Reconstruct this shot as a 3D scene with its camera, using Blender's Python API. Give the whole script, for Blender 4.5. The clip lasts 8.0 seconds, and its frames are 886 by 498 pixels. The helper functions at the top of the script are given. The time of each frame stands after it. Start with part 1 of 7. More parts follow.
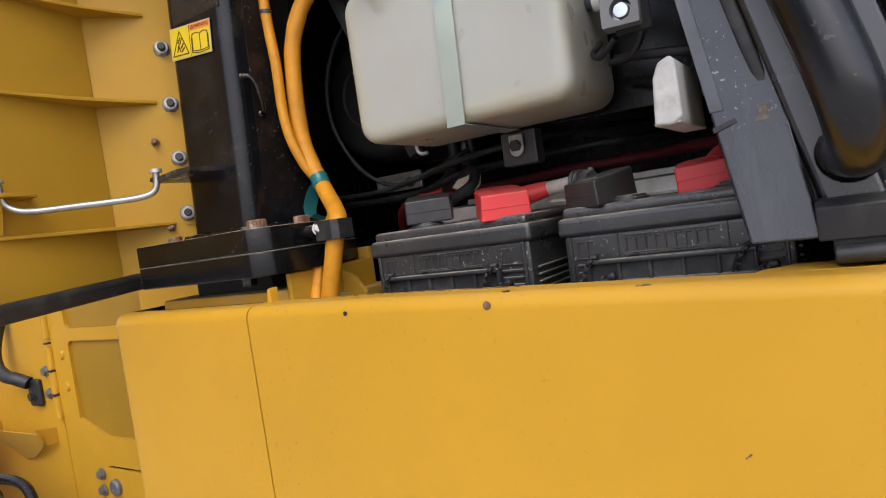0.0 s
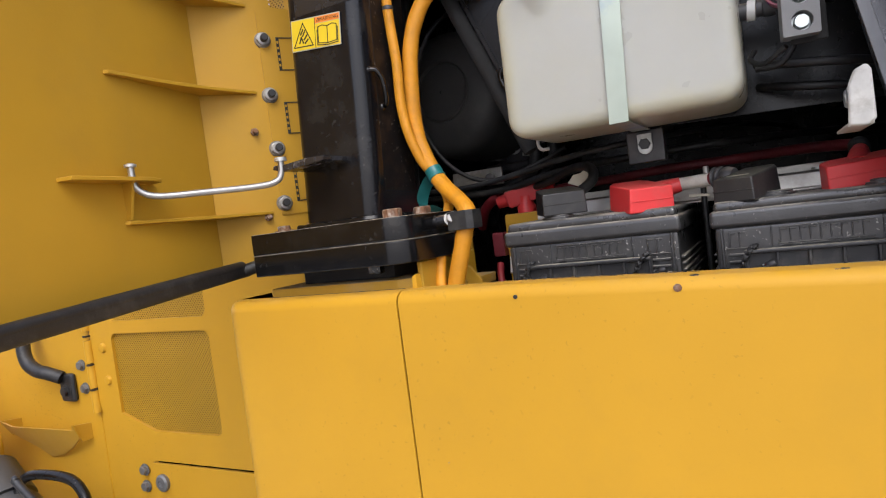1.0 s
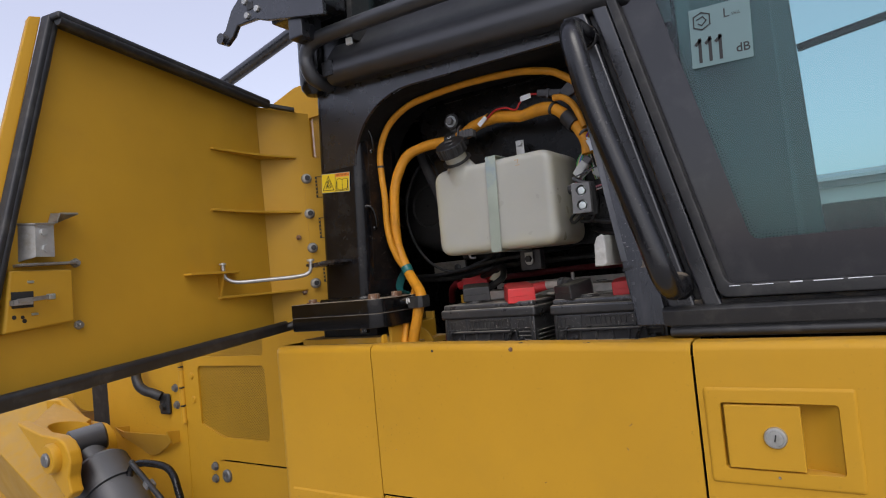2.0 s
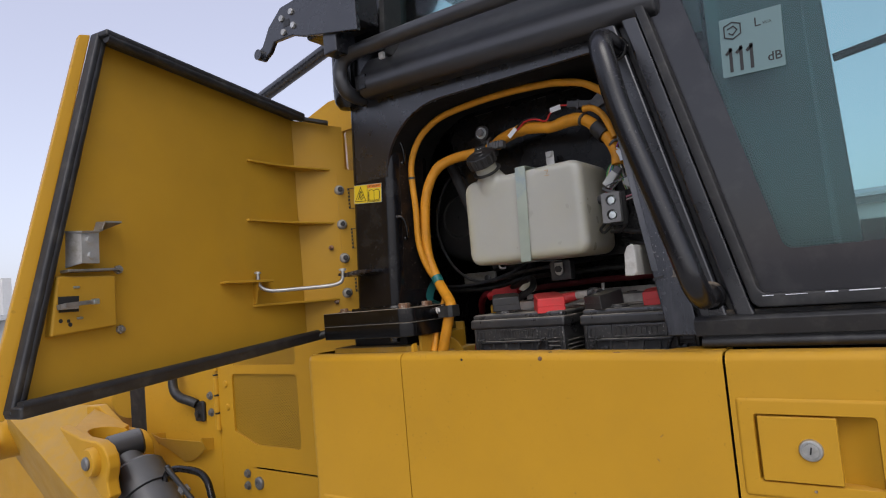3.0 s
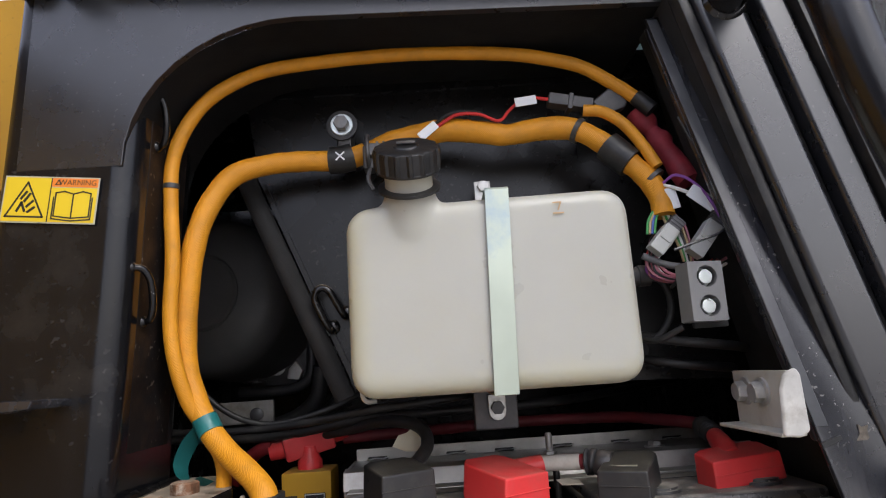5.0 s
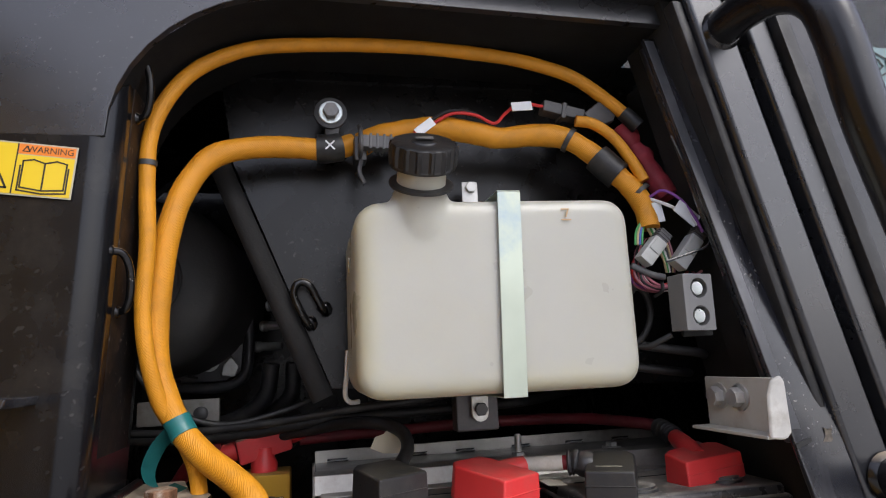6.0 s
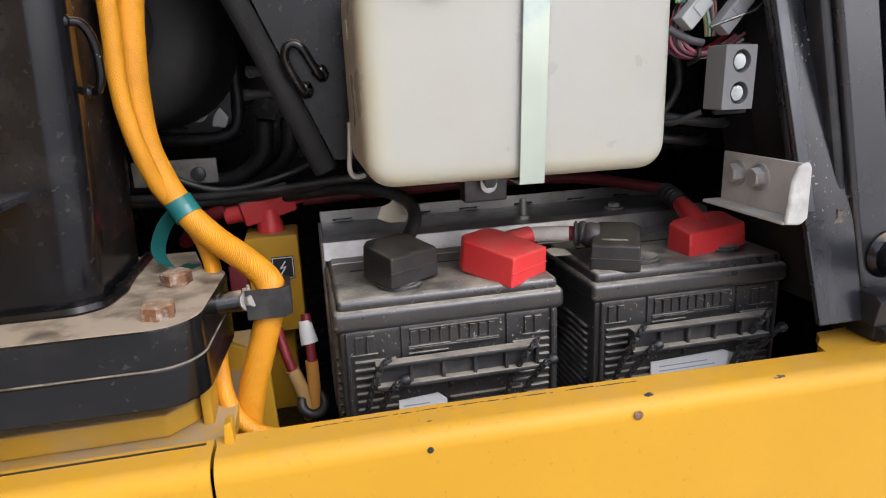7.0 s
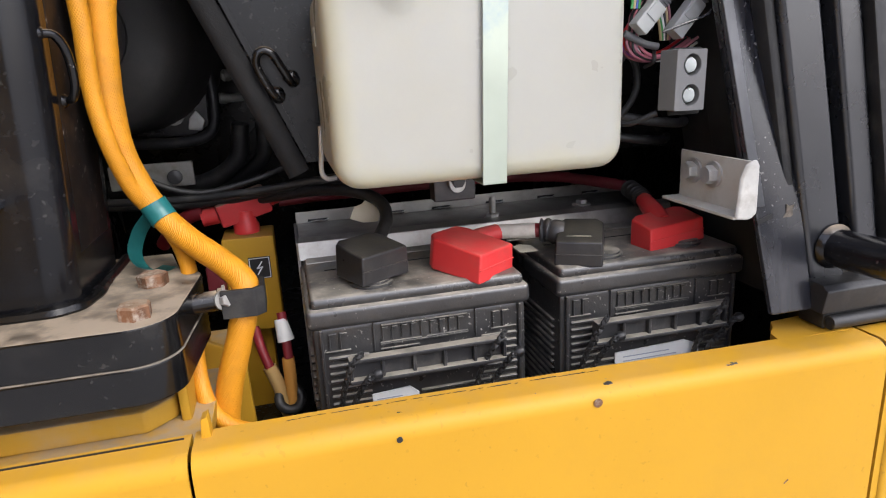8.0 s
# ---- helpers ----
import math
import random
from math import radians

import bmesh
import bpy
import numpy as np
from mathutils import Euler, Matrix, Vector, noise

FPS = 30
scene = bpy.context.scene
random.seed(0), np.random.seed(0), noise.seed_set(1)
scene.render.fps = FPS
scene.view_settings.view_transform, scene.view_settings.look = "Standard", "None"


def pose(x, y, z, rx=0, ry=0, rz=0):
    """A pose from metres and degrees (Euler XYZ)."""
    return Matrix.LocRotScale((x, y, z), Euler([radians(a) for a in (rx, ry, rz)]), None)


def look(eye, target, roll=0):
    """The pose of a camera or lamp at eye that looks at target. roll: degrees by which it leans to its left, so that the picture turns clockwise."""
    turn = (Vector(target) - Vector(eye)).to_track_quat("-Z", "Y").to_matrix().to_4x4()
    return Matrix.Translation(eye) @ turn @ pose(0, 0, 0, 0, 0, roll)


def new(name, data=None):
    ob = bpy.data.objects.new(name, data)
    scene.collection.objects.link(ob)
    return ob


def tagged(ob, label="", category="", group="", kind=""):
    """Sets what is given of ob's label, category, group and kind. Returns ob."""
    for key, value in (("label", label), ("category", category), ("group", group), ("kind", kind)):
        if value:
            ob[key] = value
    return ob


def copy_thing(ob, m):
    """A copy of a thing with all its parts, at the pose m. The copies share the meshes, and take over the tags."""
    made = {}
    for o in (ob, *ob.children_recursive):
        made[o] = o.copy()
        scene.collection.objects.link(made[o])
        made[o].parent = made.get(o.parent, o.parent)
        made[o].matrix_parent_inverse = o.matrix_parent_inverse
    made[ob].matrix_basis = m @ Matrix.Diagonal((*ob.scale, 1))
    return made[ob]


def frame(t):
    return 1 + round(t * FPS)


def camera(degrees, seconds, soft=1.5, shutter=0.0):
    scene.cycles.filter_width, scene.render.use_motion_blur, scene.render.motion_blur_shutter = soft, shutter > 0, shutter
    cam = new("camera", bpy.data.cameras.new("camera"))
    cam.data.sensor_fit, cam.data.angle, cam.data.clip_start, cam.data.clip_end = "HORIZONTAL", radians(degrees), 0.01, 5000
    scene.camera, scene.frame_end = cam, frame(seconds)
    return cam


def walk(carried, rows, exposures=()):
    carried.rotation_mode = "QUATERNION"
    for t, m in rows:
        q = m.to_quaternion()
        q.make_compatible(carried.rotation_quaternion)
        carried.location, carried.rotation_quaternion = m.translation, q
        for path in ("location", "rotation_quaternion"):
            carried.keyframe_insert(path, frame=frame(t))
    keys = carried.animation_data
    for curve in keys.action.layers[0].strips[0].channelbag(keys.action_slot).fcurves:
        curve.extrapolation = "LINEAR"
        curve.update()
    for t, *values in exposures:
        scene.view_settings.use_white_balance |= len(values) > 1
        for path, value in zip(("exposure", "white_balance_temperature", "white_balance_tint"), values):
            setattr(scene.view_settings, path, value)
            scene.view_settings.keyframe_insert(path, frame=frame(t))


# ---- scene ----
cam = camera(70.2, 8.0, soft=1.1)
PATH = [
    (0, (0.329, -0.579, 1.495), (-0.754, 1.1, 1.408), -8.3),
    (0.2, (0.23, -0.599, 1.497), (-0.86, 1.075, 1.392), -8.1),
    (0.5, (0.101, -0.643, 1.485), (-0.978, 1.037, 1.373), -8.0),
    (0.8, (0.066, -0.69, 1.494), (-0.926, 1.042, 1.363), -7.7),
    (1, (0.11, -0.757, 1.511), (-0.836, 1.003, 1.419), -7.2),
    (1.2, (0.208, -0.856, 1.515), (-0.734, 0.908, 1.492), -6.6),
    (1.5, (0.448, -1.009, 1.512), (-0.536, 0.732, 1.535), -5.7),
    (1.8, (0.586, -1.131, 1.554), (-0.471, 0.566, 1.604), -5.8),
    (2, (0.628, -1.171, 1.567), (-0.471, 0.497, 1.651), -5.6),
    (3.3, (0.637, -1.183, 1.539), (-0.538, 0.43, 1.679), -5.2),
    (3.5, (0.578, -1.139, 1.512), (-0.582, 0.486, 1.626), -5.0),
    (4, (0.255, -0.928, 1.502), (-0.466, 0.937, 1.56), -5.1),
    (4.2, (0.149, -0.827, 1.536), (-0.346, 1.109, 1.608), -5.0),
    (4.5, (0.027, -0.683, 1.571), (-0.24, 1.291, 1.747), -4.0),
    (4.8, (-0.055, -0.59, 1.625), (-0.167, 1.382, 1.942), -3.7),
    (5, (-0.136, -0.558, 1.637), (-0.093, 1.405, 2.018), -3.9),
    (5.2, (-0.196, -0.537, 1.652), (0.001, 1.414, 2.042), -4.0),
    (6.3, (-0.28, -0.531, 1.648), (0.151, 1.399, 1.945), -2.8),
    (6.5, (-0.289, -0.513, 1.651), (0.139, 1.441, 1.681), -2.7),
    (6.7, (-0.297, -0.491, 1.69), (0.122, 1.441, 1.393), -2.3),
    (7, (-0.284, -0.479, 1.717), (0.121, 1.405, 1.183), -2.5),
    (7.5, (-0.276, -0.499, 1.725), (0.161, 1.365, 1.146), -2.3),
    (8, (-0.272, -0.508, 1.725), (0.178, 1.362, 1.179), -3.0),
]
walk(cam, [(t, look(eye, target, roll)) for t, eye, target, roll in PATH],
     [(0, -0.16), (0.5, -0.02), (1, 0.0), (1.5, -0.10), (1.8, -0.42), (2, -0.74), (3.3, -0.84), (3.5, -0.86), (4, -0.58), (4.5, -0.26), (5, -0.14), (6.5, -0.04), (7, 0.20), (8, 0.30)])

# ---- light ----
world = bpy.data.worlds.new("world")
scene.world = world
world.use_nodes = True
_wn, _wl = world.node_tree.nodes, world.node_tree.links
_sky = _wn.new("ShaderNodeTexSky")
_sky.sky_type = "NISHITA"
_sky.sun_disc = False
_sky.sun_elevation, _sky.sun_rotation = radians(47), radians(149)
_sky.dust_density = 2.5
_sky.air_density = 1.0
_hsv = _wn.new("ShaderNodeHueSaturation")
_hsv.inputs["Saturation"].default_value = 0.60
_wl.new(_sky.outputs[0], _hsv.inputs["Color"])
# thin bright cloud evens the clear sky out
_cloud = _wn.new("ShaderNodeMix")
_cloud.data_type = "RGBA"
_cloud.inputs["Factor"].default_value = 0.5
_cloud.inputs["B"].default_value = (2.75, 2.68, 3.62, 1)
_wl.new(_hsv.outputs[0], _cloud.inputs["A"])
_wl.new(_cloud.outputs["Result"], _wn["Background"].inputs["Color"])
_wn["Background"].inputs["Strength"].default_value = 0.42
sun = new("sun", bpy.data.lights.new("sun", "SUN"))
sun.data.energy, sun.data.angle, sun.data.color = 1.35, radians(38), (1.0, 0.995, 0.985)
sun.matrix_world = look((2.05, -3.35, 5.4), (0, 0, 1.2))


# ---- materials ----
def mat(name, col, rough=0.5, metal=0.0, var=0.12, scale=9.0, bump=0.05, fine=220.0, dirt=None, dirt_amt=0.0, dirt_scale=14.0,
        chips=None, chip_amt=0.0, chip_scale=160.0, dust=None, dust_amt=0.0, dust_from=0.34, spec=0.5, sub=0.0, streak=0.0, streak_col=None):
    m = bpy.data.materials.new(name)
    m.use_nodes = True
    n, l = m.node_tree.nodes, m.node_tree.links
    b = n["Principled BSDF"]
    tc = n.new("ShaderNodeTexCoord")

    def noise_tex(sc, det=4.0, rgh=0.55, stretch=None):
        t = n.new("ShaderNodeTexNoise")
        t.inputs["Scale"].default_value, t.inputs["Detail"].default_value, t.inputs["Roughness"].default_value = sc, det, rgh
        if stretch:
            mp = n.new("ShaderNodeMapping")
            mp.inputs["Scale"].default_value = stretch
            l.new(tc.outputs["Object"], mp.inputs["Vector"])
            l.new(mp.outputs[0], t.inputs["Vector"])
        else:
            l.new(tc.outputs["Object"], t.inputs["Vector"])
        return t.outputs["Fac"]

    def ramp(src, lo, hi):
        r = n.new("ShaderNodeMapRange")
        r.inputs["From Min"].default_value, r.inputs["From Max"].default_value = lo, hi
        l.new(src, r.inputs["Value"])
        return r.outputs["Result"]

    def times(a, k):
        x = n.new("ShaderNodeMath")
        x.operation = "MULTIPLY"
        l.new(a, x.inputs[0])
        if isinstance(k, float):
            x.inputs[1].default_value = k
        else:
            l.new(k, x.inputs[1])
        return x.outputs[0]

    def mixc(f, a, c):
        x = n.new("ShaderNodeMix")
        x.data_type = "RGBA"
        l.new(f, x.inputs["Factor"])
        for sock, v in ((x.inputs["A"], a), (x.inputs["B"], c)):
            if isinstance(v, tuple):
                sock.default_value = (*v, 1)
            else:
                l.new(v, sock)
        return x.outputs["Result"]

    big = ramp(noise_tex(scale), 0.3, 0.7)
    out = mixc(big, tuple(c * (1 - var) for c in col), tuple(min(1, c * (1 + var)) for c in col))
    rough_src = ramp(noise_tex(scale * 2.3), 0.25, 0.75)
    rr = n.new("ShaderNodeMapRange")
    rr.inputs["To Min"].default_value, rr.inputs["To Max"].default_value = max(0.02, rough * 0.82), min(1, rough * 1.2)
    l.new(rough_src, rr.inputs["Value"])
    rough_out = rr.outputs["Result"]
    if streak:
        f = times(ramp(noise_tex(18.0, 5.0, 0.6, (1, 1, 0.12)), 0.52, 0.78), streak)
        out = mixc(f, out, streak_col or tuple(c * 0.55 for c in col))
    if dirt:
        f = times(ramp(noise_tex(dirt_scale, 7.0, 0.65), 0.50, 0.72), dirt_amt)
        out = mixc(f, out, dirt)
    if chips:
        f = times(ramp(noise_tex(chip_scale, 2.0, 0.5), 0.66, 0.70), ramp(noise_tex(dirt_scale * 0.7, 3.0), 0.45, 0.6))
        out = mixc(times(f, chip_amt), out, chips)
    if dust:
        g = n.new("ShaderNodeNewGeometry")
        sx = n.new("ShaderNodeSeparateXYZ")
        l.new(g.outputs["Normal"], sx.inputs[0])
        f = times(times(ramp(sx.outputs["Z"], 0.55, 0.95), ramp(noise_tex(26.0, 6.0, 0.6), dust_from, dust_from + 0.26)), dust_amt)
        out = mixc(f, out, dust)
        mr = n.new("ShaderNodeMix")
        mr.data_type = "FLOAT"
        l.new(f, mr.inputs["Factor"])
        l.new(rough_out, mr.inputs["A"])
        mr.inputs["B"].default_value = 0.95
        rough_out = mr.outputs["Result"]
    l.new(out, b.inputs["Base Color"])
    l.new(rough_out, b.inputs["Roughness"])
    b.inputs["Specular IOR Level"].default_value = spec
    b.inputs["Metallic"].default_value = metal
    if sub:
        b.inputs["Subsurface Weight"].default_value = sub
        b.inputs["Subsurface Radius"].default_value = (0.05, 0.045, 0.03)
        b.inputs["Subsurface Scale"].default_value = 0.6
    if bump:
        bp = n.new("ShaderNodeBump")
        bp.inputs["Strength"].default_value, bp.inputs["Distance"].default_value = bump, 0.002
        l.new(noise_tex(fine, 3.0), bp.inputs["Height"])
        l.new(bp.outputs[0], b.inputs["Normal"])
    return m


TAN = (0.34, 0.27, 0.19)
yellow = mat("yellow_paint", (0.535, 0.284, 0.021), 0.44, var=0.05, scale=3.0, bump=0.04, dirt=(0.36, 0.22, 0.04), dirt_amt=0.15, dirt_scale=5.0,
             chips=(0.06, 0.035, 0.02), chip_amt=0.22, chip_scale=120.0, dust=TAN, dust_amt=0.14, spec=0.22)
# Darker copy of the yellow: the door's inner shade is put into the colour.
yellow_shaded = mat("yellow_paint_shaded", (0.465, 0.255, 0.020), 0.52, var=0.07, scale=4.0, bump=0.06, dirt=(0.34, 0.20, 0.04), dirt_amt=0.22, dirt_scale=6.0, dust=TAN, dust_amt=0.3, spec=0.3)
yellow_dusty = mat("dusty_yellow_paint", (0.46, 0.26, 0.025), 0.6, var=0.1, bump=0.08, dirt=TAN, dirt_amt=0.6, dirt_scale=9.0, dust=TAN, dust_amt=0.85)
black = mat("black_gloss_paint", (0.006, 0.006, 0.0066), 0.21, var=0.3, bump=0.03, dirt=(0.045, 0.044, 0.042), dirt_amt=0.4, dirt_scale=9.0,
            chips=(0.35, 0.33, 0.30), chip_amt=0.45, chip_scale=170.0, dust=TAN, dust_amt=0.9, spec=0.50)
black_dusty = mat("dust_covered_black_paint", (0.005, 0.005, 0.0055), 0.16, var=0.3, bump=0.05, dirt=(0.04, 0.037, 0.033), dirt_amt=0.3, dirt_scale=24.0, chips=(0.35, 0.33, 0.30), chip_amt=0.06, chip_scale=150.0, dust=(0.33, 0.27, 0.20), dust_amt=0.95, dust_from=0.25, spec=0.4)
black_in = mat("black_inner_paint", (0.0055, 0.0053, 0.0053), 0.27, var=0.3, bump=0.03, dirt=(0.03, 0.028, 0.026), dirt_amt=0.15, chips=(0.3, 0.29, 0.27), chip_amt=0.12, chip_scale=200.0, spec=0.34)
black_satin = mat("black_satin_paint", (0.0135, 0.0143, 0.0175), 0.28, var=0.2, bump=0.03, dirt=(0.04, 0.038, 0.036), dirt_amt=0.12, dirt_scale=12.0,
                  chips=(0.42, 0.40, 0.37), chip_amt=0.12, chip_scale=170.0, dust=(0.30, 0.25, 0.19), dust_amt=0.5, spec=1.0)
post_black = mat("scratched_black_post_paint", (0.006, 0.0063, 0.0078), 0.22, var=0.25, bump=0.04, dirt=(0.05, 0.047, 0.043), dirt_amt=0.35, dirt_scale=10.0, chips=(0.42, 0.40, 0.37), chip_amt=0.06, chip_scale=150.0, streak=0.30, streak_col=(0.026, 0.027, 0.030), spec=0.36)
# Grey on upward faces paints in the sky's sheen along with some dust.
beam_black = mat("dusty_sheen_black_paint", (0.013, 0.0138, 0.0165), 0.40, var=0.2, bump=0.03, dirt=(0.04, 0.038, 0.036), dirt_amt=0.15, dirt_scale=12.0, dust=(0.20, 0.21, 0.215), dust_amt=0.6, dust_from=0.12, spec=0.9)
rail_satin = mat("worn_satin_rail_paint", (0.030, 0.031, 0.034), 0.36, var=0.2, bump=0.02, dirt=(0.06, 0.058, 0.055), dirt_amt=0.2, dirt_scale=16.0, dust=(0.20, 0.20, 0.20), dust_amt=0.4, dust_from=0.2, spec=0.7)
black_scuffed = mat("scuffed_black_paint", (0.017, 0.018, 0.023), 0.25, var=0.2, bump=0.04, dirt=(0.06, 0.057, 0.054), dirt_amt=0.25, dirt_scale=14.0, chips=(0.42, 0.40, 0.37), chip_amt=0.5, chip_scale=210.0, streak=0.40, streak_col=(0.13, 0.13, 0.135), spec=0.8)
black_rusty = mat("rust_stained_black_paint", (0.007, 0.006, 0.006), 0.55, var=0.3, bump=0.06, dirt=(0.07, 0.04, 0.022), dirt_amt=0.5, dirt_scale=17.0, chips=(0.32, 0.27, 0.22), chip_amt=0.5, chip_scale=120.0, spec=0.2)
rail_black = mat("glossy_black_rail_paint", (0.006, 0.006, 0.0072), 0.24, var=0.3, bump=0.02, dirt=(0.03, 0.03, 0.03), dirt_amt=0.1, dirt_scale=16.0, chips=(0.35, 0.34, 0.32), chip_amt=0.15, chip_scale=190.0, spec=0.55)
rubber = mat("black_rubber", (0.016, 0.016, 0.0165), 0.48, var=0.3, bump=0.15, fine=160, dirt=(0.09, 0.085, 0.075), dirt_amt=0.45, dirt_scale=22.0)
foam = mat("black_foam_seal", (0.012, 0.012, 0.012), 0.9, var=0.3, bump=0.3, fine=400)
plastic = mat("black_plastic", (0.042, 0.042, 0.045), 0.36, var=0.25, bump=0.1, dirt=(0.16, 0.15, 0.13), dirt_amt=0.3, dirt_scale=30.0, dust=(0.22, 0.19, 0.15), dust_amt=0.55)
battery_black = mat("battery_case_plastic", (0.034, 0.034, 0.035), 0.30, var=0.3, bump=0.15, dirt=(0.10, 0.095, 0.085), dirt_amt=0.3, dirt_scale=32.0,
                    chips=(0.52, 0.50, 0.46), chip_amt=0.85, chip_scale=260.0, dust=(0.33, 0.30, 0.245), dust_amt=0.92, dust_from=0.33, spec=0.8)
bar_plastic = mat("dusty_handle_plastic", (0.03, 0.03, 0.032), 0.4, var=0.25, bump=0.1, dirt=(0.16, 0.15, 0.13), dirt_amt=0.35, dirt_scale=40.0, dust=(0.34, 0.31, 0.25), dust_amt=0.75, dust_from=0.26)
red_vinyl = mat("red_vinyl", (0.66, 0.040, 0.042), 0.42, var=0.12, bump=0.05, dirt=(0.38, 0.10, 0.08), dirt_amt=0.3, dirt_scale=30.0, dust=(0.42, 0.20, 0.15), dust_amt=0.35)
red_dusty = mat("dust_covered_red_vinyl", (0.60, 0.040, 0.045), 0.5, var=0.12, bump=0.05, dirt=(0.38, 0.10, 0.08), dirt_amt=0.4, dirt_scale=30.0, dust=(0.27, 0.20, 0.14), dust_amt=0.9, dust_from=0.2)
# Darker copy of the cable red, with the bay's shade put into the colour.
red_cable_dark = mat("darkened_red_cable", (0.13, 0.010, 0.016), 0.6, var=0.3, bump=0.08, dirt=(0.05, 0.02, 0.02), dirt_amt=0.5, dirt_scale=30.0)
red_cable = mat("red_cable", (0.20, 0.012, 0.018), 0.5, var=0.2, bump=0.08)
tank_plastic = mat("milky_tank_plastic", (0.388, 0.386, 0.340), 0.30, var=0.05, scale=6.0, bump=0.03, sub=0.35, dirt=(0.37, 0.345, 0.25), dirt_amt=0.35, dirt_scale=4.0)


def edge_tint(m, x0, x1, z0, z1, width, tint):
    """Painted tint: yellower along the outline, for light coming through the thick moulding."""
    n, l = m.node_tree.nodes, m.node_tree.links
    tc, sp = n.new("ShaderNodeTexCoord"), n.new("ShaderNodeSeparateXYZ")
    l.new(tc.outputs["Object"], sp.inputs[0])

    def op(kind, a, b):
        x = n.new("ShaderNodeMath")
        x.operation = kind
        for sock, v in ((x.inputs[0], a), (x.inputs[1], b)):
            if isinstance(v, (int, float)):
                sock.default_value = v
            else:
                l.new(v, sock)
        return x.outputs[0]

    d = op("MINIMUM", op("MINIMUM", op("SUBTRACT", sp.outputs["X"], x0), op("SUBTRACT", x1 + 0.02, sp.outputs["X"])), op("MINIMUM", op("SUBTRACT", sp.outputs["Z"], z0), op("SUBTRACT", z1 + 0.025, sp.outputs["Z"])))
    nz = n.new("ShaderNodeTexNoise")
    nz.inputs["Scale"].default_value = 22.0
    l.new(tc.outputs["Object"], nz.inputs["Vector"])
    d = op("ADD", d, op("MULTIPLY", op("SUBTRACT", nz.outputs["Fac"], 0.5), width * 0.7))
    r = n.new("ShaderNodeMapRange")
    r.interpolation_type = "SMOOTHSTEP"
    for k, v in (("From Min", 0.0), ("From Max", width), ("To Min", 0.65), ("To Max", 0.0)):
        r.inputs[k].default_value = v
    l.new(d, r.inputs["Value"])
    mx = n.new("ShaderNodeMix")
    mx.data_type = "RGBA"
    base = n["Principled BSDF"].inputs["Base Color"]
    l.new(r.outputs["Result"], mx.inputs["Factor"])
    l.new(base.links[0].from_socket, mx.inputs["A"])
    mx.inputs["B"].default_value = (*tint, 1)
    l.new(mx.outputs["Result"], base)


edge_tint(tank_plastic, -0.227, 0.086, 1.613, 1.829, 0.034, (0.43, 0.405, 0.27))
zinc = mat("zinc_plated_steel", (0.56, 0.60, 0.58), 0.3, metal=0.85, var=0.12, scale=20.0, bump=0.03)
steel = mat("grey_galvanised_steel", (0.50, 0.50, 0.48), 0.42, metal=0.6, var=0.2, scale=25.0, bump=0.05, dirt=(0.2, 0.17, 0.13), dirt_amt=0.4, dirt_scale=30.0)
# The blue patches paint in the plating's shifting reflections.
strap_zinc = mat("iridescent_zinc_plate", (0.42, 0.47, 0.39), 0.36, metal=0.45, var=0.10, scale=9.0, bump=0.02, dirt=(0.15, 0.26, 0.46), dirt_amt=0.9, dirt_scale=6.0)
steel_light = mat("dusty_light_steel_paint", (0.50, 0.49, 0.44), 0.5, var=0.15, bump=0.06, dirt=(0.30, 0.25, 0.18), dirt_amt=0.4, dirt_scale=28.0)
latch_zinc = mat("dull_zinc_lock", (0.50, 0.50, 0.47), 0.34, metal=0.75, var=0.2, scale=60.0, bump=0.05, dirt=(0.25, 0.22, 0.16), dirt_amt=0.5, dirt_scale=90.0)
rod_steel = mat("dull_bare_steel", (0.40, 0.39, 0.37), 0.38, metal=0.8, var=0.15, scale=40.0, bump=0.04, dirt=(0.24, 0.20, 0.15), dirt_amt=0.4, dirt_scale=40.0)
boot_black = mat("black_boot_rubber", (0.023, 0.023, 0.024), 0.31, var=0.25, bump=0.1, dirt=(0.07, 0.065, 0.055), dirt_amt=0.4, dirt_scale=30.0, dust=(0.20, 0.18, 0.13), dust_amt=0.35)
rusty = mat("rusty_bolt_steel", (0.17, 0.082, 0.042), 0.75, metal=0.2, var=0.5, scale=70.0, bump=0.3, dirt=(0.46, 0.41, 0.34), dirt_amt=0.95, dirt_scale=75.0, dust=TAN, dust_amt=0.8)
bolt_black = mat("blackened_bolt_steel", (0.05, 0.05, 0.05), 0.4, metal=0.6, var=0.3, bump=0.1)
bolt_grey = mat("weathered_grey_bolt", (0.20, 0.20, 0.20), 0.45, metal=0.5, var=0.3, scale=60.0, bump=0.1, dirt=(0.12, 0.09, 0.05), dirt_amt=0.5, dirt_scale=60.0)
white_plastic = mat("white_plastic", (0.70, 0.70, 0.68), 0.5, var=0.06, bump=0.04, dirt=(0.4, 0.37, 0.3), dirt_amt=0.25)
grey_plastic = mat("grey_connector_plastic", (0.42, 0.43, 0.41), 0.5, var=0.1, bump=0.05, dirt=(0.18, 0.16, 0.13), dirt_amt=0.3)
dark_connector = mat("dark_grey_connector", (0.10, 0.10, 0.105), 0.5, var=0.2, bump=0.05, dirt=(0.22, 0.20, 0.18), dirt_amt=0.4, dirt_scale=60.0)
cap_black = mat("black_cap_plastic", (0.013, 0.013, 0.0135), 0.33, var=0.25, bump=0.08, dirt=(0.06, 0.055, 0.05), dirt_amt=0.3, dirt_scale=40.0)
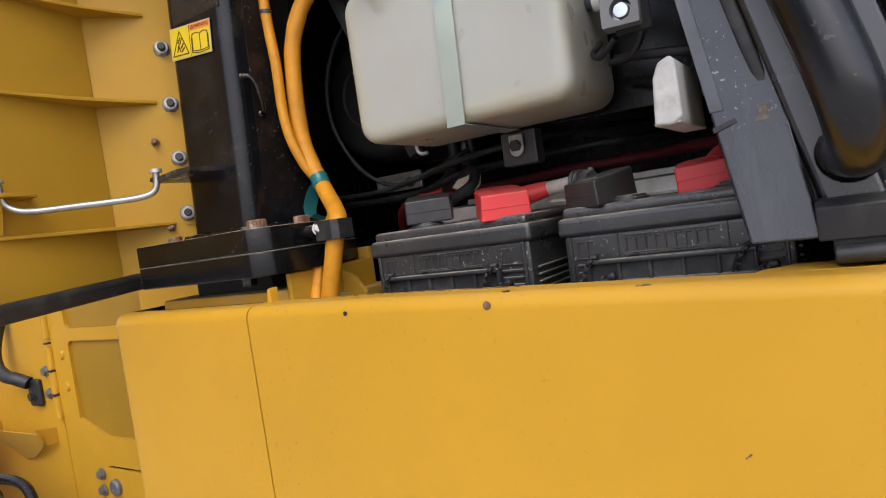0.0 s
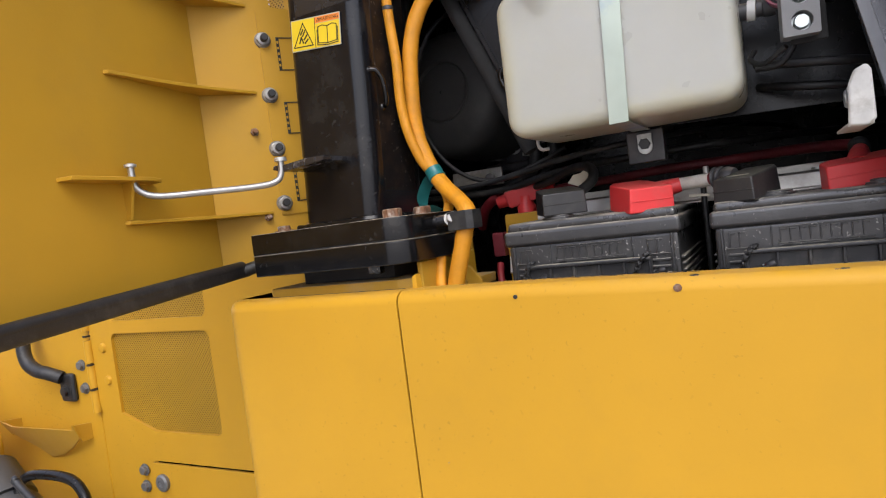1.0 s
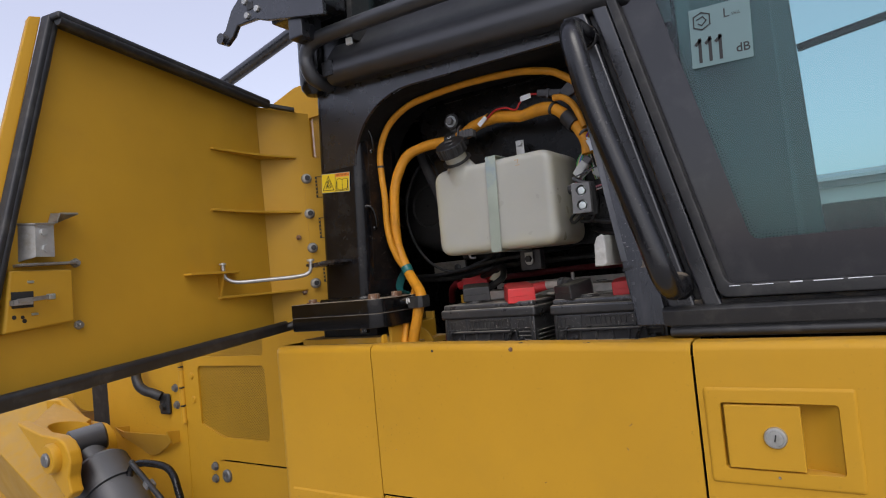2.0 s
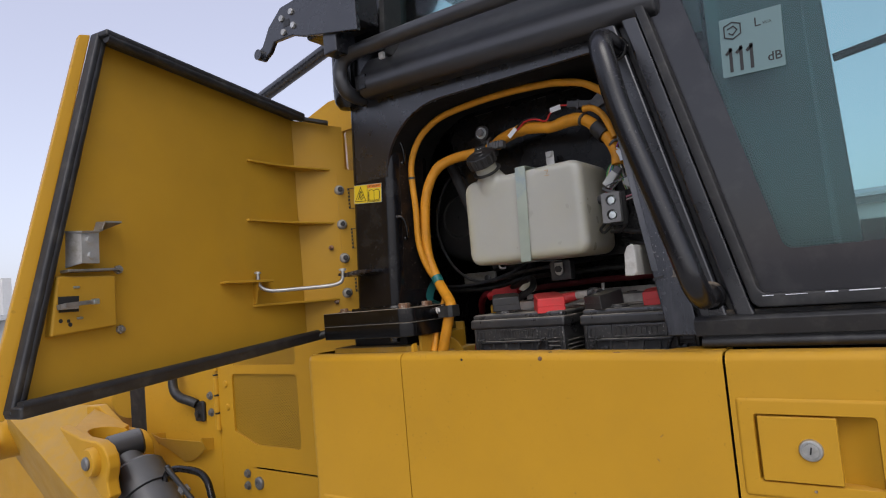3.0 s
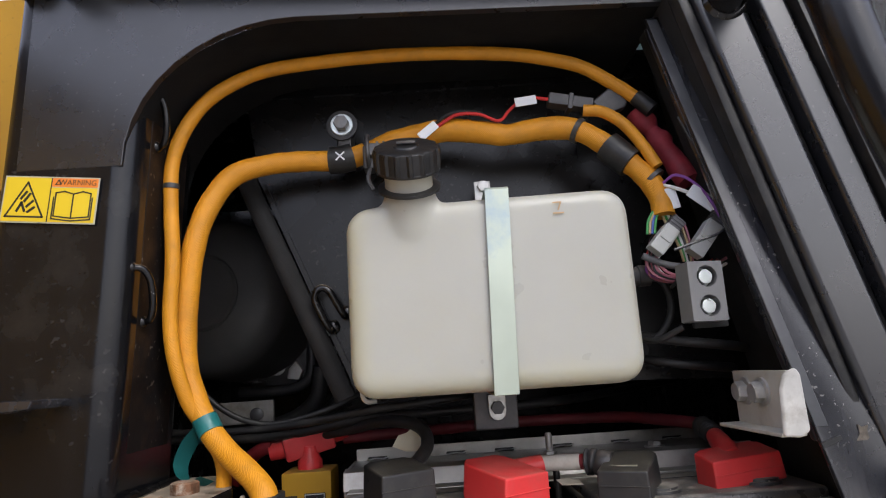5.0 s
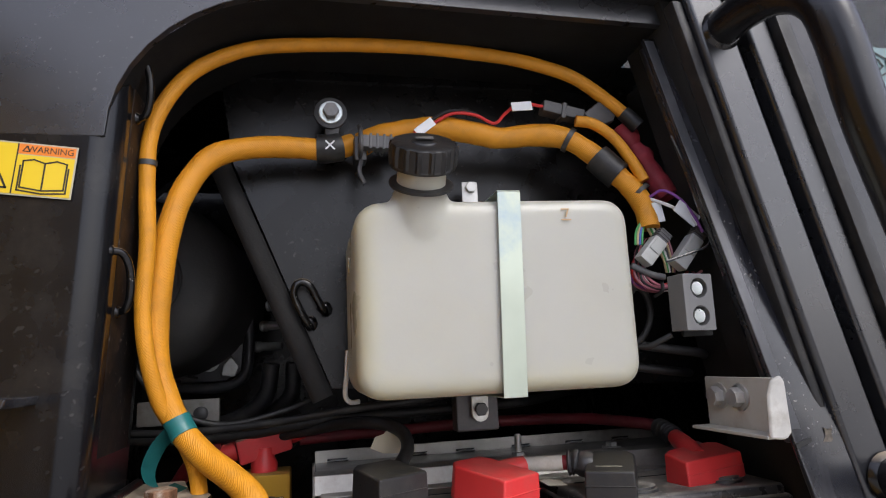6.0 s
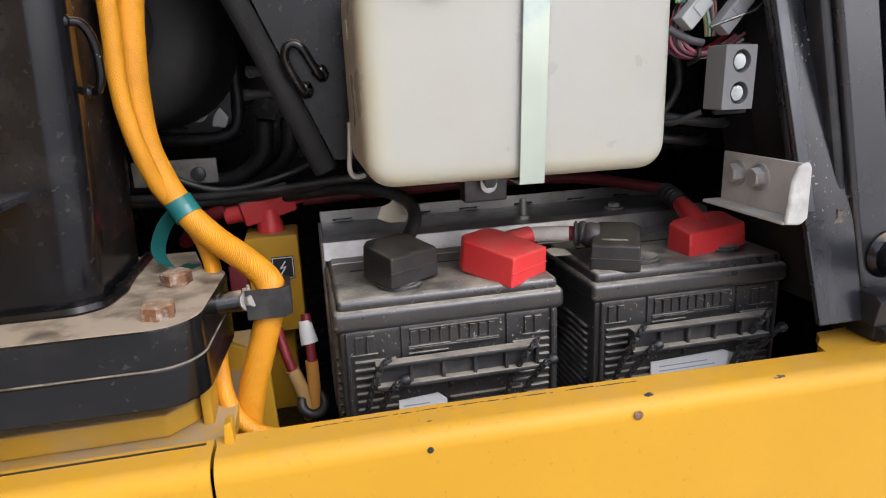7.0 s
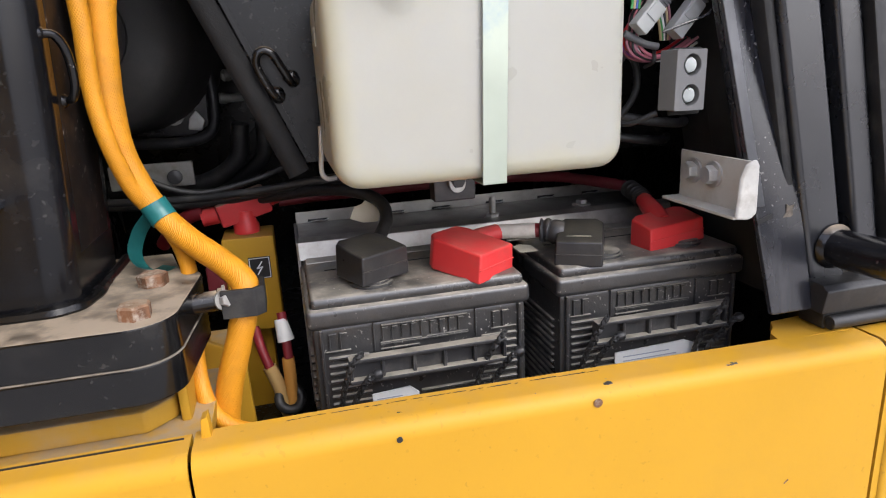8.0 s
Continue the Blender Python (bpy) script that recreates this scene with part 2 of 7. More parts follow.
teal = mat("teal_tape", (0.02, 0.16, 0.16), 0.35, var=0.2, bump=0.08)
sticker_yellow = mat("sticker_yellow", (0.70, 0.51, 0.025), 0.35, var=0.03, bump=0.0)
sticker_orange = mat("sticker_orange", (0.75, 0.22, 0.03), 0.35, var=0.03, bump=0.0)
ink = mat("black_ink", (0.015, 0.015, 0.015), 0.5, var=0.1, bump=0.0)
label_white = mat("label_white", (0.72, 0.74, 0.76), 0.4, var=0.04, bump=0.0, dirt=(0.5, 0.47, 0.42), dirt_amt=0.3)
label_grey = mat("label_print_grey", (0.32, 0.36, 0.45), 0.5, var=0.1, bump=0.0)
border_pale = mat("pale_sticker_border", (0.42, 0.40, 0.33), 0.45, var=0.05, bump=0.0, dirt=(0.25, 0.22, 0.16), dirt_amt=0.4)
pale_sticker = mat("pale_sticker", (0.135, 0.215, 0.22), 0.4, var=0.03, bump=0.0)
frit = mat("black_glass_print", (0.020, 0.020, 0.023), 0.07, var=0.1, bump=0.0, dirt=(0.05, 0.05, 0.05), dirt_amt=0.4, spec=0.55)
concrete = mat("concrete_ground", (0.37, 0.355, 0.325), 0.9, var=0.15, scale=1.5, bump=0.3, fine=60.0, dirt=(0.31, 0.29, 0.255), dirt_amt=0.5, dirt_scale=3.0)
wall_paint = mat("pale_wall_paint", (0.62, 0.62, 0.60), 0.8, var=0.05, scale=1.0, bump=0.05, streak=0.2)
roof_metal = mat("grey_roof_sheet", (0.40, 0.41, 0.42), 0.6, var=0.1, bump=0.05)
wires = {k: mat(k + "_wire", c, 0.45, var=0.1, bump=0.02) for k, c in dict(red=(0.55, 0.02, 0.02), white=(0.7, 0.7, 0.68), green=(0.05, 0.28, 0.07),
         purple=(0.22, 0.06, 0.30), pink=(0.62, 0.22, 0.27), black=(0.012, 0.012, 0.012), mauve=(0.30, 0.10, 0.13), tan=(0.45, 0.33, 0.17), blue=(0.05, 0.10, 0.38)).items()}


def conduit_mat(name, col):
    """Orange braided sleeve: fine diagonal weave as relief."""
    m = mat(name, col, 0.55, var=0.1, scale=30.0, bump=0.0, dirt=(0.38, 0.17, 0.02), dirt_amt=0.45, dirt_scale=45.0)
    n, l = m.node_tree.nodes, m.node_tree.links
    tc = n.new("ShaderNodeTexCoord")
    w = []
    for ang in (0.6, -0.6):
        mp = n.new("ShaderNodeMapping")
        mp.inputs["Rotation"].default_value = (0, ang, ang)
        t = n.new("ShaderNodeTexWave")
        t.inputs["Scale"].default_value = 175.0
        t.inputs["Distortion"].default_value = 0.6
        l.new(tc.outputs["Object"], mp.inputs["Vector"])
        l.new(mp.outputs[0], t.inputs["Vector"])
        w.append(t.outputs["Fac"])
    mx = n.new("ShaderNodeMath")
    mx.operation = "MULTIPLY"
    l.new(w[0], mx.inputs[0])
    l.new(w[1], mx.inputs[1])
    bp = n.new("ShaderNodeBump")
    bp.inputs["Strength"].default_value, bp.inputs["Distance"].default_value = 0.28, 0.0016
    l.new(mx.outputs[0], bp.inputs["Height"])
    l.new(bp.outputs[0], n["Principled BSDF"].inputs["Normal"])
    return m


orange = conduit_mat("orange_braided_sleeve", (0.64, 0.265, 0.010))


def mesh_mat(name):
    """Perforated yellow sheet: staggered round holes that are really open."""
    m = mat(name, (0.48, 0.265, 0.018), 0.5, var=0.05, bump=0.0)
    n, l = m.node_tree.nodes, m.node_tree.links
    tc = n.new("ShaderNodeTexCoord")
    sp = n.new("ShaderNodeSeparateXYZ")
    l.new(tc.outputs["Object"], sp.inputs[0])

    def op(kind, a, c=None):
        x = n.new("ShaderNodeMath")
        x.operation = kind
        for sock, v in ((x.inputs[0], a), (x.inputs[1], c)):
            if v is None:
                continue
            if isinstance(v, (int, float)):
                sock.default_value = v
            else:
                l.new(v, sock)
        return x.outputs[0]

    px, pz = 0.0088, 0.0051
    u, v = op("DIVIDE", sp.outputs["X"], px), op("DIVIDE", sp.outputs["Z"], pz)
    row = op("FLOOR", v)
    shift = op("MULTIPLY", op("MODULO", op("ABSOLUTE", row), 2.0), 0.5)
    fu = op("SUBTRACT", op("FRACT", op("ADD", op("ADD", u, shift), 500.0)), 0.5)
    fv = op("SUBTRACT", op("FRACT", op("ADD", v, 500.0)), 0.5)
    du, dv = op("MULTIPLY", fu, px), op("MULTIPLY", fv, pz)
    d = op("SQRT", op("ADD", op("MULTIPLY", du, du), op("MULTIPLY", dv, dv)))
    hole = op("LESS_THAN", d, 0.0023)
    tr = n.new("ShaderNodeBsdfTransparent")
    mx = n.new("ShaderNodeMixShader")
    l.new(hole, mx.inputs[0])
    l.new(n["Principled BSDF"].outputs[0], mx.inputs[1])
    l.new(tr.outputs[0], mx.inputs[2])
    l.new(mx.outputs[0], n["Material Output"].inputs["Surface"])
    return m


perforated = mesh_mat("perforated_yellow_sheet")


def glass_mat(name, tint):
    m = bpy.data.materials.new(name)
    m.use_nodes = True
    n, l = m.node_tree.nodes, m.node_tree.links
    n.remove(n["Principled BSDF"])
    tr, gl, mx, lw = n.new("ShaderNodeBsdfTransparent"), n.new("ShaderNodeBsdfGlossy"), n.new("ShaderNodeMixShader"), n.new("ShaderNodeFresnel")
    tr.inputs["Color"].default_value = (*tint, 1)
    gl.inputs["Roughness"].default_value = 0.03
    lw.inputs["IOR"].default_value = 1.5
    l.new(lw.outputs[0], mx.inputs[0])
    l.new(tr.outputs[0], mx.inputs[1])
    l.new(gl.outputs[0], mx.inputs[2])
    l.new(mx.outputs[0], n["Material Output"].inputs["Surface"])
    return m


glass = glass_mat("tinted_green_glass", (0.60, 0.78, 0.78))


# ---- mesh tools ----
def part(name, bm, material, parent=None, label="", sharp=38):
    me = bpy.data.meshes.new(name)
    bmesh.ops.recalc_face_normals(bm, faces=bm.faces)
    bm.to_mesh(me)
    bm.free()
    for p in me.polygons:
        p.use_smooth = True
    me.set_sharp_from_angle(angle=radians(sharp))
    me.materials.append(material)
    ob = new(name, me)
    wn = ob.modifiers.new("weighted_normals", "WEIGHTED_NORMAL")
    wn.keep_sharp, wn.weight = True, 80
    ob.parent = parent
    if label:
        ob["label"] = label
    return ob


def thing(name, label, category, group="", kind=""):
    return tagged(new(name), label, category, group, kind)


def merge_into(bm, b2, m=None):
    me = bpy.data.meshes.new("tmp")
    b2.to_mesh(me)
    b2.free()
    if m is not None:
        me.transform(m)
    bm.from_mesh(me)
    bpy.data.meshes.remove(me)
    return bm


def bevel_all(bm, w, seg=2, angle=30):
    es = [e for e in bm.edges if len(e.link_faces) == 2 and e.calc_face_angle(0) > radians(angle)]
    if w and es:
        bmesh.ops.bevel(bm, geom=es, offset=w, segments=seg, profile=0.5, affect="EDGES", clamp_overlap=True)
    return bm


def box(x0, x1, y0, y1, z0, z1, bev=0.0, seg=2):
    bm = bmesh.new()
    bmesh.ops.create_cube(bm, size=1, matrix=Matrix.Translation(((x0 + x1) / 2, (y0 + y1) / 2, (z0 + z1) / 2)) @ Matrix.Diagonal((abs(x1 - x0), abs(y1 - y0), abs(z1 - z0), 1)))
    return bevel_all(bm, bev, seg)


def ragged(bm, amount, seed):
    """Uneven outline for chips and worn spots."""
    rg = random.Random(seed)
    mid = sum((v.co for v in bm.verts), Vector()) / len(bm.verts)
    for v in bm.verts:
        v.co = mid + (v.co - mid) * (1 + rg.uniform(-amount, amount))
    return bm


def at(bm, m):
    bm.transform(m)
    return bm


def prism(pts, axis, a, b, bev=0.0, seg=2):
    """A polygon pushed along an axis: 'y' takes (x, z), 'z' takes (x, y), 'x' takes (y, z)."""
    bm = bmesh.new()
    put = {"y": lambda p, k: (p[0], k, p[1]), "z": lambda p, k: (p[0], p[1], k), "x": lambda p, k: (k, p[0], p[1])}[axis]
    lo = [bm.verts.new(put(p, a)) for p in pts]
    hi = [bm.verts.new(put(p, b)) for p in pts]
    bm.faces.new(lo)
    bm.faces.new(hi[::-1])
    k = len(pts)
    for i in range(k):
        bm.faces.new((lo[i], lo[(i + 1) % k], hi[(i + 1) % k], hi[i]))
    bmesh.ops.recalc_face_normals(bm, faces=bm.faces)
    return bevel_all(bm, bev, seg)


def curve_pts(pts, step=6):
    """Catmull-Rom through the points."""
    p = [Vector(q) for q in pts]
    p = [2 * p[0] - p[1]] + p + [2 * p[-1] - p[-2]]
    out = []
    for i in range(1, len(p) - 2):
        a, b, c, d = p[i - 1:i + 3]
        for k in range(step):
            t = k / step
            out.append(0.5 * (2 * b + (c - a) * t + (2 * a - 5 * b + 4 * c - d) * t * t + (3 * b - a - 3 * c + d) * t ** 3))
    out.append(p[-2])
    return out


def tube(pts, r, n=14, step=6, ends=True, wob=0.0, smooth=True):
    """A round tube along the points; r a number or a function of 0..1."""
    path = curve_pts(pts, step) if smooth else [Vector(q) for q in pts]
    bm = bmesh.new()
    rings, up = [], None
    for i, p in enumerate(path):
        d = (path[min(i + 1, len(path) - 1)] - path[max(i - 1, 0)]).normalized()
        if up is None:
            up = d.orthogonal().normalized()
        up = (up - d * up.dot(d)).normalized()
        side = d.cross(up)
        rad = r(i / (len(path) - 1)) if callable(r) else r
        if wob:
            rad *= 1 + wob * noise.noise(p * 60)
        rings.append([bm.verts.new(p + (up * math.cos(a) + side * math.sin(a)) * rad) for a in (2 * math.pi * k / n for k in range(n))])
    for a, b in zip(rings, rings[1:]):
        for k in range(n):
            bm.faces.new((a[k], a[(k + 1) % n], b[(k + 1) % n], b[k]))
    if ends:
        bm.faces.new(rings[0][::-1])
        bm.faces.new(rings[-1])
    return bm


def lathe(profile, base, axis=(0, 0, 1), n=28):
    """Rings of (radius, height) turned about the axis from the base point."""
    bm = bmesh.new()
    q = Vector((0, 0, 1)).rotation_difference(Vector(axis)).to_matrix().to_4x4()
    m = Matrix.Translation(base) @ q
    rings = []
    for r, hgt in profile:
        if r < 1e-6:
            rings.append([bm.verts.new(m @ Vector((0, 0, hgt)))])
        else:
            rings.append([bm.verts.new(m @ Vector((r * math.cos(2 * math.pi * k / n), r * math.sin(2 * math.pi * k / n), hgt))) for k in range(n)])
    for a, b in zip(rings, rings[1:]):
        for k in range(n):
            f = [a[k % len(a)], a[(k + 1) % len(a)], b[(k + 1) % len(b)], b[k % len(b)]]
            f = list(dict.fromkeys(f))
            if len(f) > 2:
                bm.faces.new(f)
    if len(rings[0]) > 1:
        bm.faces.new(rings[0][::-1])
    if len(rings[-1]) > 1:
        bm.faces.new(rings[-1])
    return bm


def hexbolt(base, axis, r, hgt, washer=0.0, stud=0.0, turn=0.0, dome=True):
    """Hexagon head on a washer, with a stud past the nut where asked."""
    bm = bmesh.new()
    z = 0.0
    if washer:
        merge_into(bm, lathe([(washer, 0), (washer, 0.0025), (washer * 0.5, 0.003)], (0, 0, 0), n=24))
        z = 0.0025
    hx = lathe([(r, z), (r, z + hgt * 0.86), (r * 0.86, z + hgt)], (0, 0, 0), n=6)
    if dome:
        merge_into(hx, lathe([(r * 0.84, z + hgt * 0.8), (r * 0.84, z + hgt * 1.02), (r * 0.5, z + hgt * 1.04), (0, z + hgt * 1.02)], (0, 0, 0), n=18))
    merge_into(bm, hx, Matrix.Rotation(radians(turn), 4, "Z"))
    if stud:
        merge_into(bm, lathe([(r * 0.55, z + hgt * 0.9), (r * 0.55, z + hgt + stud - 0.001), (r * 0.45, z + hgt + stud), (0, z + hgt + stud)], (0, 0, 0), n=16))
    q = Vector((0, 0, 1)).rotation_difference(Vector(axis)).to_matrix().to_4x4()
    bm.transform(Matrix.Translation(base) @ q)
    return bm


def text_mesh(name, text, size, m, material, parent, align="CENTER", bold=0.0):
    cu = bpy.data.curves.new(name, "FONT")
    cu.body, cu.size, cu.align_x, cu.align_y = text, size, align, "CENTER"
    cu.extrude = 0.0001
    cu.offset = bold * size
    tmp = new(name + "_text", cu)
    dg = bpy.context.evaluated_depsgraph_get()
    me = bpy.data.meshes.new_from_object(tmp.evaluated_get(dg))
    bpy.data.objects.remove(tmp)
    bpy.data.curves.remove(cu)
    me.transform(m)
    me.materials.clear()
    me.materials.append(material)
    ob = new(name, me)
    ob.parent = parent
    return ob


FACE = Matrix.Rotation(radians(90), 4, "X")  # lays a flat drawing upright, facing -y
Y_OUT = (0, -1, 0)


# ---- ground and distance ----
bm = bmesh.new()
bmesh.ops.create_grid(bm, x_segments=40, y_segments=40, size=400)
for v in bm.verts:
    v.co.z = 0.02 * noise.noise(v.co * 0.05)
tagged(part("ground", bm, concrete), "pale grey concrete yard with dusty patches", "ground", kind="structure")

hall = thing("storage_hall", "long pale grey storage hall with a low roof across the yard", "building")
part("wall", box(-30, 45, 34, 52, 0, 4.2, 0.05), wall_paint, hall)
part("roof", prism([(33, 4.2), (53, 4.2), (43, 5.4)], "x", -31, 46), roof_metal, hall, "grey sheet metal roof")
part("fascia", box(-30.5, 45.5, 33.6, 33.95, 3.9, 4.4, 0.03), roof_metal, hall)
for i in range(9):
    w = part("window", box(-26 + 8 * i, -21 + 8 * i, 33.93, 34.05, 1.8, 3.2, 0.02), frit, hall)
# Out-of-view hall added behind the viewpoint to darken reflections in the black paint.
unseen_hall = thing("workshop_hall", "added dark grey hall, out of view, that darkens reflections", "building")
part("wall", box(-32, -3.6, -15, -8.5, 0, 4.3, 0.05), mat("dark_sheet_wall", (0.10, 0.10, 0.105), 0.7, var=0.2, scale=1.0, bump=0.05, streak=0.3), unseen_hall)
part("roof", box(-32.4, -3.2, -15.4, -8.1, 4.3, 4.5, 0.03), roof_metal, unseen_hall)
for i in range(5):
    part("gate", box(-30.8 + 4.4 * i, -27.7 + 4.4 * i, -8.52, -8.4, 0, 3.5, 0.02), roof_metal, unseen_hall, "grey gate of the added hall")
hall2 = thing("far_building", "long low grey building far behind the machine", "building")
part("wall", box(-70, -32, 20, 40, 0, 2.6, 0.05), roof_metal, hall2)
part("roof", box(-71, -31, 19, 41, 2.6, 3.0, 0.05), roof_metal, hall2)


town = thing("distant_town", "grey blocks and a slim tower on the horizon", "buildings")
part("tower", box(-354, -349, 118, 122, 0, 28, 0.1), wall_paint, town)
for x, y, w, hh in ((-372, 128, 16, 12), (-350, 108, 12, 10), (-338, 96, 14, 8.5), (-326, 76, 15, 10)):
    part("block", box(x, x + w, y, y + 10, 0, hh, 0.1), roof_metal, town)


# ---- yellow side panels ----
def top_fall(x):
    """How far the panels' top edge lies below its front height at x."""
    return 0.0 if x < -0.2 else 0.0175 * (x + 0.2) if x < 0.36 else 0.0098 + 0.006 * min(x - 0.36, 0.5)


def skin(x0, x1, z_top, z_bot, y_in=0.05, left_round=0.0, thick=0.004):
    """Sheet with a rolled top edge: profile of (y, z) swept along x; the left end may curl away."""
    prof = [(0.0, z_bot), (0.0, z_bot + 0.01)]
    for k in range(5):
        prof.append((0.0, z_bot + 0.01 + (z_top - 0.028 - z_bot) * (k + 1) / 5))
    R = 0.018
    for k in range(1, 7):
        a = math.pi / 2 * k / 6
        prof.append((R - R * math.cos(a), z_top - R + R * math.sin(a)))
    prof += [(y_in, z_top), (y_in, z_top - 0.012)]
    xs = [x0 + (x1 - x0) * i / 12 for i in range(13)]
    bm = bmesh.new()
    cols = []
    for x in xs:
        cols.append([bm.verts.new((x, y, z - top_fall(x) * (z - z_bot) / (z_top - z_bot))) for y, z in prof])
    if left_round:
        for k in range(1, 9):
            a = math.pi / 2 * k / 8
            cols.insert(0, [bm.verts.new((x0 - left_round * math.sin(a), y + left_round * (1 - math.cos(a)) if y < left_round else y, z)) for y, z in prof])
        cols.insert(0, [bm.verts.new((x0 - left_round, max(y, 0.30), z)) for y, z in prof])
    for a, b in zip(cols, cols[1:]):
        for k in range(len(prof) - 1):
            bm.faces.new((a[k], b[k], b[k + 1], a[k + 1]))
    bmesh.ops.recalc_face_normals(bm, faces=bm.faces)
    if sum((f.normal.y for f in bm.faces)) > 0:
        bmesh.ops.reverse_faces(bm, faces=bm.faces)
    g = bmesh.ops.extrude_face_region(bm, geom=bm.faces[:])
    for v in [e for e in g["geom"] if isinstance(e, bmesh.types.BMVert)]:
        v.co.y += thick
        v.co.z -= thick * 0.4 if v.co.z > z_top - 0.02 else 0
    return bm


def chip(x, y, z, r):
    return lathe([(r, 0), (r * 0.7, 0.0012), (0, 0.0013)], (x, y, z), Y_OUT, n=9)


fender = thing("battery_cover_panel", "yellow painted steel side panel with small paint chips", "body panel")
part("sheet", skin(-0.3808, 0.3575, 1.416, 1.062, 0.048), yellow, fender)
part("end_tab", prism([(-0.377, 1.395), (-0.365, 1.395), (-0.367, 1.437), (-0.373, 1.434)], "y", 0.035, 0.05, 0.001), yellow, fender)
part("corner_tab", prism([(0.251, 0.045), (0.356, 0.045), (0.356, 0.10), (0.282, 0.095), (0.272, 0.080), (0.257, 0.066)], "z", 1.396, 1.4078, 0.001), yellow, fender)
part("rivet", lathe([(0.0048, 0), (0.0048, 0.0012), (0.003, 0.0020), (0, 0.0021)], (0, 0.0002, 1.4), Y_OUT, n=12), rusty, fender, "rust-stained rivet head")
part("rivet", lathe([(0.003, 0), (0.003, 0.001), (0, 0.0016)], (-0.2, 0.0002, 1.4), Y_OUT, n=12), bolt_black, fender)
for i, (x, y, r) in enumerate(((0.018, 0.014, 0.0036), (0.165, 0.013, 0.0040), (-0.195, 0.02, 0.0024), (0.02, 0.022, 0.0016), (0.158, 0.012, 0.0018), (-0.06, 0.016, 0.0012))):
    part("paint_chip", ragged(at(lathe([(r, 0), (r * 0.75, 0.0010), (0, 0.0012)], (0, 0, 0), (0, -0.25, 1), n=11), Matrix.Translation((x, y, (1.4148 if y > 0.013 else 1.4142) - top_fall(x))) @ Matrix.Diagonal((1.5, 0.8, 1, 1))), 0.38, i), bolt_black if i < 3 else rusty, fender, "bare dark paint chip")
rnd = random.Random(4)
x = -0.30
while x < 0.02:
    w = rnd.uniform(0.003, 0.035)
    y = 0.0412 + rnd.uniform(-0.0006, 0.0006)
    part("rub_mark", prism([(x, y), (x + w * 0.3, y - rnd.uniform(0.0002, 0.0007)), (x + w * 0.8, y - rnd.uniform(0.0001, 0.0006)), (x + w, y), (x + w * 0.5, y + 0.0006)], "z", 1.4155 - top_fall(x + w), 1.4163 - top_fall(x)), rubber, fender, "black scuff left by the door seal")
    x += w + rnd.choice((0.0005, 0.001, 0.004, 0.012))
for x, z, w, hh in ((0.237, 1.255, 0.007, 0.0015), (0.226, 1.21, 0.0015, 0.006), (0.05, 1.13, 0.003, 0.002), (-0.33, 1.17, 0.0018, 0.0018)):
    part("scratch", at(box(-w / 2, w / 2, -0.0006, 0.0004, -hh / 2, hh / 2), pose(x, 0, z, 0, -40, 0)), rusty, fender)

part("seam_backing", box(0.33, 0.40, 0.02, 0.03, 0.5, 1.38), black_in, fender)
part("seam_backing", box(-0.42, -0.34, 0.02, 0.03, 0.5, 1.36), black_in, fender)
part("seam_backing", box(-0.40, 0.38, 0.015, 0.02, 1.03, 1.09), black_in, fender)
skirt = thing("lower_side_panel", "yellow painted lower body panel under the battery cover", "body panel")
bm = box(-0.379, 0.356, 0.0, 0.006, 0.55, 1.057, 0.002)
part("sheet", bm, yellow, skirt)
part("fold", prism([(0.0, 1.048), (-0.004, 1.043), (-0.004, 0.56), (0.0, 0.555)], "x", -0.69, 0.355, 0.001), yellow, skirt)

left_panel = thing("front_corner_panel", "yellow painted corner panel with a rounded front edge", "body panel")
part("sheet", skin(-0.70, -0.384, 1.416, 0.55, 0.045, left_round=0.035), yellow, left_panel)
part("seal_mark", box(-0.66, -0.39, 0.0385, 0.041, 1.4155, 1.4166), rubber, left_panel)
part("ledge", box(-0.70, -0.372, 0.048, 0.34, 1.385, 1.402, 0.003), yellow_dusty, left_panel, "dust-covered yellow ledge under the post")

right_panel = thing("cab_side_panel", "yellow painted cab side panel with a recessed paddle latch", "body panel")


def framed(outer, holes, y0, y1):
    """A sheet in the xz plane with openings cut through it."""
    b = bmesh.new()
    edges = []
    for loop in [outer] + holes:
        vs = [b.verts.new((x, y0, z)) for x, z in loop]
        edges += [b.edges.new((vs[i], vs[(i + 1) % len(vs)])) for i in range(len(vs))]
    bmesh.ops.triangle_fill(b, use_beauty=True, use_dissolve=False, edges=edges)
    g = bmesh.ops.extrude_face_region(b, geom=b.faces[:])
    for v in [e for e in g["geom"] if isinstance(e, bmesh.types.BMVert)]:
        v.co.y = y1
    return b


def rrect(x0, x1, z0, z1, r, n=4, cut=None):
    """Rounded rectangle as (x, z) points; cut clips the lower corner at x0 by that much."""
    out = []
    for cx, cz, a0 in ((x1 - r, z1 - r, 0), (x0 + r, z1 - r, 90), (x0 + r, z0 + r, 180), (x1 - r, z0 + r, 270)):
        if cut and a0 == 180:
            out += [(x0, z0 + cut[1]), (x0 + cut[0], z0)]
            continue
        out += [(cx + r * math.cos(radians(a0 + 90 * k / n)), cz + r * math.sin(radians(a0 + 90 * k / n))) for k in range(n + 1)]
    return out


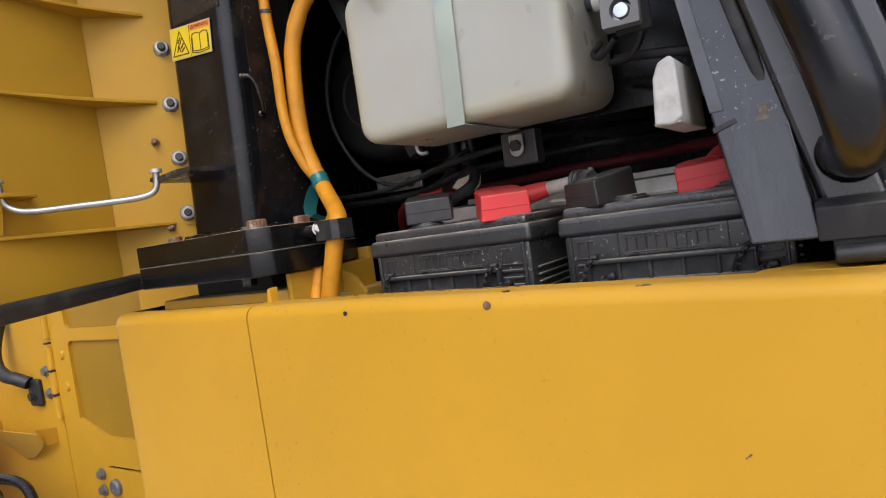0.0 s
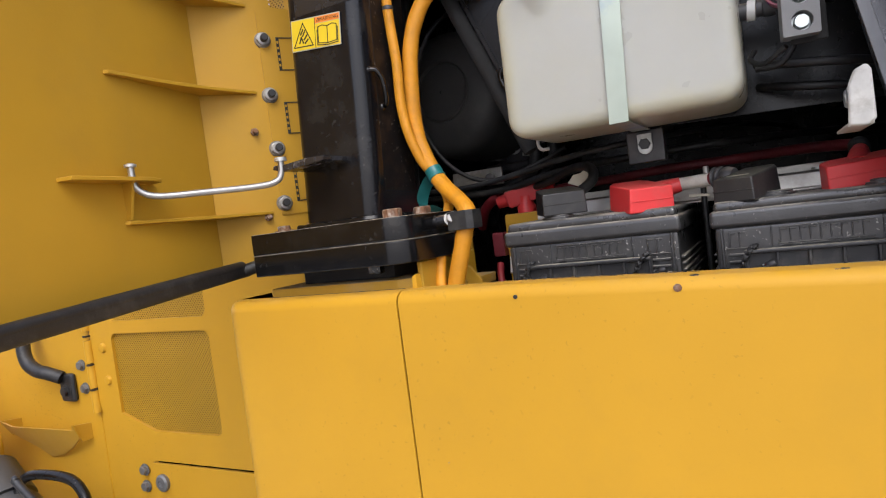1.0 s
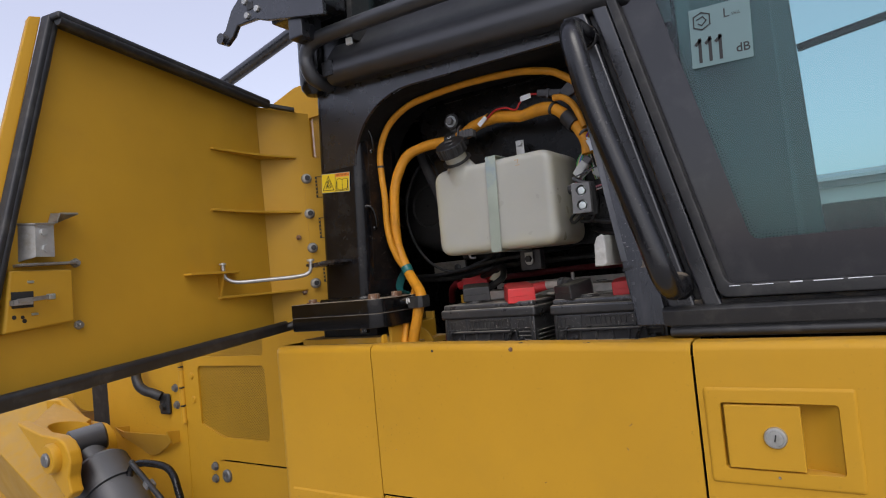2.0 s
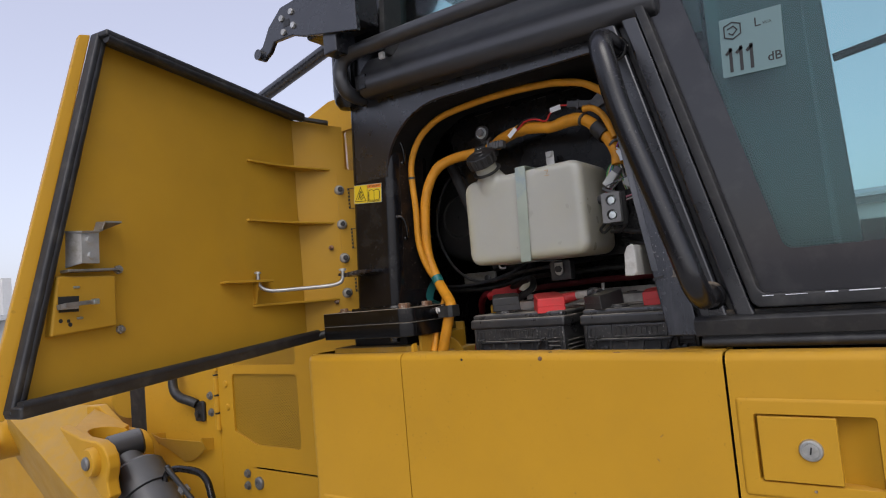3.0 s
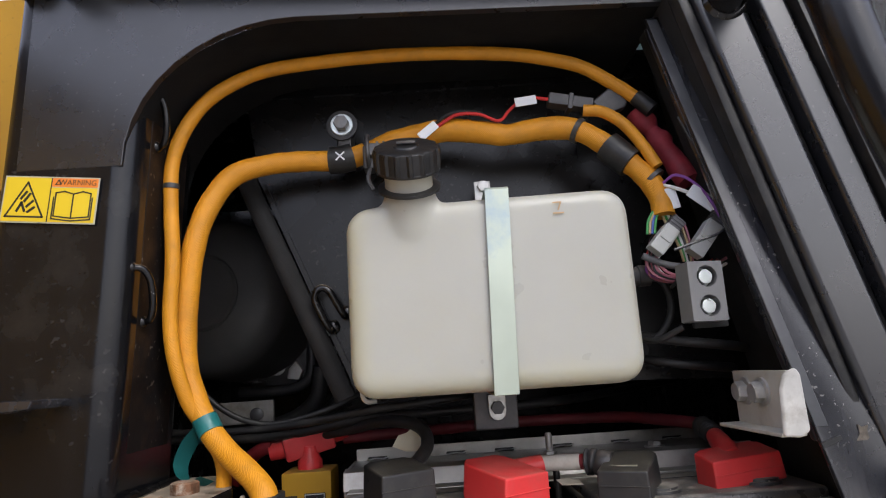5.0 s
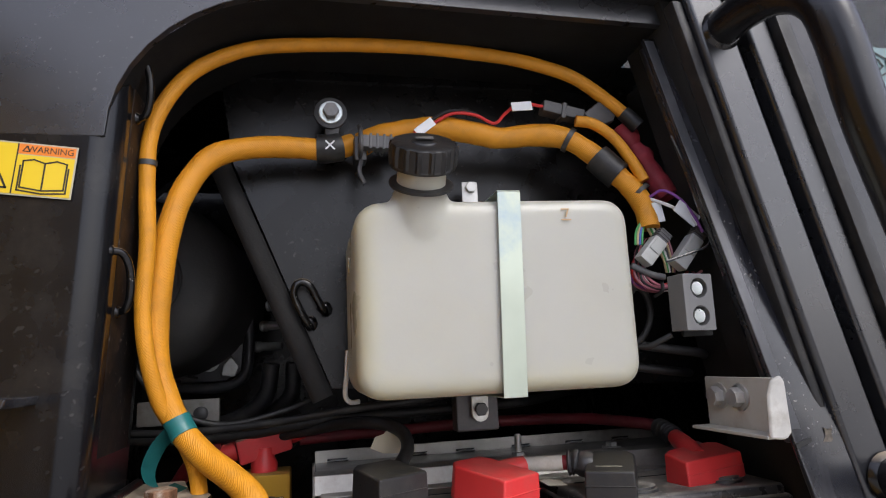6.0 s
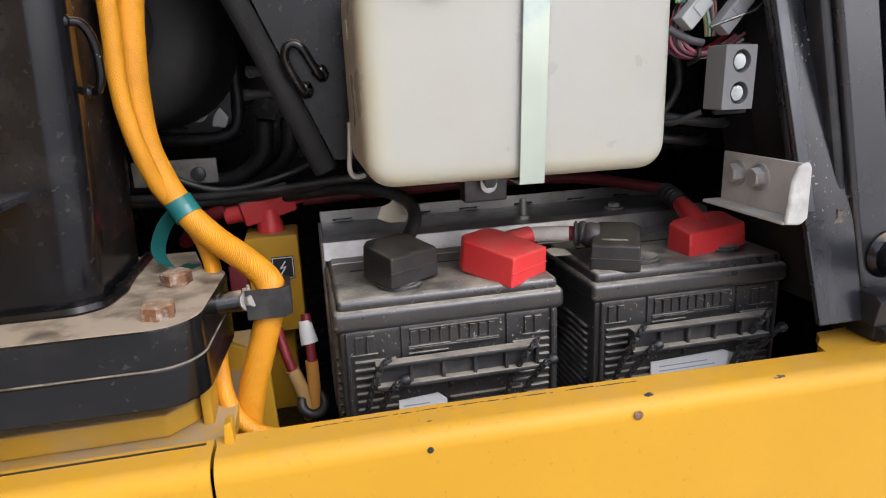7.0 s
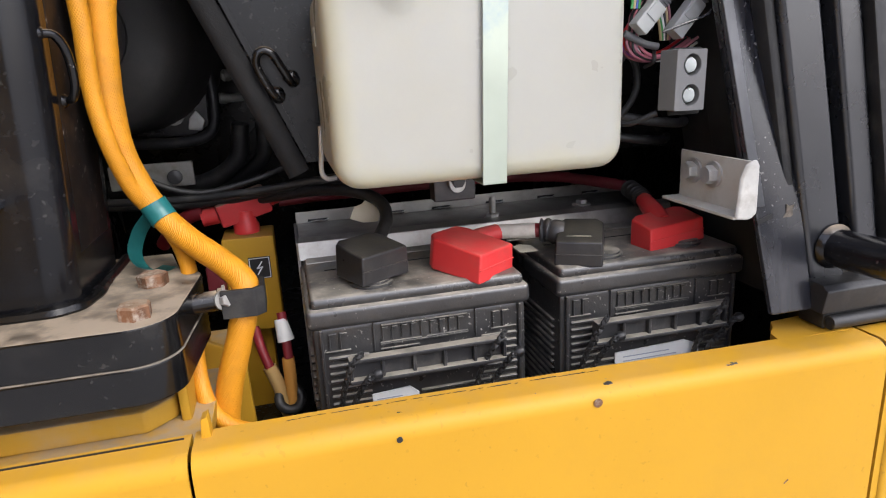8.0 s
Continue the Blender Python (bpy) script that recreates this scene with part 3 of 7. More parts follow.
def rings(loops):
    """Skin over closed loops of equal length, each a list of (x, z) at its own depth y."""
    b = bmesh.new()
    rows = [[b.verts.new((x, y, z)) for x, z in pts] for pts, y in loops]
    for r1, r2 in zip(rows, rows[1:]):
        for k in range(len(r1)):
            b.faces.new((r1[k], r1[(k + 1) % len(r1)], r2[(k + 1) % len(r1)], r2[k]))
    return b


POCKET = (0.398, 0.572, 1.191, 1.302)


def pocket(d, r):
    """The latch opening grown by d, with corners of radius r."""
    x0, x1, z0, z1 = POCKET
    return rrect(x0 - d, x1 + d, z0 - d, z1 + d, r)


bm = skin(0.3624, 1.9, 1.416, 1.345, 0.048)
merge_into(bm, framed([(0.3624, 0.55), (1.9, 0.55), (1.9, 1.345), (0.3624, 1.345)], [pocket(0.0, 0.006)], 0.0, 0.004))
part("sheet", bm, yellow, right_panel)
part("latch_frame", rings([(pocket(0.0265, 0.006), -0.0003), (pocket(0.0255, 0.006), -0.0022), (pocket(0.0235, 0.006), -0.0036), (pocket(0.0205, 0.006), -0.0042), (pocket(0.004, 0.006), -0.0042),
                           (pocket(0.0012, 0.006), -0.0042), (pocket(0.0, 0.006), -0.002), (pocket(-0.0004, 0.006), 0.010)]), yellow, right_panel, "raised rounded frame round the latch")
cup = bmesh.new()
prof = [(0.397, 0.012), (0.500, 0.026), (0.522, 0.026), (0.545, 0.022), (0.560, 0.010), (0.5725, 0.0005)]
lo = [cup.verts.new((x, y, 1.190)) for x, y in prof]
hi = [cup.verts.new((x, y, 1.303)) for x, y in prof]
for k in range(len(prof) - 1):
    cup.faces.new((lo[k], lo[k + 1], hi[k + 1], hi[k]))
for row, z in ((lo, 1.190), (hi, 1.303)):
    cup.faces.new(row + [cup.verts.new((0.5725, -0.001, z)), cup.verts.new((0.397, -0.001, z))])
part("grip_recess", cup, yellow, right_panel, "scooped finger recess behind the paddle")
flap = part("latch_paddle", box(0.4035, 0.519, -0.0075, 0.004, 1.1935, 1.2995, 0.0018), yellow, right_panel, "flat yellow latch paddle")
part("lock", lathe([(0.0178, 0), (0.0178, 0.003), (0.0165, 0.0055), (0.0135, 0.006), (0.0132, 0.0045), (0.0115, 0.0045), (0.0112, 0.0062), (0, 0.0066)], (0.479, -0.0075, 1.248), Y_OUT, n=36), latch_zinc, flap, "round silver key lock")
part("key_slot", at(box(-0.0012, 0.0012, -0.0145, -0.0138, -0.006, 0.006), pose(0.479, 0, 1.248, 0, 12, 0)), bolt_black, flap)
part("screw", lathe([(0.0025, 0), (0.0015, 0.001), (0, 0.0011)], (0.478, -0.0052, 1.181), Y_OUT, n=8), rusty, right_panel)

# ---- engine side panel, set back ----
eng = thing("engine_side_panel", "yellow engine side cover with perforated grilles and hinges", "body panel")
YE = 0.305
part("sheet", box(-2.16, -1.605, YE, YE + 0.006, 0.3, 1.60, 0.001), yellow, eng)

grille_door = part("grille_door", framed([(-1.598, 1.62), (-0.70, 1.62), (-0.70, 0.975), (-1.41, 0.975), (-1.46, 1.0), (-1.562, 1.072), (-1.590, 1.105), (-1.598, 1.15)],
     [rrect(-1.505, -1.128, 1.055, 1.318, 0.018, cut=(0.13, 0.045)), rrect(-1.505, -1.128, 1.352, 1.55, 0.018)], YE - 0.004, YE + 0.004), yellow, eng)
part("grille", box(-1.515, -1.115, YE + 0.004, YE + 0.0055, 1.045, 1.33), perforated, grille_door, "perforated yellow sheet grille")
part("grille", box(-1.515, -1.115, YE + 0.004, YE + 0.0055, 1.34, 1.56), perforated, grille_door, "perforated yellow sheet grille")
# Sheet added behind the grilles, coloured dark so that the holes read dark.
part("inner_screen", box(-1.56, -1.08, YE + 0.02, YE + 0.03, 1.0, 1.6), mat("dark_tan_backing", (0.075, 0.046, 0.016), 0.9, bump=0.2), grille_door, "dark tan sheet added behind the grilles")
part("cover_gap", box(-1.42, -0.70, YE + 0.012, YE + 0.016, 0.40, 1.0), black_in, eng)
part("hinge_backing", box(-1.64, -1.56, YE + 0.013, YE + 0.017, 0.9, 1.62), black_in, eng)
part("hinge_shadow_gap", box(-1.5965, -1.5935, YE - 0.006, YE - 0.0045, 1.125, 1.235), bolt_black, eng)
part("cover_gap", box(-1.4095, -1.4055, YE + 0.0010, YE + 0.0027, 0.40, 0.968), bolt_black, eng)
part("lower_cover", box(-1.405, -0.70, YE - 0.004, YE + 0.004, 0.40, 0.968, 0.001), yellow, eng)
part("corner_sheet", prism([(-1.605, 0.3), (-1.40, 0.3), (-1.40, 1.03), (-1.515, 1.06), (-1.515, 1.15), (-1.605, 1.15)], "y", YE + 0.003, YE + 0.009), yellow, eng)
part("hinge_gap", box(-1.6045, -1.5985, YE - 0.001, YE + 0.003, 1.11, 1.6), bolt_black, eng)
for z in (1.36, 1.27, 1.20, 1.13):
    part("hinge_knuckle", lathe([(0.012, 0), (0.012, 0.062)], (-1.605, YE - 0.006, z - 0.03), (0, 0, 1), n=12), yellow, eng)
for z in (1.315, 1.235, 1.165, 1.40):
    part("knuckle_gap", box(-1.6075, -1.594, YE - 0.0185, YE - 0.004, z - 0.003, z + 0.002), bolt_black, eng)
for x, z in ((-1.659, 1.231), (-1.655, 1.165), (-1.447, 0.945), (-1.449, 0.90)):
    part("bolt", hexbolt((x, YE, z), Y_OUT, 0.0125, 0.009, 0.0165), bolt_grey, eng, "grey hexagon bolt")
part("quarter_turn_knob", lathe([(0.023, 0), (0.023, 0.008), (0.018, 0.012), (0.009, 0.012), (0.008, 0.009), (0, 0.009)], (-1.372, YE - 0.004, 0.918), Y_OUT, n=24), bolt_grey, eng, "round grey quarter-turn knob")
part("quarter_turn_knob", lathe([(0.024, 0), (0.024, 0.010), (0.018, 0.015), (0, 0.015)], (-1.27, YE - 0.004, 0.80), Y_OUT, n=24), bolt_grey, eng)
for x, z in ((-1.545, 1.28), (-1.54, 1.19)):
    part("rivet", lathe([(0.014, 0), (0.011, 0.006), (0, 0.008)], (x, YE - 0.004, z), Y_OUT, n=14), yellow, eng)
bm = prism([(-2.026, 1.076), (-1.97, 1.056), (-1.665, 1.060), (-1.648, 1.078), (-1.652, 1.035), (-1.713, 1.000), (-1.79, 0.968), (-1.86, 0.955), (-1.90, 0.985), (-2.005, 1.035)], "y", YE - 0.056, YE - 0.050, 0.002)
for v in bm.verts:
    v.co.y += (1.07 - v.co.z) * 0.42
part("step_bracket", bm, yellow_shaded, eng, "open pocket of bent yellow plate")
for x in (-2.012, -1.660):
    part("step_side", prism([(YE - 0.056, 1.074), (YE, 1.066), (YE, 1.020), (YE - 0.032, 1.022)], "x", x, x + 0.005, 0.001), yellow_shaded, eng)
part("handle", tube([(-1.845, YE - 0.02, 1.40), (-1.840, YE - 0.05, 1.31), (-1.825, YE - 0.055, 1.255), (-1.79, YE - 0.05, 1.228), (-1.76, YE - 0.04, 1.218), (-1.730, YE - 0.02, 1.200)], 0.019, 12), rubber, eng, "black bent grab handle")
part("handle_foot", box(-1.752, -1.690, YE - 0.018, YE, 1.128, 1.21, 0.015, 3), rubber, eng)
part("bolt", hexbolt((-1.722, YE - 0.018, 1.160), Y_OUT, 0.014, 0.008, 0.019), bolt_black, eng)

gap_post = thing("radiator_guard_post", "flat black steel bar ahead of the engine cover", "guard")
part("bar", box(-2.49, -2.29, YE + 0.1, YE + 0.12, 0.0, 1.45, 0.004), rubber, gap_post)

hood = thing("engine_hood", "yellow engine hood edge with perforated vent strip", "body panel")
part("sheet", framed([(-1.25, 2.13), (-1.04, 2.205), (-0.90, 2.245), (-0.60, 2.25), (-0.60, 1.60), (-1.25, 1.60)], [rrect(-0.845, -0.79, 1.99, 2.13, 0.008)], 0.335, 0.345), yellow, hood)
part("vent", box(-0.85, -0.785, 0.346, 0.348, 1.98, 2.14), perforated, hood)
part("backing", box(-0.86, -0.775, 0.37, 0.38, 1.97, 2.15), black_in, hood)
for z0, z1 in ((1.86, 1.94), (1.735, 1.80)):
    part("slot", box(-0.835, -0.755, 0.331, 0.336, z0, z1, 0.002), black_in, hood, "dark slot in the hood sheet")
    part("hinge_leaf", box(-0.815, -0.76, 0.322, 0.330, z0 + 0.005, z1 - 0.005, 0.002), yellow_shaded, hood)

# ---- blade lift gear ahead of the engine ----
cyl = thing("lift_cylinder", "black hydraulic lift cylinder with a hose loop", "hydraulic cylinder")
C0, C1 = Vector((-1.752, 0.06, 0.932)), Vector((-1.287, 0.06, 0.503))
ax = (C1 - C0).normalized()
part("rod_eye", lathe([(0.046, -0.062), (0.052, -0.055), (0.052, 0.055), (0.046, 0.062)], Vector((-1.868, 0.06, 1.080)), (0.25, 1, 0.1), n=28), beam_black, cyl)
part("barrel", lathe([(0.055, -0.16), (0.055, -0.080), (0.092, -0.078), (0.106, -0.062), (0.106, 0.045), (0.097, 0.048), (0.097, 0.062), (0.104, 0.066), (0.104, 0.75)], C0, ax, n=36), beam_black, cyl)
part("hose", tube([(-1.52, 0.06, 0.60), (-1.62, 0.08, 0.88), (-1.645, 0.09, 0.965), (-1.625, 0.10, 0.995), (-1.57, 0.11, 1.004), (-1.48, 0.12, 0.998), (-1.43, 0.12, 0.975), (-1.39, 0.11, 0.93), (-1.33, 0.1, 0.80), (-1.28, 0.1, 0.60)], 0.0125, 12), black_in, cyl, "black hydraulic hose loop")
part("pipe", tube([(-1.470, 0.0, 1.045), (-1.455, -0.005, 1.050), (-1.44, -0.005, 1.035), (-1.306, -0.005, 0.95), (-1.15, -0.005, 0.84)], 0.009, 12), bolt_black, cyl, "thin steel pipe on the barrel")
part("hose_clamp", at(box(-0.014, 0.014, -0.012, 0.02, -0.009, 0.009, 0.003), pose(-1.37, -0.005, 0.985, 0, 35, 0)), bolt_grey, cyl, "grey hose clamp")

arm = thing("blade_push_arm", "yellow cast steel arm and clevis of the blade", "machine arm")


def lobe(cx, cz, r, a0, a1, n=7):
    return [(cx + r * math.cos(radians(a0 + (a1 - a0) * k / n)), cz + r * math.sin(radians(a0 + (a1 - a0) * k / n))) for k in range(n + 1)]


def folded(fold, upper, lower, bev=0.01):
    """Beam with a fold line towards the viewer, an upper and a lower sloping face and a flat back."""
    b = bmesh.new()
    f, u, l = ([b.verts.new(p) for p in row] for row in (fold, upper, lower))
    for r1, r2 in ((u, f), (f, l), (l, u)):
        b.faces.new((r1[0], r1[1], r2[1], r2[0]))
    b.faces.new((f[0], u[0], l[0]))
    b.faces.new((f[1], l[1], u[1]))
    bmesh.ops.recalc_face_normals(b, faces=b.faces)
    return bevel_all(b, bev, 3)


part("beam", folded([(-2.80, -0.02, 1.18), (-1.70, -0.02, 0.70)], [(-3.45, 0.26, 1.17), (-2.36, 0.205, 1.195)], [(-3.20, 0.14, 0.93), (-1.95, 0.14, 0.30)]), yellow_shaded, arm, "slanting box beam")
part("front_ear", prism([(-2.055, 1.178), (-1.87, 1.143), (-1.75, 1.139), (-1.705, 1.124), (-1.675, 1.092), (-1.668, 1.055), (-1.687, 1.005), (-1.682, 0.975), (-1.671, 0.955), (-1.708, 0.929), (-1.86, 1.035)], "y", -0.10, -0.055, 0.008, 3), yellow, arm)
part("pin_boss", lathe([(0.052, 0), (0.052, 0.018), (0.046, 0.026), (0.034, 0.026)], (-1.772, -0.10, 1.068), Y_OUT, n=32), yellow, arm)
part("pin", lathe([(0.024, 0), (0.024, 0.032), (0.019, 0.037), (0.010, 0.038), (0, 0.036)], (-1.772, -0.10, 1.068), Y_OUT, n=24), bolt_grey, arm, "grey pin end in the clevis")
part("rear_ear", prism([(-2.40, 1.195), (-2.285, 1.200), (-2.12, 1.112)] + lobe(-1.995, 1.022, 0.086, 85, -50) + [(-2.02, 0.90), (-2.40, 0.90)], "y", 0.16, 0.20, 0.008, 3), yellow, arm)
# the saddle closes the clevis between its ears, cut out round the rod eye
web = prism([(-2.04, -0.058), (-2.32, 0.161), (-2.03, 0.161), (-1.995, 0.125)] + [(-1.965 - 0.072 * math.sin(radians(22.5 * k)), 0.05 + 0.075 * math.cos(radians(22.5 * k))) for k in range(9)] + [(-1.93, -0.03), (-1.92, -0.058)], "z", 1.06, 1.14, 0.006, 2)
for v in web.verts:
    v.co.z -= 0.20 * (v.co.x + 1.95) + 0.12 * (v.co.y + 0.06)
part("saddle", web, yellow, arm, "notched saddle plate between the ears")
part("knuckle", lathe([(0.10, 0), (0.10, 0.10), (0.085, 0.12), (0.04, 0.12), (0.04, 0.135), (0, 0.135)], (-3.03, 0.12, 1.04), Y_OUT, n=28), yellow, arm)
part("knuckle_bolt", hexbolt((-2.93, -0.02, 1.01), Y_OUT, 0.03, 0.03, 0.04), yellow, arm)
blade = thing("dozer_blade", "large yellow dozer blade ahead of the machine", "blade")
part("back", prism([(-5.2, 0.0), (-3.0, 0.0), (-2.75, 0.95), (-2.55, 1.15), (-2.9, 1.21), (-3.6, 1.16), (-5.4, 0.7)], "y", 0.62, 0.72, 0.02), yellow, blade)
part("torque_tube", tube([(-4.8, 0.50, 1.02), (-2.66, 0.50, 1.16)], 0.10, 24, step=2), yellow, blade, "thick yellow tube")


washer_grey = mat("dusty_grey_washer", (0.30, 0.29, 0.27), 0.5, metal=0.4, var=0.25, scale=50.0, bump=0.08, dirt=(0.16, 0.13, 0.09), dirt_amt=0.5, dirt_scale=50.0)
# ---- open access door ----
access = thing("access_door", "open yellow access door with stiffening ribs and black rubber seal", "door")


def door_x(y):
    """Inner face of the open door."""
    return -0.776 - 0.19 * (y + 0.115)


def door_pt(s, z, off=0.0):
    """Point on the door's inner face at depth y = s, raised by off towards the compartment."""
    k = 1 / math.hypot(1, 0.19)
    return Vector((door_x(s) + off * k, s + off * 0.19 * k, z))


def plate(corners, th):
    """A flat plate from its face's corners, thickened away from its front."""
    b = bmesh.new()
    vs = [b.verts.new(c) for c in corners]
    f = b.faces.new(vs)
    f.normal_update()
    nv = f.normal.copy()
    g = bmesh.ops.extrude_face_region(b, geom=[f])
    for v in [e for e in g["geom"] if isinstance(e, bmesh.types.BMVert)]:
        v.co -= nv * th
    bmesh.ops.recalc_face_normals(b, faces=b.faces)
    return b


T_IN, T_OUT, B_IN, B_OUT = (0.085, 2.122), (-0.545, 2.158), (0.085, 1.462), (-0.745, 1.415)
part("door_sheet", bevel_all(plate([door_pt(*T_IN), door_pt(*B_IN), door_pt(*B_OUT), door_pt(*T_OUT)], 0.004), 0.001), yellow_shaded, access)
outer = [door_pt(-0.545, 2.168, -0.004), door_pt(-0.745, 1.40, -0.004), door_pt(-0.775, 1.405, -0.012), door_pt(-0.565, 2.165, -0.012)]
part("outer_skin_edge", bevel_all(plate(outer[::-1], 0.02), 0.003), yellow, access)
F_A, F_B = Vector((-0.814, 0.085, 0)), Vector((-0.700, 0.236, 0))
part("hinge_flange", bevel_all(plate([F_A + Vector((0, 0, 2.118)), F_A.lerp(F_B, 0.812) + Vector((0, 0, 2.095)), F_A.lerp(F_B, 0.812) + Vector((0, 0, 1.962)), F_B + Vector((0, 0, 1.958)), F_B + Vector((0, 0, 1.555)), F_A + Vector((0.045, 0.06, 1.462)), F_A + Vector((0, 0, 1.462))][::-1], 0.006), 0.001), yellow_shaded, access)


def lip(pts, d, th):
    """Folded return of the door's edge, standing d proud of the sheet."""
    a, b = pts
    return plate([door_pt(*a), door_pt(*b), door_pt(*b, d), door_pt(*a, d)], th)


for pts, up_ in (((T_IN, T_OUT), 0.040), ((T_OUT, B_OUT), 0.020), ((B_OUT, B_IN), 0.040)):
    part("return_lip", lip(pts, up_, 0.004), yellow_shaded, access)


def seal(a, b, deep=0.026, half=0.0075):
    """Channel strip clipped over the lip, with a bulb along its inner side."""
    A, B = door_pt(*a, deep + 0.002), door_pt(*b, deep + 0.002)
    e = (B - A).normalized()
    nn = Vector((1, 0.19, 0)).normalized()
    s_ = nn.cross(e)
    mid = Vector((door_x(-0.3), -0.3, 1.78))
    if (mid - (A + B) / 2).dot(s_) < 0:
        s_ = -s_
    L = (B - A).length
    t = box(-L / 2 - 0.006, L / 2 + 0.006, -deep, deep, -half, half, 0.005, 3)
    m = Matrix((e, nn, e.cross(nn))).transposed().to_4x4()
    m.translation = (A + B) / 2
    t.transform(m)
    p = [A.lerp(B, k / 8) + s_ * 0.009 + nn * (deep - 0.010) for k in range(9)]
    merge_into(t, tube(p, 0.0105, 12, step=3, wob=0.06))
    return t


for a, b, deep, half in ((T_IN, T_OUT, 0.026, 0.0075), (T_OUT, B_OUT, 0.013, 0.0075), (B_OUT, B_IN, 0.026, 0.011)):
    part("rubber_seal", seal(a, b, deep, half), rubber, access, "black rubber bulb seal")
part("rubber_seal", tube([door_pt(0.085, 1.462, 0.045), Vector((-0.752, 0.12, 1.468)), Vector((-0.72, 0.165, 1.468)), Vector((-0.70, 0.21, 1.468))], 0.012, 12), rubber, access, "black rubber bulb seal")
part("corner_plate", plate([Vector((-0.806, 0.084, 2.126)), Vector((-0.790, 0.066, 2.126)), Vector((-0.722, 0.152, 2.106)), Vector((-0.738, 0.170, 2.106))], 0.009), rubber, access, "flat dark plate at the seal's end")
for k in (0.35, 0.8):
    part("plate_hole", lathe([(0.004, 0), (0.004, 0.0008), (0, 0.0008)], Vector((-0.798, 0.075, 2.1265)).lerp(Vector((-0.730, 0.161, 2.1065)), k), (0, 0, 1), n=12), bolt_grey, access)


def rib(z, tip):
    """Gusset between the door sheet and the hinge flange; a curved free edge."""
    fa = F_A + (F_B - F_A) * 0.56
    pts = [(door_x(tip) + 0.001, tip), (door_x(tip) + 0.012, tip + 0.004)]
    e = (fa.x + 0.004, fa.y)
    s = pts[-1]
    for k in range(1, 9):
        t = k / 9
        sag = -0.018 * math.sin(math.pi * t)
        pts.append((s[0] + (e[0] - s[0]) * t + sag + 0.02 * t * (1 - t), s[1] + (e[1] - s[1]) * t))
    pts += [e, (fa.x, fa.y), (F_A.x, F_A.y)]
    return prism(pts, "z", z - 0.003, z + 0.003, 0.0008, 1)


for z, tip in ((1.962, -0.115), (1.797, -0.131), (1.566, -0.131)):
    part("rib", rib(z, tip), yellow_shaded, access, "curved yellow stiffening rib")
part("stay_bracket", prism([(door_x(-0.238), -0.238), (door_x(-0.238) + 0.030, -0.232), (door_x(-0.09) + 0.045, -0.095), (door_x(-0.07) + 0.03, -0.065), (door_x(-0.07), -0.065)], "z", 1.627, 1.633, 0.0008, 1), yellow_shaded, access)
part("stay_gusset", prism([(door_x(-0.12) + 0.0, 1.63), (door_x(-0.12) + 0.03, 1.63), (door_x(-0.12) + 0.012, 1.57), (door_x(-0.12), 1.57)], "y", -0.125, -0.12), yellow_shaded, access)
fl_n = Vector((0.151, -0.114, 0)).normalized()
for i, z in enumerate((1.897, 1.791, 1.688, 1.582)):
    c = Vector((-0.735, 0.191, z))
    part("washer", lathe([(0.0158, 0), (0.0158, 0.003), (0.0135, 0.006), (0.008, 0.006)], c, fl_n, n=24), washer_grey, access, "pale dusty washer")
    part("nut", hexbolt(c + fl_n * 0.005, fl_n, 0.0130, 0.009, 0, 0.0, 10 * i), rod_steel, access, "grey flange nut")
    part("stud_end", lathe([(0.0072, 0), (0.0072, 0.012), (0.006, 0.0135), (0, 0.0135)], c + fl_n * 0.012, fl_n, n=16), bolt_black, access, "black stud end")
part("stud", hexbolt(Vector((-0.758, 0.160, 1.722)), fl_n, 0.008, 0.006, 0, 0.012), rusty, access, "small rusty stud")
part("stud", hexbolt(Vector((-0.755, 0.163, 1.558)), fl_n, 0.008, 0.006, 0, 0.010), rusty, access)
part("seam_strip", plate([F_A + (F_B - F_A) * 0.66 + fl_n * 0.003 + Vector((0, 0, 1.95)), F_A + (F_B - F_A) * 0.66 + fl_n * 0.003 + Vector((0, 0, 1.56)), F_B + fl_n * 0.003 + Vector((0, 0, 1.56)), F_B + fl_n * 0.003 + Vector((0, 0, 1.93))], 0.003), yellow_shaded, access)

def on_flange(u0, u1, z0, z1, off=0.0045):
    """Thin plate on the hinge flange between two shares of its width."""
    return plate([F_A.lerp(F_B, u) + fl_n * off + Vector((0, 0, z)) for u, z in ((u0, z1), (u0, z0), (u1, z0), (u1, z1))], 0.001)


for z0, z1 in ((1.838, 1.902), (1.715, 1.777), (1.583, 1.645)):
    part("hinge_slot", on_flange(0.828, 0.858, z0, z1), bolt_black, access, "dark slot beside the hinge leaf")
    part("leaf_gap", on_flange(0.858, 1.0, z1 - 0.002, z1), bolt_black, access)
    part("leaf_gap", on_flange(0.858, 1.0, z0, z0 + 0.002), bolt_black, access)
    for k in range(5):
        z = z0 + 0.008 + 0.011 * k
        part("slot_bridge", on_flange(0.832, 0.850, z, z + 0.0045, 0.0052), yellow_shaded, access)
# latch parts on the door
latch_steel = mat("worn_latch_steel", (0.30, 0.29, 0.27), 0.40, metal=0.55, var=0.25, scale=30.0, bump=0.06, dirt=(0.12, 0.09, 0.05), dirt_amt=0.55, dirt_scale=35.0)
lp = part("latch_plate", bevel_all(plate([door_pt(-0.657, 1.652, 0.022), door_pt(-0.675, 1.538, 0.022), door_pt(-0.538, 1.549, 0.022), door_pt(-0.536, 1.652, 0.022)], 0.020), 0.005, 3), yellow_shaded, access, "yellow latch box on the door")
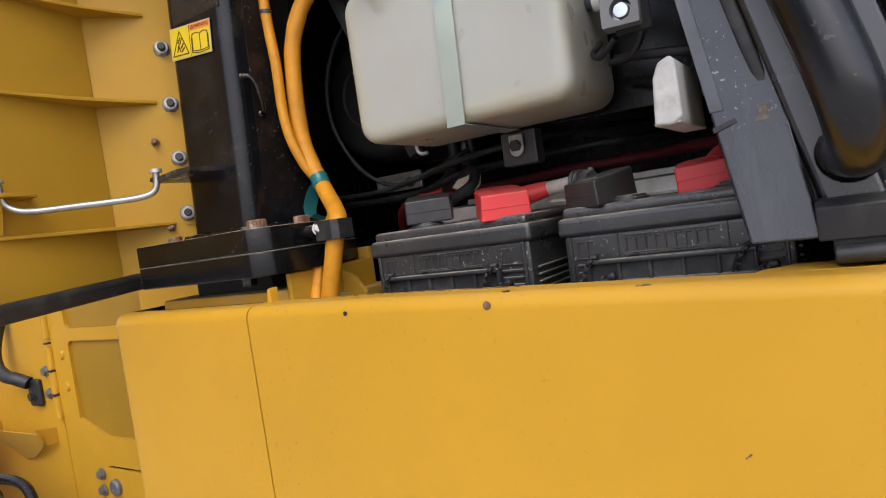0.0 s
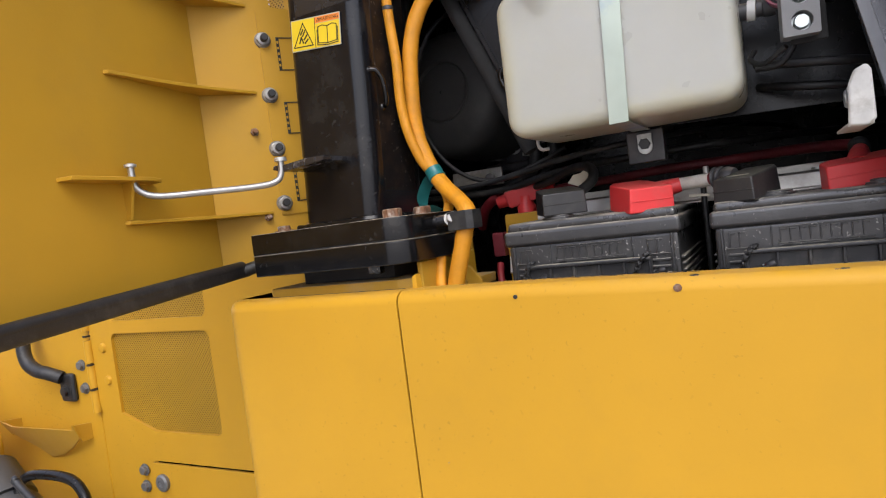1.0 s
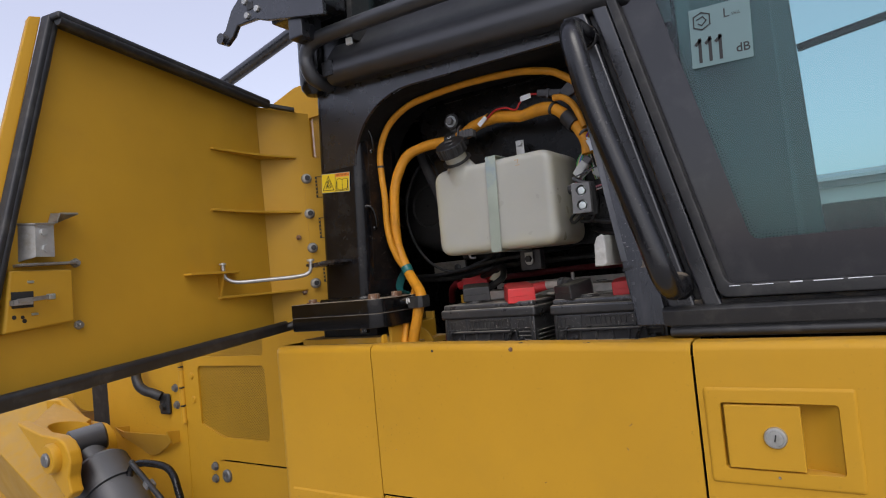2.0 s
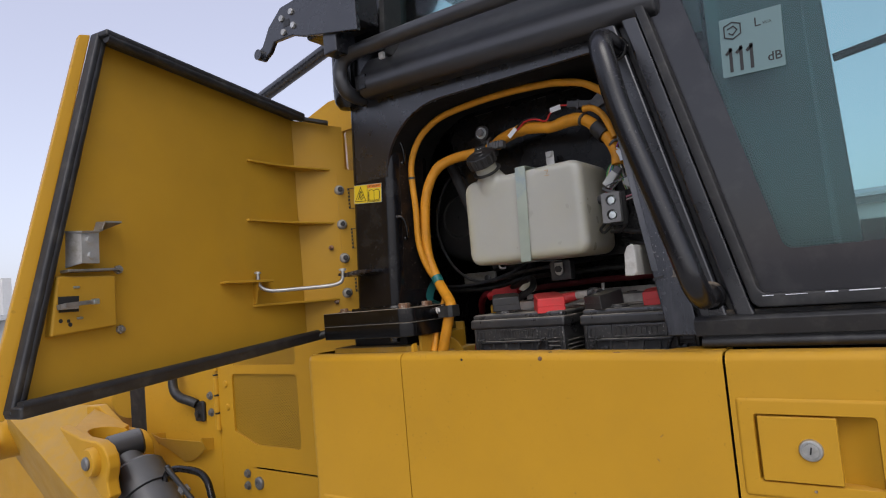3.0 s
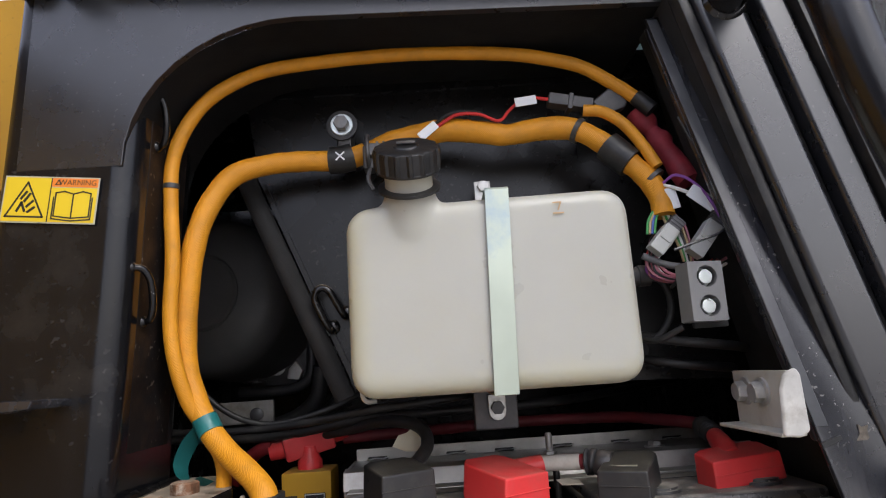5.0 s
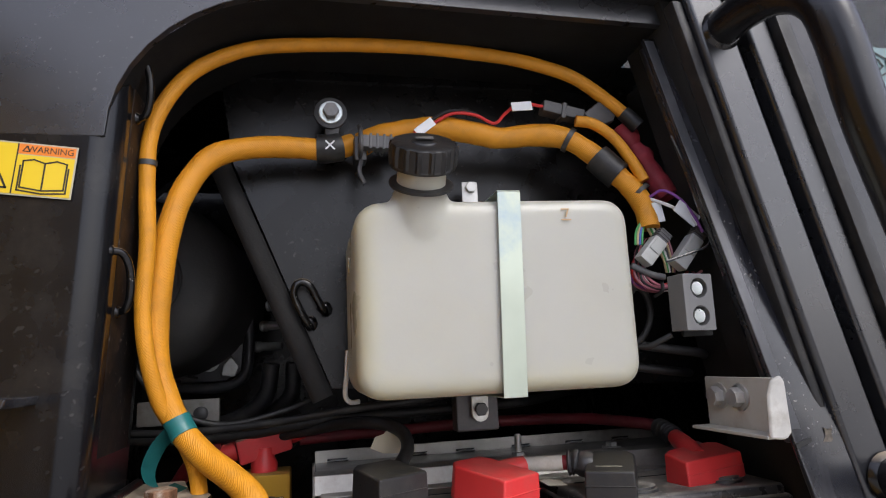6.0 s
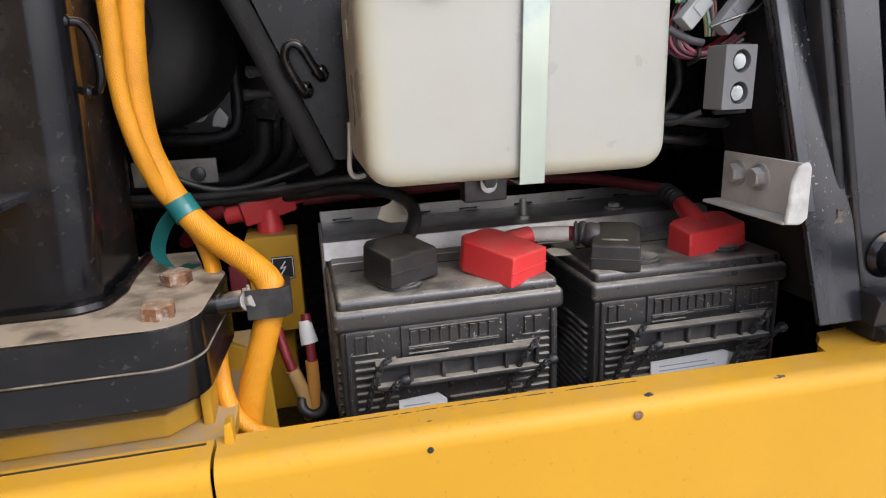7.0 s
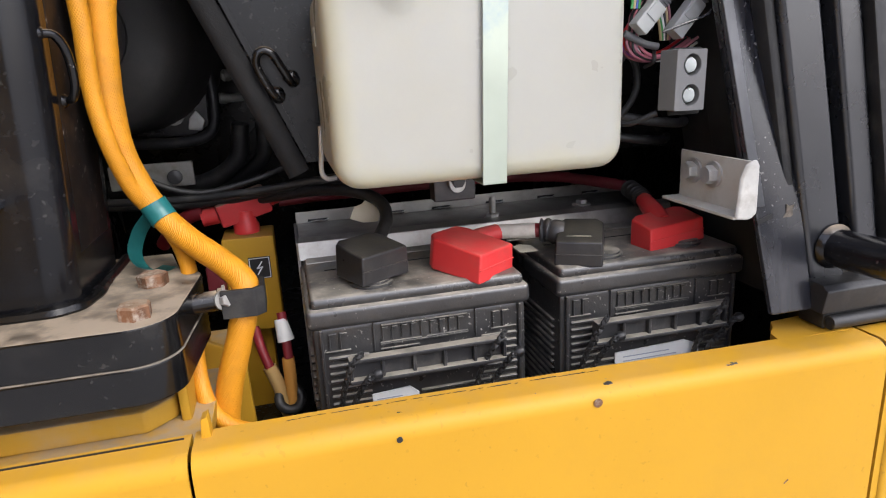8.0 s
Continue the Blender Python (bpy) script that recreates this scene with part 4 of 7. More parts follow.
part("slot", plate([door_pt(-0.658, 1.613, 0.0225), door_pt(-0.658, 1.583, 0.0225), door_pt(-0.619, 1.583, 0.0225), door_pt(-0.617, 1.613, 0.0225)], 0.0015), bolt_black, lp, "dark latch slot")
part("latch_jaw", prism([(-0.022, -0.006), (0.010, -0.010), (0.014, 0.0), (0.006, 0.008), (-0.006, 0.004), (-0.012, 0.010), (-0.022, 0.008)], "z", -0.006, 0.004, 0.001), latch_steel, lp, "worn steel latch jaw").matrix_basis = Matrix.Translation(door_pt(-0.640, 1.594, 0.030)) @ Matrix.Rotation(radians(100), 4, "Z")
part("bolt_tongue", at(box(-0.034, 0.034, -0.004, 0.004, -0.004, 0.004, 0.001), Matrix.Translation(door_pt(-0.622, 1.598, 0.036)) @ Matrix.Rotation(radians(100.7), 4, "Z") @ Matrix.Rotation(radians(-4), 4, "Y")), latch_steel, lp, "steel latch tongue")
part("tongue_end", at(box(-0.006, 0.006, -0.0055, 0.0055, -0.0055, 0.0055, 0.0012), Matrix.Translation(door_pt(-0.594, 1.600, 0.036)) @ Matrix.Rotation(radians(100.7), 4, "Z")), zinc, lp, "bright worn tongue end")
for s_, z in ((-0.622, 1.630), (-0.618, 1.570)):
    part("tab", at(box(-0.006, 0.006, -0.001, 0.002, -0.0022, 0.0022, 0.0006), Matrix.Translation(door_pt(s_, z, 0.024)) @ Matrix.Rotation(radians(100.7), 4, "Z")), zinc, lp)
for s_, z, r in ((-0.655, 1.567, 0.004), (-0.640, 1.566, 0.0035), (-0.637, 1.559, 0.0042)):
    part("hole", lathe([(r, 0), (r, 0.0006)], door_pt(s_, z, 0.0222), (1, 0.19, 0), n=10), bolt_black, lp)
sb = part("striker_bracket", bevel_all(plate([door_pt(-0.611, 1.738, 0.030), door_pt(-0.613, 1.676, 0.030), door_pt(-0.576, 1.676, 0.030), door_pt(-0.574, 1.740, 0.030)], 0.004), 0.001), steel, access, "grey steel striker bracket")
part("side_flange", bevel_all(plate([door_pt(-0.628, 1.742, 0.0), door_pt(-0.632, 1.668, 0.0), door_pt(-0.613, 1.676, 0.030), door_pt(-0.611, 1.738, 0.030)], 0.003), 0.0005), latch_steel, sb)
part("top_flange", bevel_all(plate([door_pt(-0.630, 1.742, 0.002), door_pt(-0.613, 1.739, 0.034), door_pt(-0.574, 1.742, 0.034), door_pt(-0.570, 1.745, 0.002)], 0.004), 0.001), latch_steel, sb)
part("top_tongue", bevel_all(plate([door_pt(-0.574, 1.744, 0.012), door_pt(-0.574, 1.744, 0.040), door_pt(-0.568, 1.762, 0.040), door_pt(-0.530, 1.763, 0.040), door_pt(-0.527, 1.763, 0.012), door_pt(-0.566, 1.762, 0.012)], 0.004), 0.001), latch_steel, sb, "bent steel tongue")
part("bottom_flange", bevel_all(plate([door_pt(-0.640, 1.664, 0.002), door_pt(-0.640, 1.664, 0.030), door_pt(-0.525, 1.668, 0.022), door_pt(-0.520, 1.668, 0.002)], 0.005), 0.001), latch_steel, sb)
for s_, z in ((-0.596, 1.723), (-0.594, 1.692)):
    part("bolt", hexbolt(door_pt(s_, z, 0.030), (1, 0.19, 0), 0.0075, 0.005, 0.0), steel, sb)
for s_, z in ((-0.519, 1.665), (-0.521, 1.540)):
    part("bolt", hexbolt(door_pt(s_, z, 0.001), (1, 0.19, 0), 0.0095, 0.008, 0.0125, 0.006), latch_steel, access)

stay = thing("door_stay_rod", "bent bare steel rod that holds the door open", "door stay")
part("rod", tube([(-0.752, -0.120, 1.652), (-0.751, -0.119, 1.628), (-0.746, -0.113, 1.612), (-0.728, -0.094, 1.602), (-0.68, -0.041, 1.6015), (-0.63, 0.016, 1.6025), (-0.610, 0.039, 1.608), (-0.604, 0.046, 1.622), (-0.603, 0.047, 1.645)], 0.0052, 12), rod_steel, stay)
part("knob", lathe([(0.009, 0), (0.009, 0.004), (0.004, 0.006), (0, 0.006)], (-0.752, -0.120, 1.650), (0, 0, 1), n=14), steel, stay)
part("washer", lathe([(0.010, 0), (0.010, 0.006), (0, 0.006)], (-0.603, 0.047, 1.640), (0, 0, 1), n=14), steel, stay)

# ---- black cab post and its foot ----
LEAN_POST = 0.055
post = thing("cab_post", "black painted square steel cab post with a bolted foot flange", "post")


def leaned(b):
    """The post leans a little with height, as the whole cab does."""
    for v in b.verts:
        if v.co.z > 1.53:
            v.co.x += (v.co.z - 1.53) * LEAN_POST
    return b


bm = box(-0.632, -0.478, 0.112, 0.29, 1.50, 2.30, 0.0)
es = [e for e in bm.edges if abs(e.verts[0].co.z - e.verts[1].co.z) > 0.1]
bmesh.ops.bevel(bm, geom=es, offset=0.026, segments=6, profile=0.5, affect="EDGES")
part("tube", leaned(bm), post_black, post)


def flange_plate(z0, z1, g=0.0):
    pts = [(-0.692, 0.046 - g)]
    for cx, cy, r, a0, a1 in ((-0.425, 0.086, 0.042, -90, -10), (-0.405, 0.19, 0.030, 0, 80)):
        pts += [(cx + (r + g) * math.cos(radians(a0 + (a1 - a0) * k / 7)), cy + (r + g) * math.sin(radians(a0 + (a1 - a0) * k / 7))) for k in range(8)]
    pts += [(-0.42, 0.30), (-0.692, 0.30)]
    return prism(pts, "z", z0, z1, 0.0025, 2)


part("foot_plate", flange_plate(1.489, 1.525), black_dusty, post, "thick black flange plate with a dusty top")
part("foot_plate", flange_plate(1.452, 1.488), black_dusty, post, "thick black flange plate")
part("weld", tube([(-0.47, 0.29, 1.527), (-0.470, 0.2, 1.527), (-0.470, 0.135, 1.527), (-0.485, 0.113, 1.527), (-0.51, 0.106, 1.527), (-0.60, 0.106, 1.527), (-0.635, 0.108, 1.527)], 0.006, 8, wob=0.5), black_in, post)
part("joint_dust", flange_plate(1.4880, 1.4892, 0.0005), mat("joint_dust", (0.20, 0.175, 0.14), 0.9, var=0.4, scale=60.0, bump=0.2, dirt=(0.03, 0.03, 0.03), dirt_amt=0.9, dirt_scale=50.0), post, "dust in the joint between the plates")
for i, (x, y) in enumerate(((-0.42, 0.172), (-0.419, 0.076))):
    part("foot_bolt", hexbolt((x, y, 1.525), (0, 0, 1), 0.0152, 0.013, 0.0, 0, 15 + 20 * i, False), rusty, post, "rusty hexagon bolt head with dust")
for x, y in ((-0.672, 0.17), (-0.672, 0.09)):
    part("foot_bolt", hexbolt((x, y + 0.02, 1.525), (0, 0, 1), 0.012, 0.008, 0.017), rusty, post)
part("lower_nut", hexbolt((-0.47, 0.088, 1.452), (0, 0, -1), 0.013, 0.014), black, post)
part("stay_lug", prism([(-0.622, 1.628), (-0.60, 1.622), (-0.515, 1.628), (-0.512, 1.636), (-0.55, 1.637), (-0.60, 1.633), (-0.618, 1.635)], "y", 0.045, 0.115, 0.002), black_scuffed, post, "welded black lug for the door stay")
for z, xx in ((1.743, -0.464), (1.952, -0.452)):
    part("cable_loop", tube([(xx, 0.135, z + 0.030), (xx + 0.008, 0.141, z + 0.028), (xx + 0.013, 0.148, z + 0.014), (xx + 0.013, 0.154, z - 0.010), (xx + 0.008, 0.160, z - 0.025), (xx, 0.165, z - 0.028)], 0.0040, 10), black, post, "welded black rod loop")
    part("loop_foot", lathe([(0.007, 0), (0.005, 0.003), (0, 0.005)], (xx - 0.002, 0.135, z + 0.030), (1, -0.1, 0), n=12), black, post)
    part("loop_foot", lathe([(0.007, 0), (0.005, 0.003), (0, 0.005)], (xx - 0.002, 0.165, z - 0.028), (1, -0.1, 0), n=12), black, post)
# Brown mottling holds both rust and the orange conduit's reflection.
part("side_strip", leaned(box(-0.4785, -0.4765, 0.150, 0.255, 1.535, 2.2, 0.0005, 1)), black_rusty, post, "side of the post with rust and painted brown reflection")
part("post_side_lug", box(-0.482, -0.462, 0.150, 0.165, 1.895, 1.93, 0.003), black, post)

sticker = thing("warning_sticker", "yellow warning sticker with black triangle and book symbols", "sticker")
SM = Matrix.Translation((-0.5445, 0.1095, 1.8485)) @ Matrix.Rotation(radians(5.2), 4, "Y") @ FACE
part("backing", at(box(-0.0515, 0.0515, -0.0262, 0.0262, 0, 0.0008), SM), border_pale, sticker, "pale sticker border")
part("field", at(box(-0.0500, -0.0010, -0.0247, 0.0247, 0.0008, 0.0012), SM), sticker_yellow, sticker)
part("field", at(box(0.0002, 0.0500, -0.0247, 0.0140, 0.0008, 0.0012), SM), sticker_yellow, sticker)
part("heading", at(box(0.0002, 0.0500, 0.0150, 0.0247, 0.0008, 0.0012), SM), sticker_orange, sticker)
part("divider", at(box(-0.0010, 0.0002, -0.0247, 0.0247, 0.0008, 0.0014), SM), ink, sticker)


def flat_lines(lines, w, m):
    b = bmesh.new()
    for (x0, y0), (x1, y1) in lines:
        d = Vector((x1 - x0, y1 - y0, 0))
        a = math.atan2(d.y, d.x)
        merge_into(b, box(-w / 2, d.length + w / 2, -w / 2, w / 2, 0.0012, 0.0016), m @ Matrix.Translation((x0, y0, 0)) @ Matrix.Rotation(a, 4, "Z"))
    return b


tri_ln = [((-0.0460, -0.0195), (-0.0055, -0.0195)), ((-0.0055, -0.0195), (-0.0258, 0.0190)), ((-0.0258, 0.0190), (-0.0460, -0.0195))]
part("triangle", flat_lines(tri_ln, 0.0018, SM), ink, sticker)
part("pictogram", flat_lines([((-0.034, -0.013), (-0.030, -0.004)), ((-0.030, -0.004), (-0.026, -0.013)), ((-0.027, -0.002), (-0.022, 0.006)), ((-0.024, -0.008), (-0.018, -0.002)), ((-0.022, -0.014), (-0.016, -0.009)), ((-0.031, 0.001), (-0.026, 0.008))], 0.0026, SM), ink, sticker)
for sx in (-1, 1):
    page = [((0.025 + sx * a, b), (0.025 + sx * c, d)) for a, b, c, d in ((0.0, 0.007, 0.010, 0.010), (0.010, 0.010, 0.019, 0.008), (0.019, 0.008, 0.019, -0.018), (0.019, -0.018, 0.0, -0.020))]
    part("page_outline", flat_lines(page, 0.0014, SM), ink, sticker)
    part("cover_outline", flat_lines([((0.025 + sx * 0.021, 0.003), (0.025 + sx * 0.021, -0.021)), ((0.025 + sx * 0.021, -0.021), (0.025, -0.0230))], 0.0014, SM), ink, sticker)
part("book_fold", flat_lines([((0.025, 0.007), (0.025, -0.020))], 0.0014, SM), ink, sticker)
text_mesh("heading_text", "WARNING", 0.0085, SM @ Matrix.Translation((0.028, 0.0198, 0.0013)), ink, sticker)
part("heading_triangle", flat_lines([((0.004, 0.0175), (0.010, 0.0175)), ((0.010, 0.0175), (0.007, 0.0225)), ((0.007, 0.0225), (0.004, 0.0175))], 0.0008, SM), ink, sticker)


# ---- cab frame round the compartment ----
cab = thing("operator_cab", "black painted cab frame with rounded opening above the batteries", "cab")
# side plate with the rounded upper corner of the opening
arch = [(-0.576, 2.115), (0.16, 2.07), (0.16, 2.046), (-0.20, 2.052)]
for k in range(11):
    a = radians(90 + 90 * k / 10)
    arch.append((-0.275 + 0.195 * math.cos(a), 1.885 + 0.168 * math.sin(a)))
arch += [(-0.470, 1.884), (-0.585, 1.884)]
# Paler black than the post, though one paint: stands in for reflected sky.
part("arch_plate", prism(arch, "y", 0.1114, 0.122, 0.0006, 1), black_satin, cab)
tun = bmesh.new()
prof = [(0.16, 2.046), (-0.20, 2.052)] + arch[4:15]
lo = [tun.verts.new((x, 0.1215, z)) for x, z in prof]
hi = [tun.verts.new((x, 0.30, z)) for x, z in prof]
for k in range(len(prof) - 1):
    tun.faces.new((lo[k], lo[k + 1], hi[k + 1], hi[k]))
g = bmesh.ops.solidify(tun, geom=tun.faces[:], thickness=0.004)
part("arch_lining", tun, foam, cab)
part("roof_of_bay", box(-0.68, 0.37, 0.30, 1.0, 2.07, 2.085), black_in, cab)
BEAM = [(0.115, 2.102), (0.078, 2.100), (0.062, 2.107), (0.053, 2.124), (0.054, 2.148), (0.064, 2.168), (0.086, 2.196), (0.110, 2.224), (0.127, 2.256), (0.20, 2.26), (0.20, 2.102)]
bm = prism(BEAM, "x", -0.50, 0.30, 0.008, 3)
for v in bm.verts:
    v.co.z -= (v.co.x + 0.50) * 0.046
part("roof_beam", bm, beam_black, cab, "rounded black beam over the opening")
part("front_post_end", lathe([(0.0, -0.03), (0.022, -0.027), (0.034, -0.012), (0.038, 0.01), (0.038, 0.45)], (-0.583, 0.10, 2.125), (0.03, 0, 1), n=24), black, cab, "rounded lower end of the black front post")
part("upper_post", prism([(-0.56, 2.13), (-0.455, 2.12), (-0.41, 2.60), (-0.52, 2.60)], "y", 0.10, 0.16, 0.008, 3), black, cab)
part("upper_post_trim", prism([(-0.412, 2.195), (-0.396, 2.195), (-0.37, 2.60), (-0.386, 2.60)], "y", 0.060, 0.15, 0.002), rubber, cab)
part("upper_post_trim_tip", box(-0.413, -0.397, 0.051, 0.060, 2.180, 2.197, 0.001), white_plastic, cab)
part("upper_glass", prism([(-0.405, 2.12), (0.30, 2.08), (0.30, 2.60), (-0.38, 2.60)], "y", 0.13, 0.135), glass, cab, "tinted upper window glass")
part("cab_roof", box(-0.60, 2.0, 0.05, 1.75, 2.60, 2.70, 0.02), black_satin, cab)

rail = thing("upper_hand_rail", "black bent tube hand rail above the opening", "hand rail")
part("tube", tube([(-0.536, 0.120, 2.116), (-0.535, 0.082, 2.117), (-0.534, 0.048, 2.125), (-0.536, 0.032, 2.150), (-0.535, 0.03, 2.178), (-0.518, 0.03, 2.204), (-0.48, 0.03, 2.213), (-0.415, 0.03, 2.213), (-0.284, 0.03, 2.210), (-0.08, 0.03, 2.203), (0.10, 0.03, 2.197), (0.30, 0.03, 2.190)], 0.0195, 18), rail_satin, rail)
part("bracket", box(-0.505, -0.468, 0.052, 0.10, 2.118, 2.158, 0.002), black_in, rail)

lamp_arm = thing("folding_mirror_bracket", "black steel bracket with a hooked end and four bolts", "bracket")
bm = prism([(-0.42, 2.36), (-0.60, 2.385), (-0.70, 2.38), (-0.755, 2.34), (-0.785, 2.295), (-0.808, 2.285), (-0.81, 2.262), (-0.785, 2.252), (-0.755, 2.268), (-0.735, 2.292), (-0.66, 2.288), (-0.62, 2.272), (-0.42, 2.225)], "y", -0.04, -0.026, 0.003)
part("side_plate", bm, black_satin, lamp_arm)
part("body", box(-0.62, -0.43, -0.026, 0.06, 2.262, 2.36, 0.008), black_satin, lamp_arm)
part("hook_pin", lathe([(0.015, 0), (0.015, 0.03), (0, 0.03)], (-0.797, -0.05, 2.272), (0, 1, 0), n=16), black_satin, lamp_arm)
part("socket", box(-0.555, -0.505, -0.03, 0.045, 2.200, 2.265, 0.006), black_satin, lamp_arm)
for x, z in ((-0.695, 2.345), (-0.655, 2.352), (-0.69, 2.305), (-0.65, 2.312)):
    part("bolt", hexbolt((x, -0.04, z), Y_OUT, 0.009, 0.006), steel, lamp_arm)
lamp_arm.matrix_basis = Matrix.Translation((0.022, 0, 0.004))
part("slot", box(-0.69, -0.665, -0.0415, -0.038, 2.318, 2.338, 0.001), bolt_black, lamp_arm)

part("brace_bar", tube([(-2.1, 0.62, 2.395), (-1.0, 0.58, 2.595)], 0.026, 16, step=2), black_satin, hood, "slanting black steel bar")

# ---- slanting door post, seen as stacked strips ----
SL = 0.245


def xl(z):
    """Front edge of the slanting post at height z."""
    return 0.25 - (z - 1.434) * SL


def strip(o0, o1, y0, y1, z0, z1, bev=0.003, seg=2):
    return prism([(xl(z0) + o0, z0), (xl(z0) + o1, z0), (xl(z1) + o1, z1), (xl(z1) + o0, z1)], "y", y0, y1, bev, seg)


def tilt_back(b):
    """The front strip leans inwards with height, away from the strips behind it."""
    for v in b.verts:
        z = v.co.z - 1.6
        if v.co.x > xl(v.co.z) + 0.03:
            v.co.x += 0.034 * (v.co.z - 1.43)
        v.co.x += 0.2208 - 0.1816 * z - xl(v.co.z)
        v.co.y += 0.0143 + 0.119 * z
    return b


worn = mat("worn_through_paint", (0.13, 0.11, 0.085), 0.8, var=0.5, scale=120.0, bump=0.2, dirt=(0.05, 0.045, 0.04), dirt_amt=0.8, dirt_scale=110.0)
slant = thing("slanting_door_post", "scuffed black slanting cab post with folded edge", "post")
part("front_strip", tilt_back(strip(0.0, 0.058, 0.066, 0.074, 1.432, 2.04)), black_scuffed, slant, "scuffed black front strip")
part("worn_edge", tilt_back(strip(0.0005, 0.013, 0.0648, 0.0662, 1.56, 2.035, 0.0005, 1)), mat("streaked_grey_edge_paint", (0.060, 0.063, 0.070), 0.34, var=0.3, bump=0.05, streak=0.5, streak_col=(0.20, 0.20, 0.205), dirt=(0.02, 0.02, 0.022), dirt_amt=0.5, dirt_scale=30.0, spec=0.8), slant, "paler streaked grey edge of the strip")
part("folded_edge", tilt_back(strip(0.0, 0.006, 0.074, 0.084, 1.545, 2.03)), black_satin, slant)
part("notch_plate", tilt_back(prism([(0.222, 1.545), (0.242, 1.551), (0.243, 1.547), (0.223, 1.540)], "y", 0.064, 0.067)), bolt_black, slant)
part("rub_patch", at(prism([(-0.004, -0.014), (0.001, -0.011), (0.003, -0.004), (0.0065, 0.001), (0.004, 0.008), (0.005, 0.013), (-0.001, 0.010), (-0.005, 0.012), (-0.003, 0.003), (-0.006, -0.004), (-0.002, -0.008)], "y", -0.0005, 0.0006), pose(0.272, 0.0742, 1.547, 0, 12, 0)), worn, slant, "worn pale patch in the paint")
part("inner_web", tilt_back(strip(0.046, 0.060, 0.076, 0.26, 1.432, 2.04)), foam, slant)
part("seal", strip(0.054, 0.068, 0.078, 0.10, 1.43, 2.06, 0.004), rubber, slant)
part("middle_strip", strip(0.068, 0.118, 0.070, 0.09, 1.43, 2.10, 0.006, 3), black_satin, slant)
part("groove", strip(0.118, 0.132, 0.086, 0.10, 1.43, 2.10), rubber, slant)
part("rear_strip", strip(0.132, 0.166, 0.066, 0.10, 1.43, 2.10, 0.006, 3), black_satin, slant)
part("core", strip(0.055, 0.19, 0.10, 0.20, 1.43, 2.12), foam, slant)

part("opening_edge", tube([(0.135, 0.125, 1.752), (0.165, 0.125, 1.761), (0.1885, 0.125, 1.7685), (0.197, 0.125, 1.781), (0.192, 0.125, 1.811), (0.178, 0.125, 1.859), (0.160, 0.125, 1.907)], 0.0016, 8), black_satin, slant, "rounded sheet edge catching the light")

grab = thing("grab_rail", "thick black bent tube grab rail on the cab post", "hand rail")
part("tube", tube([(0.207, 0.095, 2.020), (0.208, 0.03, 2.022), (0.213, -0.02, 2.012), (0.222, -0.052, 1.985), (0.232, -0.06, 1.94), (0.250, -0.06, 1.85), (0.303, -0.06, 1.668), (0.331, -0.06, 1.57), (0.340, -0.052, 1.530), (0.342, -0.02, 1.508), (0.338, 0.03, 1.504), (0.335, 0.09, 1.504)], 0.0222, 20), rail_black, grab)
for c in ((0.207, 0.072, 2.020), (0.336, 0.068, 1.504)):
    part("weld_collar", lathe([(0.027, 0), (0.025, 0.004), (0.022, 0.007)], c, Y_OUT, n=20), black, grab)

sill = thing("sill_weatherstrip", "black rubber weatherstrip along the cab sill", "seal")
part("upper_strip", prism([(0.045, 1.431), (0.040, 1.460), (0.048, 1.466), (0.10, 1.468), (0.10, 1.431)], "x", 0.306, 1.9, 0.002), rubber, sill)
part("web", box(0.316, 1.9, 0.052, 0.09, 1.409, 1.433, 0.003), rubber, sill)
part("bulb", tube([(0.318, 0.045, 1.4195), (1.0, 0.045, 1.4195), (1.9, 0.045, 1.4195)], 0.0082, 14, step=4), rubber, sill)
part("bulb_hollow", lathe([(0.0058, 0), (0.0058, 0.0006), (0, 0.0006)], (0.318, 0.045, 1.4195), (-1, 0, 0), n=14), foam, sill, "dark hollow end of the strip")
part("ledge", box(0.32, 1.9, 0.075, 0.22, 1.46, 1.475, 0.003), mat("dirt_covered_black", (0.02, 0.02, 0.02), 0.7, var=0.3, bump=0.2, dirt=(0.16, 0.12, 0.08), dirt_amt=0.8, dirt_scale=22.0, dust=TAN, dust_amt=0.8), sill, "dirty black ledge under the window")

window = thing("cab_side_window", "tinted cab side window with black printed border", "window")


def wring(o, zb, zt=2.58, xr=1.8):
    """Outline of the window at an offset from the slanting post."""
    r = 0.02
    p = [(xl(zt) + o, zt)]
    c = (xl(zb + r) + o + r * 1.15, zb + r)
    for k in range(6):
        a = radians(194 + 76 * k / 5)
        p.append((c[0] + r * math.cos(a), c[1] + r * math.sin(a)))
    return p + [(xr, zb - 0.01), (xr, zt)]


def border(out_ring, in_ring, y0, y1, bev=0.0):
    b = framed(out_ring, [in_ring], y0, y1)
    return bevel_all(b, bev, 2) if bev else b


part("frame", border(wring(0.166, 1.478, 2.60, 1.84), wring(0.186, 1.502, 2.57, 1.80), 0.055, 0.10, 0.004), rubber, window, "black rubber window frame")
part("glass", prism(wring(0.184, 1.500, 2.575, 1.805), "y", 0.080, 0.085), glass, window, "tinted greenish glass")
part("print_border", border(wring(0.1845, 1.500, 2.574, 1.804), wring(0.250, 1.578, 2.50, 1.72), 0.0772, 0.0792), frit, window, "black printed border on the glass")
bm = bmesh.new()
